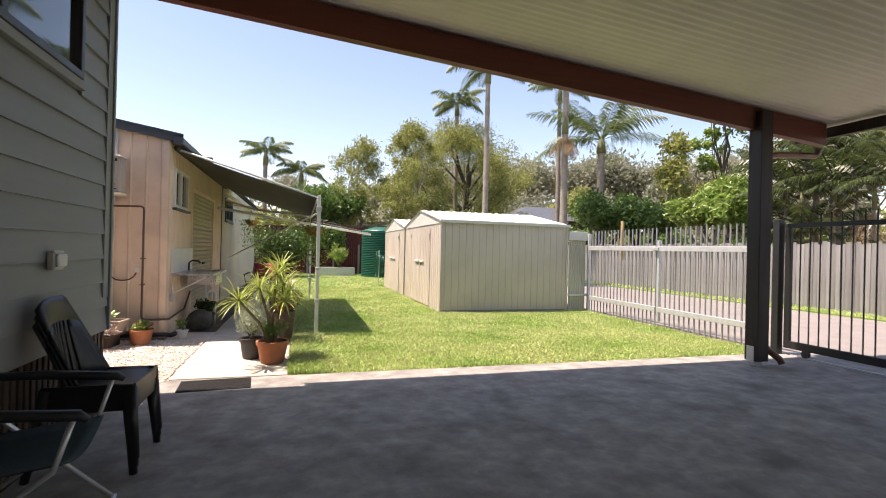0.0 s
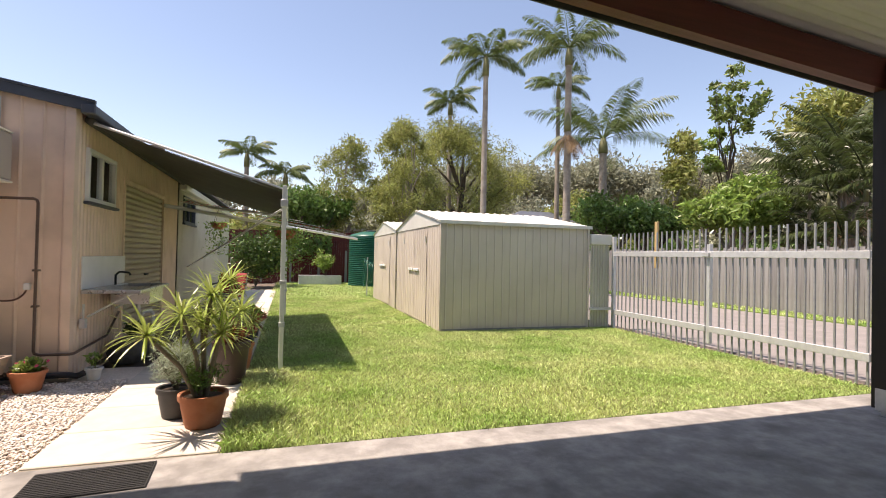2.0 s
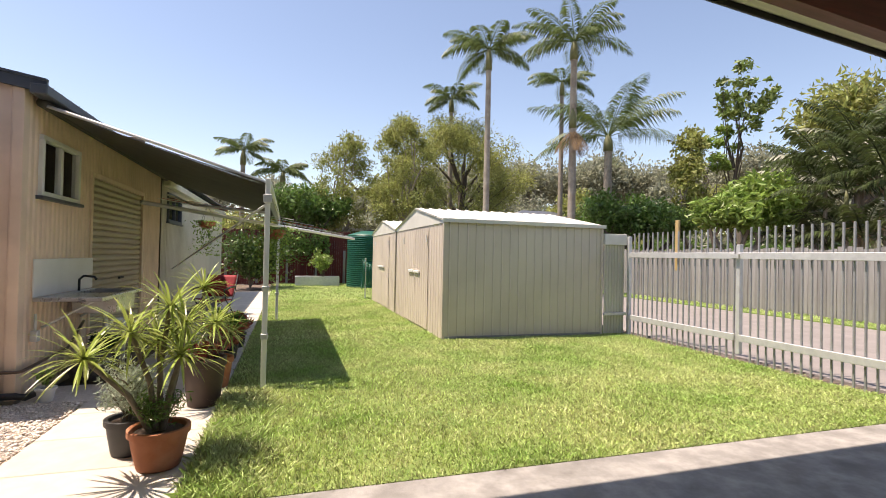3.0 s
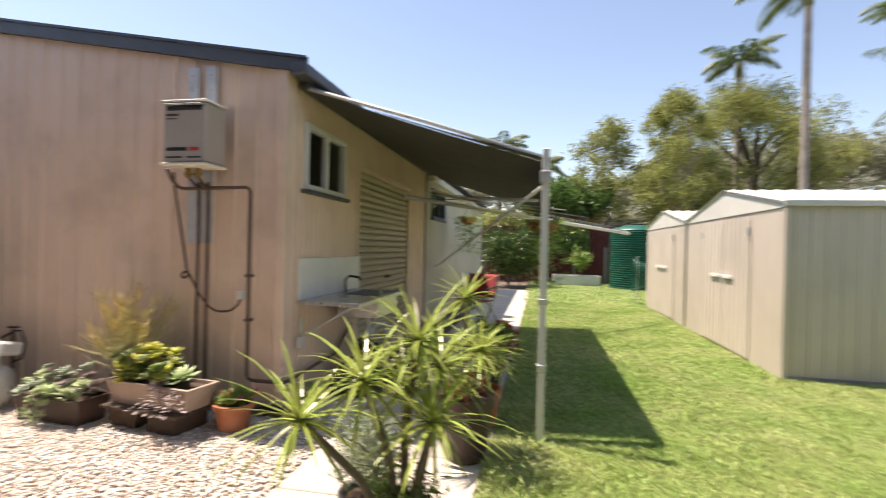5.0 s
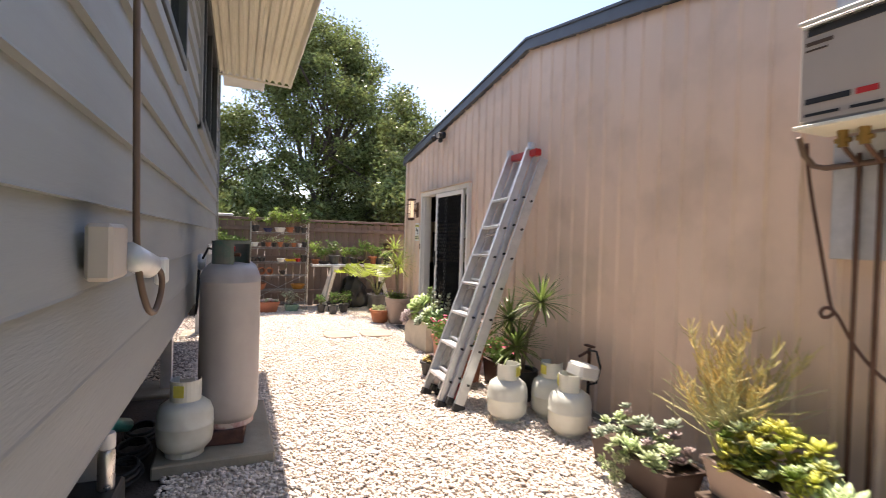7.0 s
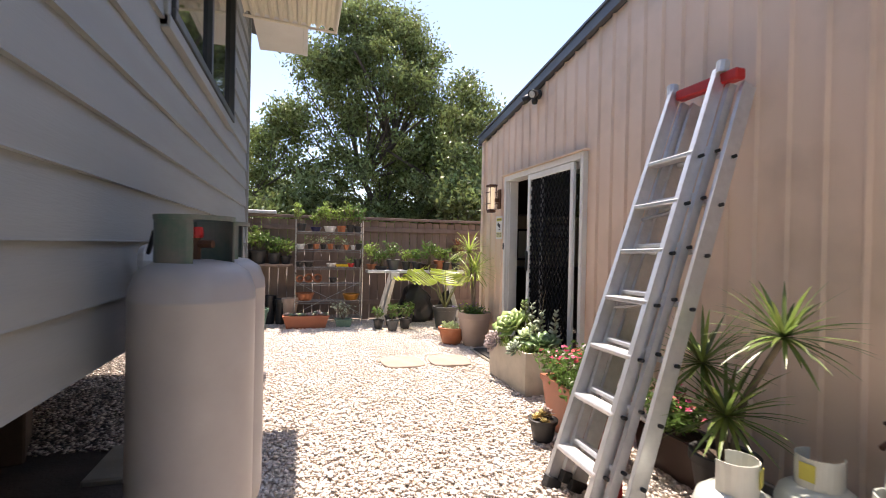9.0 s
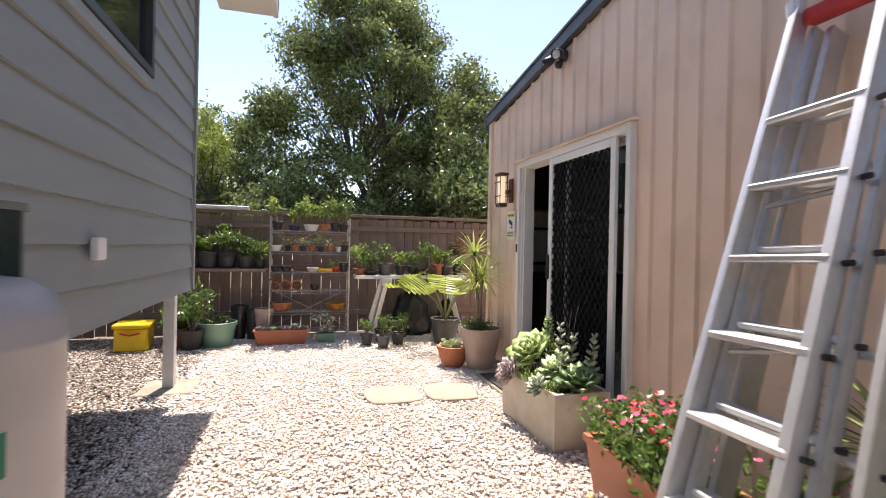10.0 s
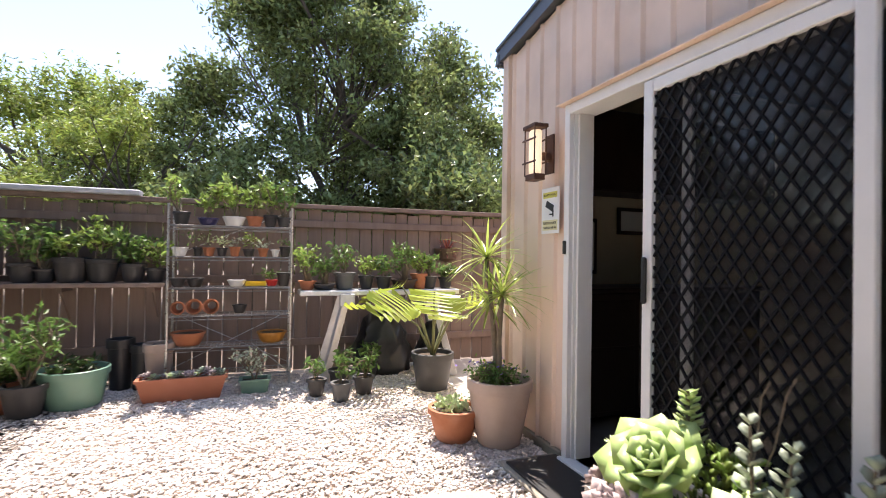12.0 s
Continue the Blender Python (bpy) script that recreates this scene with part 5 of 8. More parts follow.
def gas_cylinder(x, y, turn, label, printed):
    g = thing("gas_cylinder", pose(x, y, 0.152, 0, 0, turn), label, "gas cylinder", "tall gas cylinders")
    part("tank", Mesh().lathe([(0.1, 0.03), (0.16, 0.035), (0.18, 0.07), (0.186, 0.12), (0.186, 0.93), (0.188, 0.935), (0.186, 0.94), (0.184, 0.97), (0.165, 1.02), (0.12, 1.05), (0.05, 1.06)], 40), CYL_GREY, g, smooth=True)
    part("foot_ring", Mesh().lathe([(0.15, 0.0), (0.158, 0.0), (0.158, 0.06), (0.15, 0.06)], 24, cap=False), WORN_RED, g, "worn red foot ring")
    for a0, a1 in ((22, 118), (202, 298)):
        m, n = Mesh(), 10
        for k in range(n):
            a, b = radians(a0 + (a1 - a0) * k / n), radians(a0 + (a1 - a0) * (k + 1) / n)
            q = []
            for r in (0.112, 0.118):
                q += [(r * math.cos(a), r * math.sin(a), 1.03), (r * math.cos(b), r * math.sin(b), 1.03), (r * math.cos(b), r * math.sin(b), 1.19), (r * math.cos(a), r * math.sin(a), 1.19)]
            m.add(q, [(0, 3, 2, 1), (4, 5, 6, 7), (3, 7, 6, 2), (0, 1, 5, 4), (0, 4, 7, 3), (1, 2, 6, 5)])
        gd_ = part("guard", m, COLLAR_GREEN, g, "scuffed green valve guard")
    part("guard_rim", Mesh().lathe([(0.11, 1.185), (0.121, 1.185), (0.121, 1.2), (0.11, 1.2)], 28, cap=False), COLLAR_GREEN, gd_)
    vl = part("valve", Mesh().tube([(0, 0, 1.05), (0, 0, 1.13)], 0.018, 8).tube([(0, 0, 1.11), (0.06, 0, 1.11)], 0.013, 8), RUST, g)
    part("valve_knob", Mesh().lathe([(0.022, 1.13), (0.025, 1.14), (0.022, 1.165)], 12), RED, vl)
    if printed:
        R = 0.1885

        def wrap(m2, a0, a1, z0, z1):
            n = 6
            q = []
            for k in range(n + 1):
                a = a0 + (a1 - a0) * k / n
                q += [(R * math.sin(a), R * math.cos(a), z0), (R * math.sin(a), R * math.cos(a), z1)]
            return m2.add(q, [(2 * k, 2 * k + 1, 2 * k + 3, 2 * k + 2) for k in range(n)])
        # brand plate and service lines as plain bars
        part("print_band", wrap(wrap(wrap(Mesh(), -0.6, -0.33, 0.715, 0.795), -0.27, 0.0, 0.715, 0.795), 0.06, 0.45, 0.715, 0.795), INK_GREEN, g)
        part("print_line", wrap(wrap(wrap(Mesh(), -0.5, 0.02, 0.682, 0.7), 0.1, 0.45, 0.69, 0.71), -0.5, 0.35, 0.61, 0.65), INK_RED, g)
        mm = Mesh()
        for a0, z0, a1, z1 in ((0.0, 0.54, -0.42, 0.43), (-0.42, 0.43, 0.0, 0.32), (0.0, 0.32, 0.42, 0.43), (0.42, 0.43, 0.0, 0.54)):
            pts = [(R * math.sin(a0 + (a1 - a0) * k / 5), R * math.cos(a0 + (a1 - a0) * k / 5), z0 + (z1 - z0) * k / 5) for k in range(6)]
            mm.tube(pts, 0.0035, 4, False)
        wrap(mm, -0.08, 0.06, 0.42, 0.47)
        wrap(mm, -0.12, 0.12, 0.405, 0.412)
        part("hazard_diamond", mm, INK_RED, g)
        mm = Mesh()
        for k in range(6):
            wrap(mm, -0.42, 0.36 - 0.06 * (k % 3), 0.27 - k * 0.03, 0.283 - k * 0.03)
        part("print_line", mm, INK_RED, g)
    return g


gas_cylinder(-3.86, 3.835, 70, "tall pale grey gas cylinder standing on bricks", False)
gas_cylinder(-4.30, 3.835, -70, "tall pale grey gas cylinder with red and green print", True)
solid("plinth_slab", Mesh().box(-0.45, 0.6, -0.4, 0.27, -0.02, 0.062, 0.01), CONCRETE, "weathered concrete slab below the gas cylinders", "slab", at=pose(-4.08, 3.83, 0, 0, 0, 1))
for i, (x, y) in enumerate([(-3.86, 3.835), (-4.30, 3.835)]):
    pl = thing("brick_plinth", pose(x, y, 0.0625, 0, 0, 3 if i else -4), "old red bricks carrying a gas cylinder", "bricks", "brick plinths")
    for k in range(2):
        part("brick", Mesh().box(-0.06 + 0.13 * k, 0.055 + 0.13 * k, -0.12, 0.11, 0.0, 0.088, 0.006), BRICK, pl)
    part("brick", Mesh().box(-0.18, -0.067, -0.12, 0.11, 0.0, 0.088, 0.006), BRICK, pl)
lp = thing("gas_regulator", pose(-4.08, 3.59, 1.2), "gas regulator and hoses on the house wall", "regulator")
part("body", Mesh().lathe([(0.05, 0), (0.06, 0.02), (0.05, 0.05)], 14), GALV, lp).matrix_basis = pose(0, 0.03, 0, 270, 0, 0)
part("hose", Mesh().tube([(0.02, 0.05, 0.0), (0.12, 0.1, 0.1), (0.2, 0.2, 0.08)], 0.008, 6).tube([(0, 0.04, -0.02), (0.0, 0.03, -0.3), (0.02, 0.02, -0.36)], 0.01, 6), RUBBER, lp, smooth=True)

# ---- fittings on the house wall ----
pb = thing("power_inlet", pose(-1.63, HY + 0.005, 1.29), "grey weatherproof power inlet with a hanging cable", "power outlet")
part("box", Mesh().box(-0.02, 0.13, 0.0, 0.05, 0.0, 0.12, 0.008), HEATER, pb)
part("socket", Mesh().tube([(-0.02, 0.05, 0.05), (-0.1, 0.08, 0.02)], 0.032, 12), GALV, pb, smooth=True)
part("cable", Mesh().tube(bend([(-0.1, 0.08, 0.02), (-0.15, 0.1, 0.0), (-0.17, 0.1, -0.05), (-0.13, 0.09, -0.1), (-0.07, 0.08, -0.07), (-0.042, 0.065, 0.05), (-0.04, 0.06, 0.3), (-0.03, 0.05, 1.2), (-0.02, 0.03, 2.3)]), 0.008, 6), PIPE_TAN, pb, smooth=True)
jb = thing("junction_box", pose(-2.44, HY + 0.005, 1.2), "small white plastic box on the weatherboards", "junction box")
part("box", Mesh().box(-0.045, 0.045, 0, 0.038, 0, 0.1, 0.008), WHITE_PLASTIC, jb)
copy_thing(jb, pose(-5.66, HY + 0.005, 1.195))
ol = thing("power_outlet", pose(HX1 + 0.004, 2.62, 1.14), "pale weatherproof outlet on the carport wall", "power outlet")
part("box", Mesh().box(0, 0.04, -0.07, 0.07, 0, 0.12, 0.008), HEATER, ol)
part("cover", Mesh().box(0.04, 0.06, -0.06, 0.06, 0.02, 0.1, 0.006), GALV, ol)

# ---- carport things ----
mat_ = thing("doormat", pose(0.08, 4.04, 0.004, 0, 0, 4), "black ribbed rubber doormat on the slab edge", "doormat")
part("backing", Mesh().box(-0.31, 0.31, -0.18, 0.18, 0.0, 0.012, 0.003), RUBBER, mat_)
for k in range(14):
    part("rib", Mesh().box(-0.3, 0.3, -0.168 + k * 0.024, -0.154 + k * 0.024, 0.0122, 0.016), RUBBER, mat_)

ch = thing("resin_chair", pose(-0.32, 2.45, 0.004, 0, 0, -90), "dark moulded plastic chair beside the house wall", "chair")
m = Mesh()
# seat shell and back as bent panels; the chair faces +y before it is turned
nx = 8
def shell(f, n1=8, n2=8, t=0.012):
    vs, fs = [], []
    for s in (0, 1):
        for i in range(n1 + 1):
            for j in range(n2 + 1):
                p = Vector(f(i / n1, j / n2))
                vs.append((p.x, p.y - (t * s), p.z - t * s))
    o = (n1 + 1) * (n2 + 1)
    for i in range(n1):
        for j in range(n2):
            a = i * (n2 + 1) + j
            fs += [(a, a + 1, a + n2 + 2, a + n2 + 1), (o + a, o + a + n2 + 1, o + a + n2 + 2, o + a + 1)]
    for i in range(n1):
        for j in (0, n2):
            a, b = i * (n2 + 1) + j, (i + 1) * (n2 + 1) + j
            fs.append((a, b, o + b, o + a))
    for j in range(n2):
        for i in (0, n1):
            a, b = i * (n2 + 1) + j, i * (n2 + 1) + j + 1
            fs.append((a, b, o + b, o + a))
    return Mesh().add(vs, fs)
part("seat", shell(lambda u, v: ((u - 0.5) * 0.46, 0.24 - 0.46 * v, 0.43 - 0.03 * v - 0.03 * math.sin(math.pi * u) - 0.05 * max(0, 0.15 - v) * 6)), CHAIR_PLASTIC, ch, smooth=True)
def chair_back(u, v):
    """The curved back: its sides wrap forward towards the seat."""
    w = (abs(u - 0.5) * 2) ** 2
    return Vector(((u - 0.5) * (0.46 - 0.07 * v), -0.17 + 0.14 * w * (1 - v) - 0.09 * v, 0.41 + 0.49 * v - 0.05 * w * w * v))


def back_piece(u0, u1, v0, v1, n1=4, n2=6):
    return shell(lambda u, v: chair_back(u0 + (u1 - u0) * u, v0 + (v1 - v0) * v), n1, n2)


part("back_top", back_piece(0.0, 1.0, 0.7, 1.0, 10, 4), CHAIR_PLASTIC, ch, smooth=True)
for u0, u1 in ((0.0, 0.27), (0.73, 1.0)):
    part("back_side", back_piece(u0, u1, 0.0, 0.7), CHAIR_PLASTIC, ch, smooth=True)
for k in range(4):
    u0 = 0.315 + k * 0.1
    part("back_slat", back_piece(u0, u0 + 0.06, 0.0, 0.7, 2, 6), CHAIR_PLASTIC, ch, smooth=True)
part("apron", Mesh().box(-0.23, 0.23, 0.225, 0.24, 0.35, 0.425, 0.006).box(-0.235, -0.22, -0.22, 0.23, 0.36, 0.42, 0.004).box(0.22, 0.235, -0.22, 0.23, 0.36, 0.42, 0.004), CHAIR_PLASTIC, ch)
for sx in (-1, 1):
    for fy, ty in ((0.25, 0.21), (-0.27, -0.2)):
        part("leg", Mesh().tube([(sx * 0.24, fy, 0.0), (sx * 0.215, ty, 0.4)], [0.022, 0.034], 8), CHAIR_PLASTIC, ch, smooth=True)
tagged(ch, "black moulded plastic chair at the bottom of a stack", "chair", "stacked chairs")
for k in (1, 2):
    c2 = copy_thing(ch, pose(-0.32 + 0.004 * k, 2.45, 0.004 + 0.045 * k, 0, 0, -90))
    tagged(c2, "black moulded plastic chair stacked on another chair", "chair", "stacked chairs")

cc = thing("camp_chair", pose(-0.34, 1.58, 0.004, 0, 0, -84), "folding camp chair with dark green fabric and aluminium frame", "chair")
L_FAB = material("camp_fabric_green", (0.01, 0.026, 0.022), 0.7, (0.008, 0.02, 0.016), 20, 0.4, bump=0.2, bump_scale=300)
part("seat", shell(lambda u, v: ((u - 0.5) * 0.6, 0.25 - 0.45 * v, 0.44 - 0.06 * math.sin(math.pi * u) - 0.05 * v), t=0.006), L_FAB, cc, smooth=True)
part("backrest", shell(lambda u, v: ((u - 0.5) * 0.6, -0.2 - 0.22 * v - 0.05 * math.sin(math.pi * u), 0.42 + 0.5 * v), t=0.006), L_FAB, cc, smooth=True)
for sx in (-0.32, 0.32):
    part("frame_tube", Mesh().tube([(sx, 0.3, 0.0), (sx, -0.22, 0.5), (sx, -0.44, 0.93)], 0.012, 8), ALU, cc, smooth=True)
    part("frame_tube", Mesh().tube([(sx, -0.34, 0.0), (sx, 0.22, 0.42), (sx, 0.28, 0.62)], 0.012, 8), ALU, cc, smooth=True)
    part("armrest", Mesh().tube([(sx, -0.3, 0.66), (sx, 0.0, 0.655), (sx, 0.3, 0.63), (sx, 0.33, 0.61)], [0.02, 0.024, 0.024, 0.014], 8), BLACK_PLASTIC, cc, smooth=True)
part("frame_tube", Mesh().tube([(-0.32, 0.3, 0.015), (0.32, 0.3, 0.015)], 0.011, 8).tube([(-0.32, -0.34, 0.015), (0.32, -0.34, 0.015)], 0.011, 8), ALU, cc)

# ---- outdoor sink ----
sk = thing("outdoor_sink", pose(GX1 + 0.014, 6.76, 0), "stainless steel outdoor sink with white splashback", "sink")
part("splashback", Mesh().box(0.0, 0.012, 0.02, 1.42, 0.9, 1.25, 0.003), WHITE, sk)
m = Mesh().box(0.013, 0.56, 0.0, 0.62, 0.86, 0.9, 0.006).box(0.013, 0.1, 0.62, 1.3, 0.86, 0.9, 0.004).box(0.5, 0.56, 0.62, 1.3, 0.86, 0.9, 0.004).box(0.1, 0.5, 1.24, 1.3, 0.86, 0.9)
part("benchtop", m, STEEL, sk)
part("bowl", Mesh().box(0.1, 0.11, 0.62, 1.24, 0.7, 0.86).box(0.49, 0.5, 0.62, 1.24, 0.7, 0.86).box(0.11, 0.49, 0.62, 0.63, 0.7, 0.86).box(0.11, 0.49, 1.23, 1.24, 0.7, 0.86).box(0.1, 0.5, 0.62, 1.24, 0.69, 0.7), STEEL, sk)
part("tap", Mesh().tube([(0.06, 0.9, 0.9), (0.06, 0.9, 1.02), (0.1, 0.9, 1.06), (0.2, 0.9, 1.05), (0.22, 0.9, 1.02)], 0.013, 8), BLACK_METAL, sk, smooth=True)
part("waste_pipe", Mesh().tube([(0.3, 0.95, 0.7), (0.3, 0.95, 0.5), (0.3, 0.98, 0.45), (0.3, 1.03, 0.45), (0.3, 1.06, 0.5), (0.32, 1.1, 0.55), (0.38, 1.2, 0.55), (0.4, 1.22, 0.5), (0.4, 1.22, 0.0)], 0.026, 10), WHITE_PLASTIC, sk, smooth=True)
for y in (0.2, 1.1):
    part("bracket", Mesh().tube([(0.01, y, 0.6), (0.45, y, 0.86)], 0.012, 6), GALV, sk)
part("fitting", Mesh().box(0.0, 0.06, 0.0, 0.06, 0.5, 0.6, 0.006).tube([(0.03, 0.03, 0.6), (0.03, 0.03, 0.75)], 0.012, 6), GALV, sk)
gtap = thing("garden_tap", pose(-3.5, 6.55, 0), "garden tap on a standpipe by the wall", "tap")
part("standpipe", Mesh().tube([(0, -0.04, 0), (0, -0.04, 0.56)], 0.014, 8).tube([(0, -0.04, 0.54), (0, -0.14, 0.5)], 0.012, 8), RUST, gtap)
part("tap_handle", Mesh().box(-0.05, 0.05, -0.06, -0.02, 0.57, 0.585, 0.004), RUST, gtap)
part("hose", Mesh().tube([(0.03, -0.06, 0.55), (0.12, -0.07, 0.56), (0.17, -0.07, 0.45), (0.14, -0.08, 0.32), (0.05, -0.08, 0.28), (0.03, -0.1, 0.1)], 0.009, 6), RUBBER, gtap, smooth=True)

# ---- awning and clothes line ----
aw = thing("retractable_awning", None, "olive fabric awning drawn out from the garage wall", "awning")
m = Mesh()
AY0, AY1 = 6.74, 11.9


def awn(t, y, dz=0.0):
    x = -0.86 + 1.93 * t
    return (x, y, 2.64 - 0.58 * t - 0.015 * math.sin(math.pi * t) + dz)
for k in range(12):
    for yy0, yy1 in ((AY0, AY0 + 0.05), (AY0 + 0.05, AY1)):
        a, b = k / 12, (k + 1) / 12
        off = 0.2 * a, 0.2 * b
        q = [awn(a, yy0 + off[0]), awn(b, yy0 + off[1]), awn(b, yy1), awn(a, yy1)]
        m.add(q, [(0, 1, 2, 3)])
        m.add([(x, y, z + 0.004) for x, y, z in q], [(0, 3, 2, 1)])
part("canopy", m, CLOTH, aw, fix=False)
part("valance", Mesh().box(1.06, 1.066, AY0 + 0.2, AY1, 1.88, 2.06), CLOTH_PALE, aw)
part("front_bar", Mesh().tube([(1.07, AY0 + 0.1, 2.07), (1.07, AY1, 2.07)], 0.03, 10), WHITE, aw, smooth=True)
part("edge_rail", Mesh().tube([(-0.88, AY0 - 0.03, 2.65), (0.1, AY0 + 0.03, 2.37), (1.06, AY0 + 0.12, 2.08)], 0.016, 8), WHITE, aw, smooth=True)
part("roller_tube", Mesh().tube([(-0.87, AY0 - 0.05, 2.66), (-0.87, AY1 + 0.05, 2.66)], 0.045, 12), CLOTH, aw, smooth=True)
for y in (6.58, 11.85):
    ap = part("post", Mesh().box(1.045, 1.095, y - 0.025, y + 0.025, 0.0, 2.09, 0.004), WHITE, aw)
    part("clamp", Mesh().box(1.03, 1.11, y - 0.04, y + 0.04, 1.85, 1.93, 0.004), GALV, ap)
    for za, zb in ((0.5, 0.55), (0.98, 1.02)):
        part("foot_sleeve", Mesh().box(1.036, 1.104, y - 0.034, y + 0.034, za, zb, 0.003), GALV, ap)
part("brace", Mesh().tube([(1.04, 6.6, 1.82), (-0.9, 12.2, 1.0)], 0.014, 8), WHITE, aw)
cl = thing("clothes_line", None, "fold-out clothes line frame beside the garage", "clothes line")
part("arm", Mesh().tube([(-0.88, 11.6, 2.38), (-0.1, 9.6, 2.05), (1.0, 7.9, 1.85)], 0.018, 8).tube([(-0.7, 9.2, 2.02), (2.75, 13.2, 1.72)], 0.03, 10), WHITE, cl, smooth=True)
for k in range(6):
    t = k / 5
    part("cord", Mesh().tube([(-0.85 + 0.3 * t, 11.4 - 2.0 * t, 2.3 - 0.2 * t), (1.0 + 1.7 * t, 8.2 + 4.8 * t, 1.88 - 0.12 * t)], 0.004, 4), WHITE_PLASTIC if k % 3 else RED, cl)

# ---- shelving along the brown fence ----
rk = thing("plant_rack", pose(-10.32, 4.07, -0.01), "chrome wire shelving rack holding small pots", "shelf rack")
for x in (0.0, 0.3):
    for y in (0.0, 1.03):
        part("upright", Mesh().tube([(x, y, 0), (x, y, 1.66)], 0.011, 8), STEEL, rk)
RZ = (0.12, 0.38, 0.66, 0.91, 1.19, 1.47)
for z in RZ:
    m = Mesh()
    for x in (0.0, 0.3):
        m.tube([(x, 0, z), (x, 1.03, z)], 0.006, 6).tube([(x, 0, z - 0.03), (x, 1.03, z - 0.03)], 0.004, 5)
    for k in range(22):
        m.tube([(0, k * 1.03 / 21, z), (0.3, k * 1.03 / 21, z)], 0.0025, 4, False)
    for k in range(1, 5):
        m.tube([(k * 0.06, 0, z - 0.004), (k * 0.06, 1.03, z - 0.004)], 0.003, 4, False)
    part("wire_shelf", m, RACK_WIRE, rk)
for qa, qb in (((0.0, 0.0, 0.15), (0.0, 1.03, 0.66)), ((0.0, 1.03, 0.15), (0.0, 0.0, 0.66)), ((0, 0, 1.2), (0, 1.03, 1.65)), ((0.3, 0.7, 0.4), (0.3, 1.03, 0.12))):
    part("brace", Mesh().tube([qa, qb], 0.004, 5), STEEL, rk)
ws = thing("wall_shelf", None, "timber shelf fixed along the brown fence", "shelf")
part("board", Mesh().box(-10.55, -10.2, 1.0, 4.02, 0.9, 0.94, 0.004), PALING, ws)
for y in (1.4, 2.3, 3.2, 3.9):
    part("bracket", Mesh().box(-10.54, -10.26, y, y + 0.03, 0.86, 0.899).tube([(-10.53, y + 0.015, 0.6), (-10.28, y + 0.015, 0.86)], 0.01, 6), PALING, ws)
tb = thing("work_platform", None, "folding aluminium work platform used as a plant bench", "bench")
part("top", Mesh().box(-10.3, -9.98, 5.18, 6.8, 0.82, 0.87, 0.006), ALU, tb)
part("edge_bar", Mesh().box(-9.979, -9.96, 5.45, 6.55, 0.825, 0.865, 0.003), GALV, tb)
for y0, y1 in ((5.62, 5.4), (6.5, 6.72)):
    for x0, x1 in ((-9.99, -9.9), (-10.28, -10.36)):
        part("leg", Mesh().box(-0.025, 0.025, -0.035, 0.035, 0, (Vector((x1, y1, 0)) - Vector((x0, y0, 0.82))).length, 0.003, Matrix.Translation((x1, y1, 0)) @ (Vector((x0, y0, 0.82)) - Vector((x1, y1, 0))).to_track_quat('Z', 'Y').to_matrix().to_4x4()), ALU, tb)
    part("hinge", Mesh().box(-10.0, -9.93, y0 - 0.07, y0 + 0.07, 0.72, 0.84, 0.006), GALV, tb)
# dark lumpy mound that stands in for the pots cluttered below the bench
bag = thing("covered_bundle", pose(-10.3, 6.05, 0), "dark lumpy mound standing in for pots under the plant bench", "bundle")
m = Mesh().lathe([(0.25, 0.0), (0.27, 0.08), (0.27, 0.16), (0.26, 0.24), (0.25, 0.32), (0.23, 0.4), (0.2, 0.48), (0.16, 0.55), (0.1, 0.62), (0.03, 0.64)], 40)
m.v = [(x + 0.09 * noise.noise((x * 9, y * 9, z * 7)), y * 1.05 + 0.1 * noise.noise((x * 8, y * 9, z * 8 + 3)), z) for x, y, z in m.v]
part("cover", m, BLACK_PLASTIC, bag, smooth=True)
b2 = copy_thing(bag, pose(-10.25, 6.6, 0) @ Matrix.Diagonal((0.7, 0.6, 0.8, 1)))
cr = thing("storage_tub", pose(-9.77, 2.58, 0, 0, 0, 4), "bright yellow plastic storage tub with lid", "tub")
part("tub", Mesh().box(-0.2, 0.2, -0.17, 0.17, 0.0, 0.27, 0.02), YELLOW, cr)
tub_lid = part("lid", Mesh().box(-0.22, 0.22, -0.19, 0.19, 0.271, 0.32, 0.012), YELLOW, cr)
part("handle", Mesh().tube([(0.225, -0.1, 0.22), (0.25, 0, 0.2), (0.225, 0.1, 0.22)], 0.01, 6), RED, tub_lid)

# stepping stones and mat by the door
STONE = material("pink_beige_stone", (0.44, 0.345, 0.275), 0.88, (0.37, 0.29, 0.23), 6, 0.55, bump=0.25, bump_scale=120, grime=0.25, grime_colour=(0.3, 0.23, 0.18))
for x, y, r in ((-7.31, 5.23, 3), (-7.29, 5.75, -4)):
    s = Mesh()
    n = 16
    vs = []
    for z, k in ((-0.02, 1.0), (0.018, 1.0), (0.024, 0.96)):
        for j in range(n):
            a = 2 * math.pi * j / n
            c_, s_ = math.cos(a), math.sin(a)
            e = (abs(c_) ** 5 + abs(s_) ** 5) ** (-0.2)
            vs.append((0.24 * k * c_ * e, 0.222 * k * s_ * e * (1 + 0.03 * math.sin(3 * a)), z))
    s.add(vs, [(l * n + j, l * n + (j + 1) % n, (l + 1) * n + (j + 1) % n, (l + 1) * n + j) for l in range(2) for j in range(n)] + [tuple(range(2 * n, 3 * n))])
    solid("stepping_stone", s, STONE, "pinkish beige rounded stepping stone in the gravel", "stepping stone", "stepping stones", at=pose(x, y, 0, 0, 0, r))
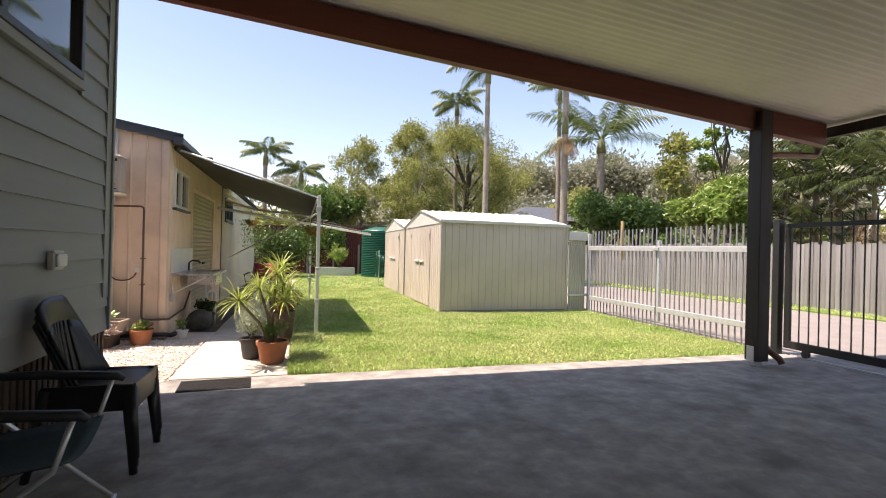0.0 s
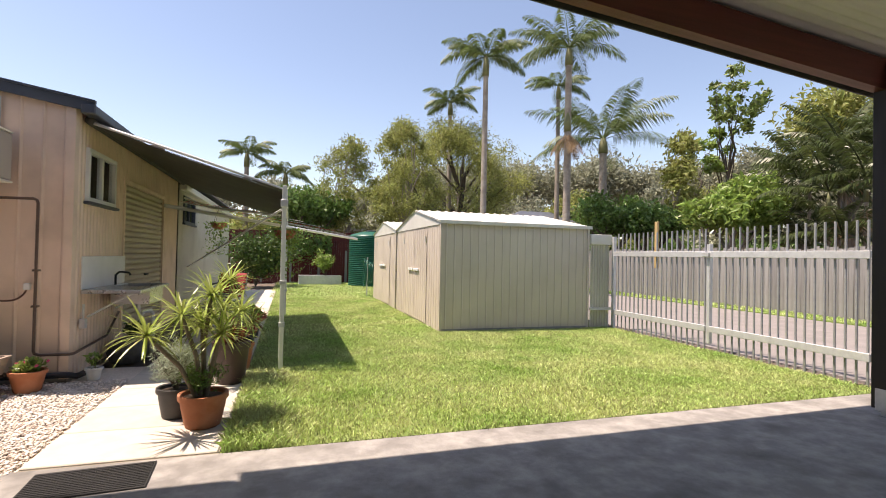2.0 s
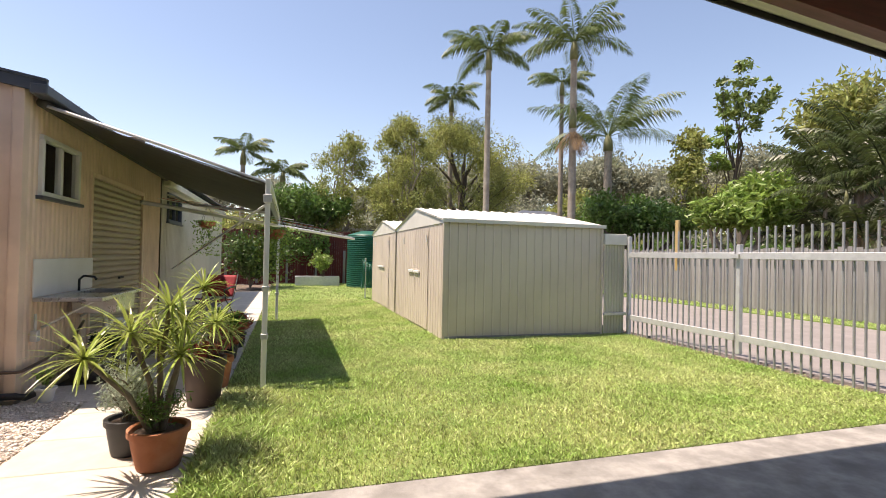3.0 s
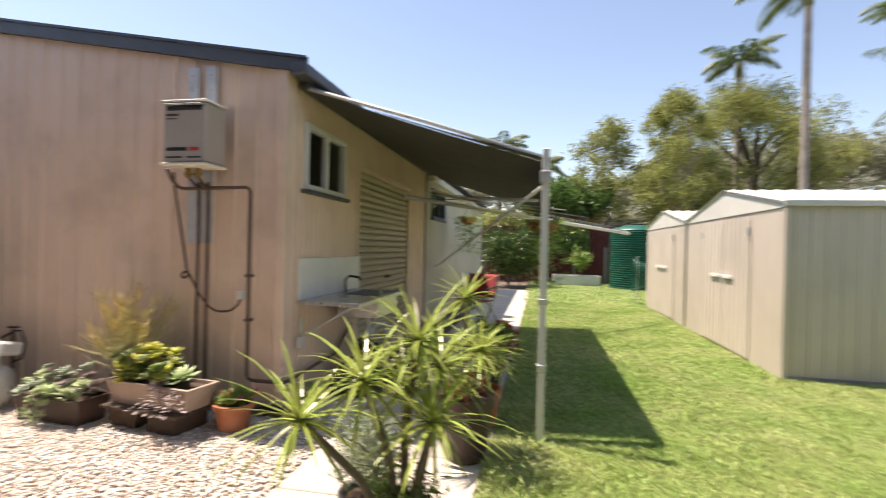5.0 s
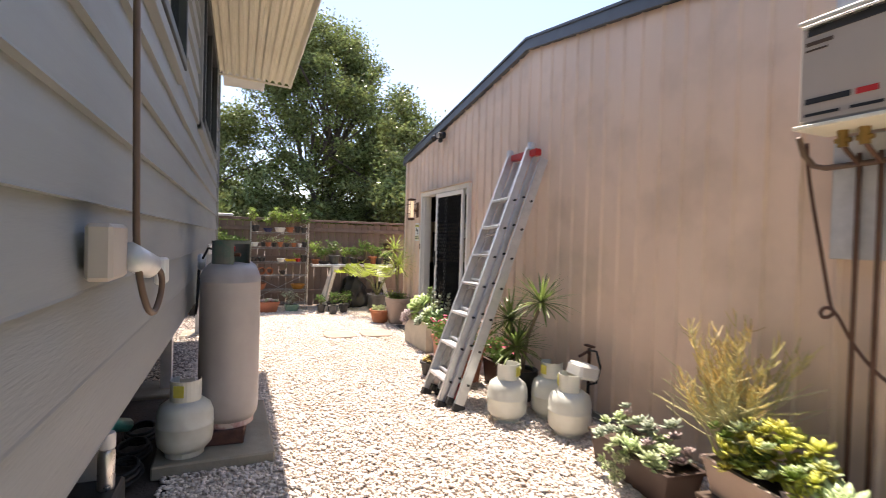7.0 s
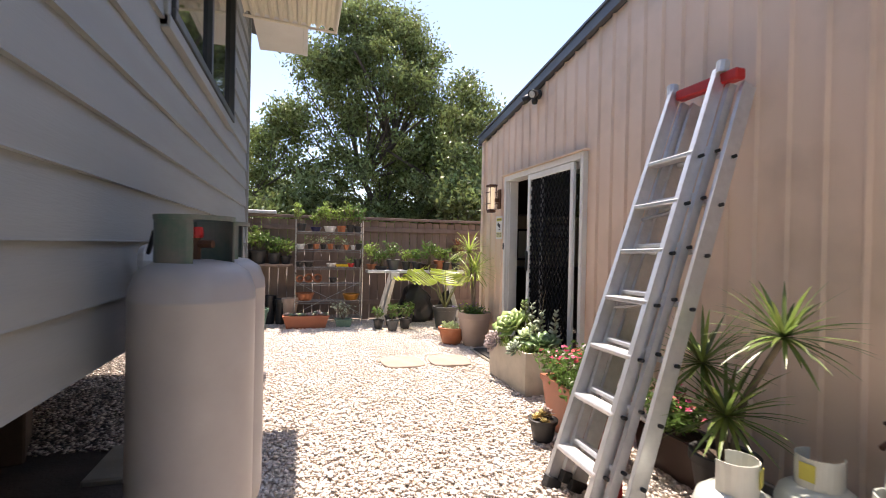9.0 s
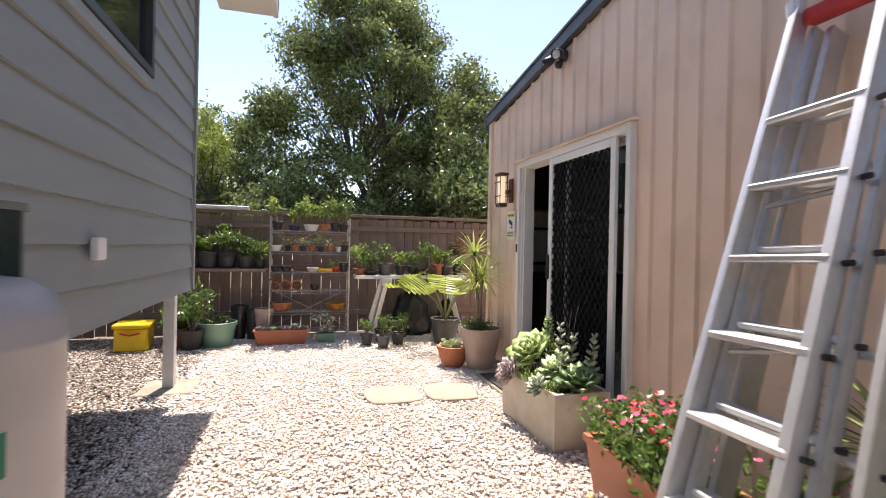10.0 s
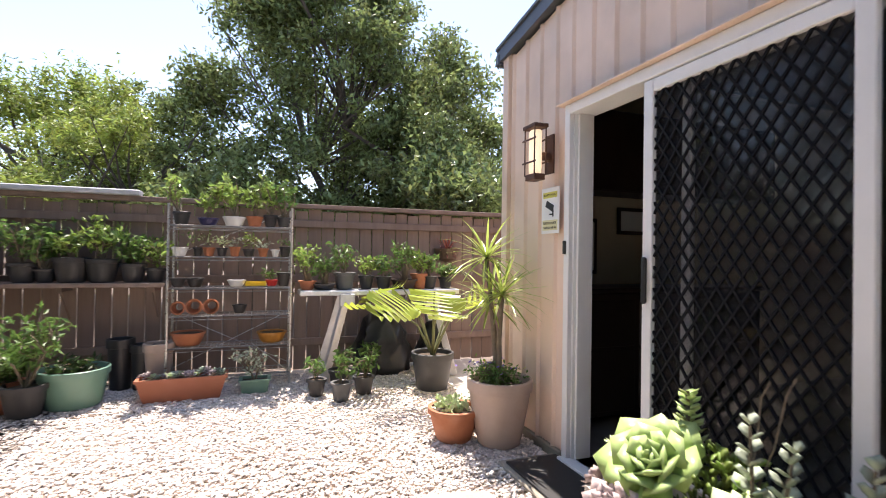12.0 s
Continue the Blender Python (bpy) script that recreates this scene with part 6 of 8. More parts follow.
dm = thing("doormat", pose(-7.3, 6.36, 0.0), "black rubber mat on a paver at the sliding door", "doormat")
part("base_paver", Mesh().box(-0.5, 0.8, -0.19, 0.19, -0.03, 0.022, 0.006), CONCRETE, dm)
part("mat", Mesh().box(-0.45, 0.4, -0.16, 0.18, 0.0222, 0.036, 0.003), RUBBER, dm)

# clutter below the house
for i, (x, y, sx, sy, sz, mt, nm, lb) in enumerate([
        (-3.2, 2.9, 0.35, 0.25, 0.3, DARK_WOOD, "crate", "dark timber crate under the house"), (-4.6, 2.6, 0.5, 0.3, 0.5, BLACK_PLASTIC, "plastic_crate", "black plastic crate under the house"),
        (-5.6, 2.4, 0.5, 0.4, 0.35, PALLET, "timber_stack", "stacked timber offcuts under the house"), (-2.9, 2.4, 0.3, 0.4, 0.5, BRICK, "brick_stack", "stack of bricks under the house")]):
    c = thing(nm, pose(x, y, -0.02, 0, 0, 10 * i), lb, nm.split("_")[-1])
    part("body", Mesh().box(-sx / 2, sx / 2, -sy / 2, sy / 2, 0, sz, 0.012), mt, c)
    part("rim", Mesh().box(-sx / 2 - 0.01, sx / 2 + 0.01, -sy / 2 - 0.01, sy / 2 + 0.01, sz + 0.001, sz + 0.03, 0.006), mt, c)
hs = thing("garden_hose", pose(-3.3, 3.25, 0.0), "teal plastic pipe lying under the house", "hose")
part("pipe", Mesh().tube([(0.3, -0.1, 0.03), (0.1, -0.05, 0.3), (-0.1, 0.0, 0.36), (-0.36, 0.04, 0.26)], 0.04, 10), material("teal_plastic", (0.02, 0.2, 0.19), 0.4), hs, smooth=True)
cv = thing("mower_cover", pose(-3.38, 3.0, 0.0) @ Matrix.Diagonal((0.85, 0.85, 0.9, 1)), "scuffed grey domed cover among clutter under the house", "cover")
part("dome", Mesh().lathe([(0.3, 0.18), (0.29, 0.3), (0.24, 0.42), (0.14, 0.5), (0.03, 0.53)], 22), material("grimy_grey_plastic", (0.13, 0.125, 0.12), 0.6, (0.06, 0.058, 0.055), 9, 0.6), cv, smooth=True)
part("base", Mesh().lathe([(0.2, -0.02), (0.26, 0.02), (0.27, 0.17)], 18), BLACK_PLASTIC, cv)
pl_ = thing("plastic_crate", pose(-2.74, 3.3, -0.02), "dark crate with a spray can on it under the house", "crate")
part("body", Mesh().box(-0.14, 0.14, -0.13, 0.13, 0, 0.32, 0.012), BLACK_PLASTIC, pl_)
spc = thing("spray_can", pose(-2.76, 3.38, 0.30), "white capped spray can under the house", "can")
part("can", Mesh().lathe([(0.03, 0.0), (0.033, 0.01), (0.033, 0.16), (0.026, 0.175)], 14), STEEL, spc, smooth=True)
part("cap", Mesh().lathe([(0.034, 0.1765), (0.034, 0.23), (0.03, 0.24)], 14), WHITE_PLASTIC, spc, soft=40)
for k in range(3):
    hc = thing("cable_coil", pose(-3.5 - 0.3 * k, 3.3, 0.02), "coil of dark cable lying under the house", "cable", "cable coils")
    for j in range(3):
        part("loop", Mesh().tube([((0.17 - 0.02 * j) * math.cos(a * 0.524), (0.1 - 0.01 * j) * math.sin(a * 0.524), 0.015 + 0.022 * j) for a in range(13)], 0.01, 6), RUBBER, hc, smooth=True)
pk = thing("timber_offcut", pose(-3.85, 3.05, 0.0), "weathered timber offcuts stacked under the house", "timber")
for k in range(4):
    part("board", Mesh().box(-0.3, 0.3, -0.07, 0.07, -0.02 + 0.12 * k, 0.09 + 0.12 * k, 0.004, pose(0, 0, 0, 0, 0, 9 * k - 12)), PALLET, pk)
rk2 = Mesh().lathe([(0.05, -0.02), (0.19, 0.02), (0.22, 0.15), (0.17, 0.27), (0.06, 0.33)], 14)
rk2.v = [(x * (1 + 0.25 * noise.noise((x * 6, y * 6, z * 6))), y * (1 + 0.3 * noise.noise((x * 5 + 4, y * 6, z * 6))), z) for x, y, z in rk2.v]
solid("boulder", rk2, material("dark_grey_rock", (0.13, 0.12, 0.105), 0.9, (0.07, 0.065, 0.058), 6, 0.6, bump=0.5, bump_scale=30), "grey rounded boulder beside the outdoor sink", "rock", at=pose(-0.66, 7.42, 0) @ Matrix.Diagonal((0.9, 0.95, 0.92, 1)), smooth=True)
# red folding chair in the shade further along the wall
RED_FAB = material("red_chair_fabric", (0.3, 0.02, 0.03), 0.75, (0.22, 0.015, 0.022), 20, 0.4, bump=0.2, bump_scale=300)
rc = thing("folding_chair", pose(-0.1, 12.0, 0.012, 0, 0, 165), "red fabric folding chair with a black frame in the shade", "chair")
part("seat", shell(lambda u, v: ((u - 0.5) * 0.56, 0.25 - 0.45 * v, 0.44 - 0.06 * math.sin(math.pi * u) - 0.05 * v), t=0.006), RED_FAB, rc, smooth=True)
part("backrest", shell(lambda u, v: ((u - 0.5) * 0.56, -0.2 - 0.18 * v - 0.05 * math.sin(math.pi * u), 0.44 + 0.42 * v), t=0.006), RED_FAB, rc, smooth=True)
for sx in (-0.3, 0.3):
    part("frame_tube", Mesh().tube([(sx, 0.3, 0.0), (sx, -0.2, 0.48), (sx, -0.4, 0.88)], 0.012, 8), BLACK_METAL, rc, smooth=True)
    part("frame_tube", Mesh().tube([(sx, -0.32, 0.0), (sx, 0.22, 0.42), (sx, 0.28, 0.6)], 0.012, 8), BLACK_METAL, rc, smooth=True)
    part("armrest", Mesh().tube([(sx, -0.28, 0.64), (sx, 0.0, 0.635), (sx, 0.32, 0.6)], [0.018, 0.022, 0.016], 8), BLACK_PLASTIC, rc, smooth=True)
# raised bed at the end of the lawn
rb = thing("raised_bed", pose(2.45, 23.0, 0), "low galvanised raised garden bed", "planter")
part("bed_wall", Mesh().box(-0.9, 0.9, -0.35, -0.32, 0, 0.38, 0.005).box(-0.9, 0.9, 0.32, 0.35, 0, 0.38, 0.005).box(-0.9, -0.87, -0.32, 0.32, 0, 0.38, 0.005).box(0.87, 0.9, -0.32, 0.32, 0, 0.38, 0.005), GALV, rb)
part("soil", Mesh().box(-0.87, 0.87, -0.32, 0.32, 0, 0.33), SOIL, rb)
hl = thing("hose_reel", pose(3.45, 16.6, 0), "green hose hanging in coils beside the far shed", "hose")
for k in range(6):
    part("coil", Mesh().tube([(0.05 * k, 0.25 * math.sin(j / 12 * 6.283) * (1 - k * 0.05), 0.75 + (0.45 - k * 0.03) * math.cos(j / 12 * 6.283)) for j in range(13)], 0.012, 5), DARK_GREEN, hl, smooth=True)
part("stand", Mesh().tube([(0.1, 0, 0), (0.1, 0, 1.25)], 0.02, 6), GALV, hl)


# ---- pots and plants ----
def pot(name, x, y, r, h, mat, label, z=0.0, taper=0.75, rim=0.012, group="", turn=0, n=24, category="pot"):
    """A round pot with a rim, hollow to its soil."""
    p = thing(name, pose(x, y, z, 0, 0, turn), label, category, group)
    rb_ = r * taper
    prof = [(rb_ * 0.9, 0.0), (rb_, 0.008)]
    for k in range(1, 5):
        prof.append((rb_ + (r - rb_) * k / 5, h * 0.8 * k / 5))
    prof += [(r * 0.985, h * 0.82), (r + rim, h * 0.83), (r + rim * 1.1, h * 0.985), (r + rim * 0.6, h), (r - 0.006, h), (r - 0.014, h * 0.98), (r - 0.018, h * 0.86)]
    part("vessel", Mesh().lathe(prof, n, cap=False).lathe([(rb_ * 0.9, 0.001), (0.005, 0.001)], n, cap=False), mat, p, soft=35)
    s = Mesh().lathe([(r - 0.012, h * 0.87), (r * 0.6, h * 0.89), (0.01, h * 0.9)], 14, cap=False)
    part("soil", s, SOIL, p)
    return p


def trough(name, x, y, lx, ly, h, mat, label, z=0.0, turn=0, flare=0.88, lip=0.012, t=0.015):
    p = thing(name, pose(x, y, z, 0, 0, turn), label, "planter")
    v = []
    ax, ay = lx / 2, ly / 2
    rings = [(flare, 0.0, 0), (1.0, h * 0.9, 0), (1.0, h * 0.9, lip), (1.0, h, lip), (1.0, h, -t), (0.98, h * 0.84, -t)]
    for k, z_, o in rings:
        v += [(-ax * k - o, -ay * k - o, z_), (ax * k + o, -ay * k - o, z_), (ax * k + o, ay * k + o, z_), (-ax * k - o, ay * k + o, z_)]
    f = [(3, 2, 1, 0)] + [(4 * i + j, 4 * i + (j + 1) % 4, 4 * i + 4 + (j + 1) % 4, 4 * i + 4 + j) for i in range(5) for j in range(4)]
    part("box", Mesh().add(v, f), mat, p)
    part("soil", Mesh().box(-ax + t + 0.004, ax - t - 0.004, -ay + t + 0.004, ay - t - 0.004, h * 0.6, h * 0.85), SOIL, p)
    return p


def rosette(m, c, n, length, width, droop, up=1.1, seg=4, axis=None):
    """Strap leaves bursting from one point."""
    for k in range(n):
        a = 2.39996 * k + rng.uniform(-0.2, 0.2)
        e = up * (1 - 1.45 * (k + 0.5) / n) + rng.uniform(-0.12, 0.12)
        d = Vector((math.cos(a) * math.cos(e), math.sin(a) * math.cos(e), math.sin(e)))
        if axis:
            d = (d + Vector(axis) * 0.5).normalized()
        m.blade(c, d, length * rng.uniform(0.75, 1.1), width, droop * rng.uniform(0.6, 1.3), seg)


def dracaena(parent, heads, z0, leaf_mat, n=44, length=0.36, width=0.013, droop=0.75):
    for (x, y, z) in heads:
        st = Mesh()
        mid = Vector((x * 0.45 + rng.uniform(-0.03, 0.03), y * 0.45, z0 + (z - z0) * 0.5))
        st.tube([(x * 0.1, y * 0.1, z0 - 0.02), mid, (x, y, z)], [0.02, 0.017, 0.014], 7, False)
        part("stem", st, STEM, parent, smooth=True)
        m = Mesh()
        rosette(m, Vector((x, y, z)), n, length, width, droop)
        part("leaf_head", m, leaf_mat, parent, fix=False)


def leafy(parent, z0, h, r, n, leaf, mat, stems=3, aspect=0.45, name="foliage", squash=0.8, stem_mat=None, offset=(0, 0), flowers=None, hang=0.0, bare=0.35):
    """A small shrub: thin branching stems with leaves round their tips."""
    m, tips = Mesh(), []
    for k in range(stems):
        a = rng.uniform(0, 6.283)
        p = [Vector((offset[0], offset[1], z0 - 0.02))]
        d = Vector((math.cos(a) * 0.35, math.sin(a) * 0.35, 1)).normalized()
        for i in range(5):
            d = (d + Vector((rng.gauss(0, 0.2), rng.gauss(0, 0.2), 0.1))).normalized()
            q = p[-1] + d * (h * 0.8 / 5)
            q.x = offset[0] + max(-r, min(r, q.x - offset[0]))
            q.y = offset[1] + max(-r, min(r, q.y - offset[1]))
            p.append(q)
        m.tube(p, [0.012 * (1 - 0.14 * i) * min(1, h * 2) for i in range(6)], 5, False)
        tips += [q for q in p[2:]]
        for i in range(3):
            b = rng.uniform(0, 6.283)
            s = p[rng.randrange(2, 5)]
            e = s + Vector((math.cos(b) * r * 0.7, math.sin(b) * r * 0.7, rng.uniform(0.05, 0.3) * h))
            m.tube([s, (s + e) / 2 + Vector((0, 0, 0.02)), e], [0.006, 0.004, 0.002], 4, False)
            tips.append(e)
            tips.append((s + e) / 2)
    tagged(part("woody_stem", m, stem_mat or STEM, parent, fix=False), kind="stuff")
    tp = np.array([tuple(q) for q in tips])
    idx = nrng.integers(0, len(tp), n)
    off = nrng.normal(size=(n, 3))
    off /= np.linalg.norm(off, axis=1)[:, None]
    off *= (nrng.uniform(0.1, 1, n) ** 0.5)[:, None] * r * 0.42
    off[:, 2] *= squash
    c = tp[idx] + off
    c[:, 2] = np.maximum(c[:, 2], z0 + h * bare * nrng.uniform(0, 1, n))
    part(name, leaf_cloud(c, leaf * nrng.uniform(0.65, 1.25, n), aspect, 0.35, hang, off * 6), mat, parent, fix=False)
    if flowers:
        fm, fn, fs = flowers
        top = tp[tp[:, 2] > np.quantile(tp[:, 2], 0.45)]
        for mat_f, cnt in zip(fm, fn):
            mm = Mesh()
            for k in range(cnt):
                q = Vector(top[nrng.integers(0, len(top))]) + Vector((rng.gauss(0, r * 0.3), rng.gauss(0, r * 0.3), rng.uniform(0.0, r * 0.4)))
                t = Vector((rng.gauss(0, 0.5), rng.gauss(-0.3, 0.5), 1)).normalized()
                u = t.orthogonal().normalized()
                w = t.cross(u)
                for j in range(5):
                    a = j * 1.2566
                    d = u * math.cos(a) + w * math.sin(a)
                    e = u * math.cos(a + 0.6) + w * math.sin(a + 0.6)
                    g = u * math.cos(a - 0.6) + w * math.sin(a - 0.6)
                    mm.add([tuple(q), tuple(q + g * fs * 0.75), tuple(q + d * fs + t * fs * 0.15), tuple(q + e * fs * 0.75)], [(0, 1, 2, 3)])
            part("blossom", mm, mat_f, parent, fix=False)


def fleshy(m, c, d, L, w, up):
    """One thick succulent leaf."""
    c, d = Vector(c), Vector(d).normalized()
    s = d.cross(Vector(up))
    s = s.normalized() if s.length > 1e-4 else d.orthogonal().normalized()
    u = s.cross(d)
    vs = [c]
    for t, k in ((0.35, 0.75), (0.72, 1.0)):
        p = c + d * L * t + u * L * 0.1 * t
        vs += [p - s * w * k, p + u * w * 0.12 - u * w * 0.3, p + s * w * k, p + u * w * 0.22]
    vs.append(c + d * L + u * L * 0.16)
    f = []
    for j in range(4):
        f += [(0, 1 + j, 1 + (j + 1) % 4), (1 + j, 5 + j, 5 + (j + 1) % 4, 1 + (j + 1) % 4), (5 + j, 9, 5 + (j + 1) % 4)]
    m.add([tuple(q) for q in vs], f)


def succulent(parent, c, R, n, mat, width=0.42, tilt=(0, 0, 1), name="succulent_rosette"):
    m = Mesh()
    T = Vector(tilt).to_track_quat('Z', 'Y').to_matrix()
    for k in range(n):
        t = (k + 1) / n
        a = 2.39996 * k
        e = radians(78 - 68 * t)
        d = T @ Vector((math.cos(a) * math.cos(e), math.sin(a) * math.cos(e), math.sin(e)))
        L = R * (0.45 + 0.55 * t)
        fleshy(m, Vector(c), d, L, L * width * 0.5, T @ Vector((0, 0, 1)))
    part(name, m, mat, parent, smooth=True)


def stalk_succulent(parent, x, y, z0, h, mat, n=30, L=0.07):
    m = Mesh()
    part("stem", Mesh().tube([(x, y, z0), (x + rng.uniform(-.03, .03), y, z0 + h)], 0.008, 5, False), STEM, parent)
    for k in range(n):
        t = k / n
        a = 2.39996 * k
        e = 0.5
        d = Vector((math.cos(a) * math.cos(e), math.sin(a) * math.cos(e), math.sin(e)))
        fleshy(m, (x, y, z0 + h * (0.2 + 0.8 * t)), d, L * (1.15 - 0.6 * t), L * 0.28, (0, 0, 1))
    tagged(part("succulent_stalk", m, mat, parent, smooth=True, fix=False), kind="stuff")


# big dracaena pot at the slab edge
p = pot("terracotta_pot", 0.54, 4.87, 0.165, 0.25, TERRA, "glazed terracotta pot with a many-headed dracaena", 0.012)
dracaena(p, [(-0.15, -0.08, 0.84), (-0.34, -0.22, 0.72), (0.03, 0.05, 0.98), (0.12, -0.06, 0.7), (-0.05, 0.16, 0.75), (0.1, 0.16, 0.86)], 0.22, L_DRAC, 46, 0.34, 0.012, 0.8)
leafy(p, 0.22, 0.3, 0.14, 900, 0.05, L_SHRUB, 5, 0.18, squash=1)
p = pot("nursery_pot", 0.3, 5.14, 0.13, 0.24, NURSERY, "black plastic pot with a grey-green bushy shrub", 0.012, group="path pots")
leafy(p, 0.22, 0.42, 0.17, 2600, 0.045, L_SILVER, 9, 0.16, squash=1.0, bare=0.1)
p = pot("tall_pot", 0.6, 6.15, 0.17, 0.42, DARK_TROUGH, "tall brown pot with a dracaena beside the lawn", 0.012)
dracaena(p, [(-0.04, 0.12, 1.02), (0.1, -0.2, 0.74), (-0.15, -0.15, 0.66)], 0.38, L_DRAC, 46, 0.32, 0.013, 0.8)
leafy(p, 0.38, 0.2, 0.14, 300, 0.09, L_RED, 4, 0.3)
p = pot("nursery_pot", 0.62, 6.75, 0.15, 0.3, TERRA, "terracotta pot with a spiky dracaena by the lawn", 0.012)
dracaena(p, [(0.0, 0.0, 0.62), (0.12, 0.1, 0.5)], 0.26, L_DRAC, 40, 0.3, 0.013, 0.8)
for i, (x, y, s) in enumerate([(0.6, 7.4, 0.9), (0.58, 8.1, 1.0), (0.62, 8.9, 0.8)]):
    p = pot("nursery_pot", x, y, 0.13 * s, 0.26 * s, NURSERY, "black plastic pot with mixed leaves beside the path", 0.012, group="path pots")
    leafy(p, 0.24 * s, 0.4 * s, 0.18, 500, 0.1, L_SHRUB if i % 2 else L_RED, 5)
p = pot("white_pot", -0.73, 6.59, 0.07, 0.13, WHITE_PLASTIC, "small white pot with a leafy cutting by the wall")
leafy(p, 0.12, 0.2, 0.06, 40, 0.08, L_BRIGHT, 2)
p = pot("nursery_pot", -0.6, 7.65, 0.12, 0.22, NURSERY, "black pot with a dark shrub under the sink", 0.0)
leafy(p, 0.2, 0.28, 0.13, 500, 0.06, L_DARK, 5)
# hanging baskets
for i, (x, y, z) in enumerate([(-0.42, 13.0, 1.86), (1.07, 8.8, 1.56)]):
    p = thing("hanging_basket", pose(x, y, z), "hanging basket with trailing green plants", "hanging basket", "hanging baskets")
    part("bowl", Mesh().lathe([(0.05, -0.02), (0.14, 0.02), (0.18, 0.12), (0.17, 0.12)], 18, cap=False), TERRA_PLASTIC, p)
    part("chain", Mesh().tube([(0.17, 0, 0.12), (0, 0, 0.5)], 0.004, 4).tube([(-0.09, 0.15, 0.12), (0, 0, 0.5)], 0.004, 4).tube([(-0.09, -0.15, 0.12), (0, 0, 0.5)], 0.004, 4), BLACK_METAL, p)
    if x < 0:
        part("wall_bracket", Mesh().tube([(-0.54, 0, 0.5), (0, 0, 0.5)], 0.008, 6), BLACK_METAL, p)
    c = np.stack([nrng.normal(0, 0.13, 700), nrng.normal(0, 0.13, 700), 0.14 - nrng.uniform(0, 1, 700) ** 2 * 0.75], 1)
    part("trailing_foliage", leaf_cloud(c, nrng.uniform(0.03, 0.07, 700), 0.6, 0.0, 0.4), L_BRIGHT, p, fix=False)

# red-brown pot, grey trough on blocks and brown trough along the garage wall
p = pot("terracotta_pot", -1.14, 6.24, 0.135, 0.2, TERRA, "terracotta pot with a small flowering plant", group="wall pots")
leafy(p, 0.17, 0.16, 0.13, 420, 0.05, L_BRIGHT, 6, 0.55, flowers=((PETAL_PINK,), (7,), 0.02))
pal = thing("pallet_base", pose(-1.7, 6.18, 0, 0, 0, -8), "dark weathered pallet and blocks under a planter", "pallet")
for x in (-0.22, 0.16):
    part("block", Mesh().box(x - 0.13, x + 0.13, -0.14, 0.16, 0.0, 0.14, 0.008), PALLET, pal)
for k in range(4):
    part("board", Mesh().box(-0.36, 0.36, -0.2 + k * 0.105, -0.11 + k * 0.105, 0.141, 0.165, 0.004), PALLET, pal)
p = trough("planter_box", -1.69, 6.17, 0.78, 0.27, 0.17, STONE_POT, "stone-coloured trough full of yellow and pink succulents", 0.167, -8)
for k in range(74):
    fm = rng.choice((L_SUCC_YELLOW, L_SUCC_YELLOW, L_SUCC, L_BRIGHT))
    x = rng.uniform(-0.34, 0.14)
    succulent(p, (x, rng.uniform(-0.16, 0.13), 0.15 + rng.uniform(0, 0.27) * (1 - abs(x + 0.12) * 1.6)), rng.uniform(0.055, 0.09), 14, fm, 0.55, (rng.uniform(-.6, .6), rng.uniform(-.7, .2), 1))
succulent(p, (0.22, -0.02, 0.2), 0.14, 30, L_SUCC, 0.4, (0.1, -0.4, 1))
succulent(p, (0.12, -0.12, 0.18), 0.09, 22, L_SUCC_PINK, 0.4, (0.1, -0.8, 0.8))
m = Mesh()
for k in range(14):
    a = rng.uniform(-2.6, -0.4)
    q = Vector((0.22 + rng.uniform(-0.12, 0.12), -0.12, 0.16))
    d = Vector((math.cos(a) * 0.6, math.sin(a) * 0.3 - 0.15, -0.3)).normalized()
    for j in range(7):
        fleshy(m, q + d * 0.035 * j, (d + Vector((rng.uniform(-1, 1), rng.uniform(-1, 0.2), rng.uniform(-.2, .8)))).normalized(), 0.045, 0.012, (0, 0, 1))
part("trailing_succulent", m, L_SUCC_PINK, p, smooth=True, fix=False)
# pencil succulent: forked stems with orange twig tips
m, tipm = Mesh(), Mesh()
for k in range(64):
    a, e = rng.uniform(0, 6.283), rng.uniform(1.0, 1.52)
    d = Vector((math.cos(a) * math.cos(e), math.sin(a) * math.cos(e), math.sin(e)))
    q = Vector((-0.4 + rng.gauss(0, 0.04), 0.05 + rng.gauss(0, 0.03), 0.14))
    L = rng.uniform(0.36, 0.72)
    m.tube([q, q + d * L * 0.5, q + d * L + Vector((0, 0, 0.03))], [0.004, 0.003, 0.0016], 4, False)
    for j in range(15):
        f = rng.uniform(0.35, 1.0)
        s = q + d * L * f
        g = (d + Vector((rng.gauss(0, 0.6), rng.gauss(0, 0.6), rng.gauss(0.1, 0.35)))).normalized()
        (tipm if f > 0.55 else m).tube([s, s + g * 0.035, s + g * rng.uniform(0.05, 0.09) + Vector((0, 0, 0.012))], [0.0032, 0.0032, 0.002], 4, False)
for k in range(56):
    a = rng.uniform(0, 6.283)
    q = Vector((-0.4, 0.04, 0.2 + rng.uniform(0, 0.26)))
    d = Vector((math.cos(a), math.sin(a) * 0.6, rng.uniform(-0.1, 0.3))).normalized()
    m.tube([q, q + d * 0.12, q + d * 0.22 + Vector((0, 0, 0.03)), q + d * rng.uniform(0.28, 0.44) + Vector((0, 0, 0.1))], [0.0045, 0.003, 0.003, 0.0016], 4, False)
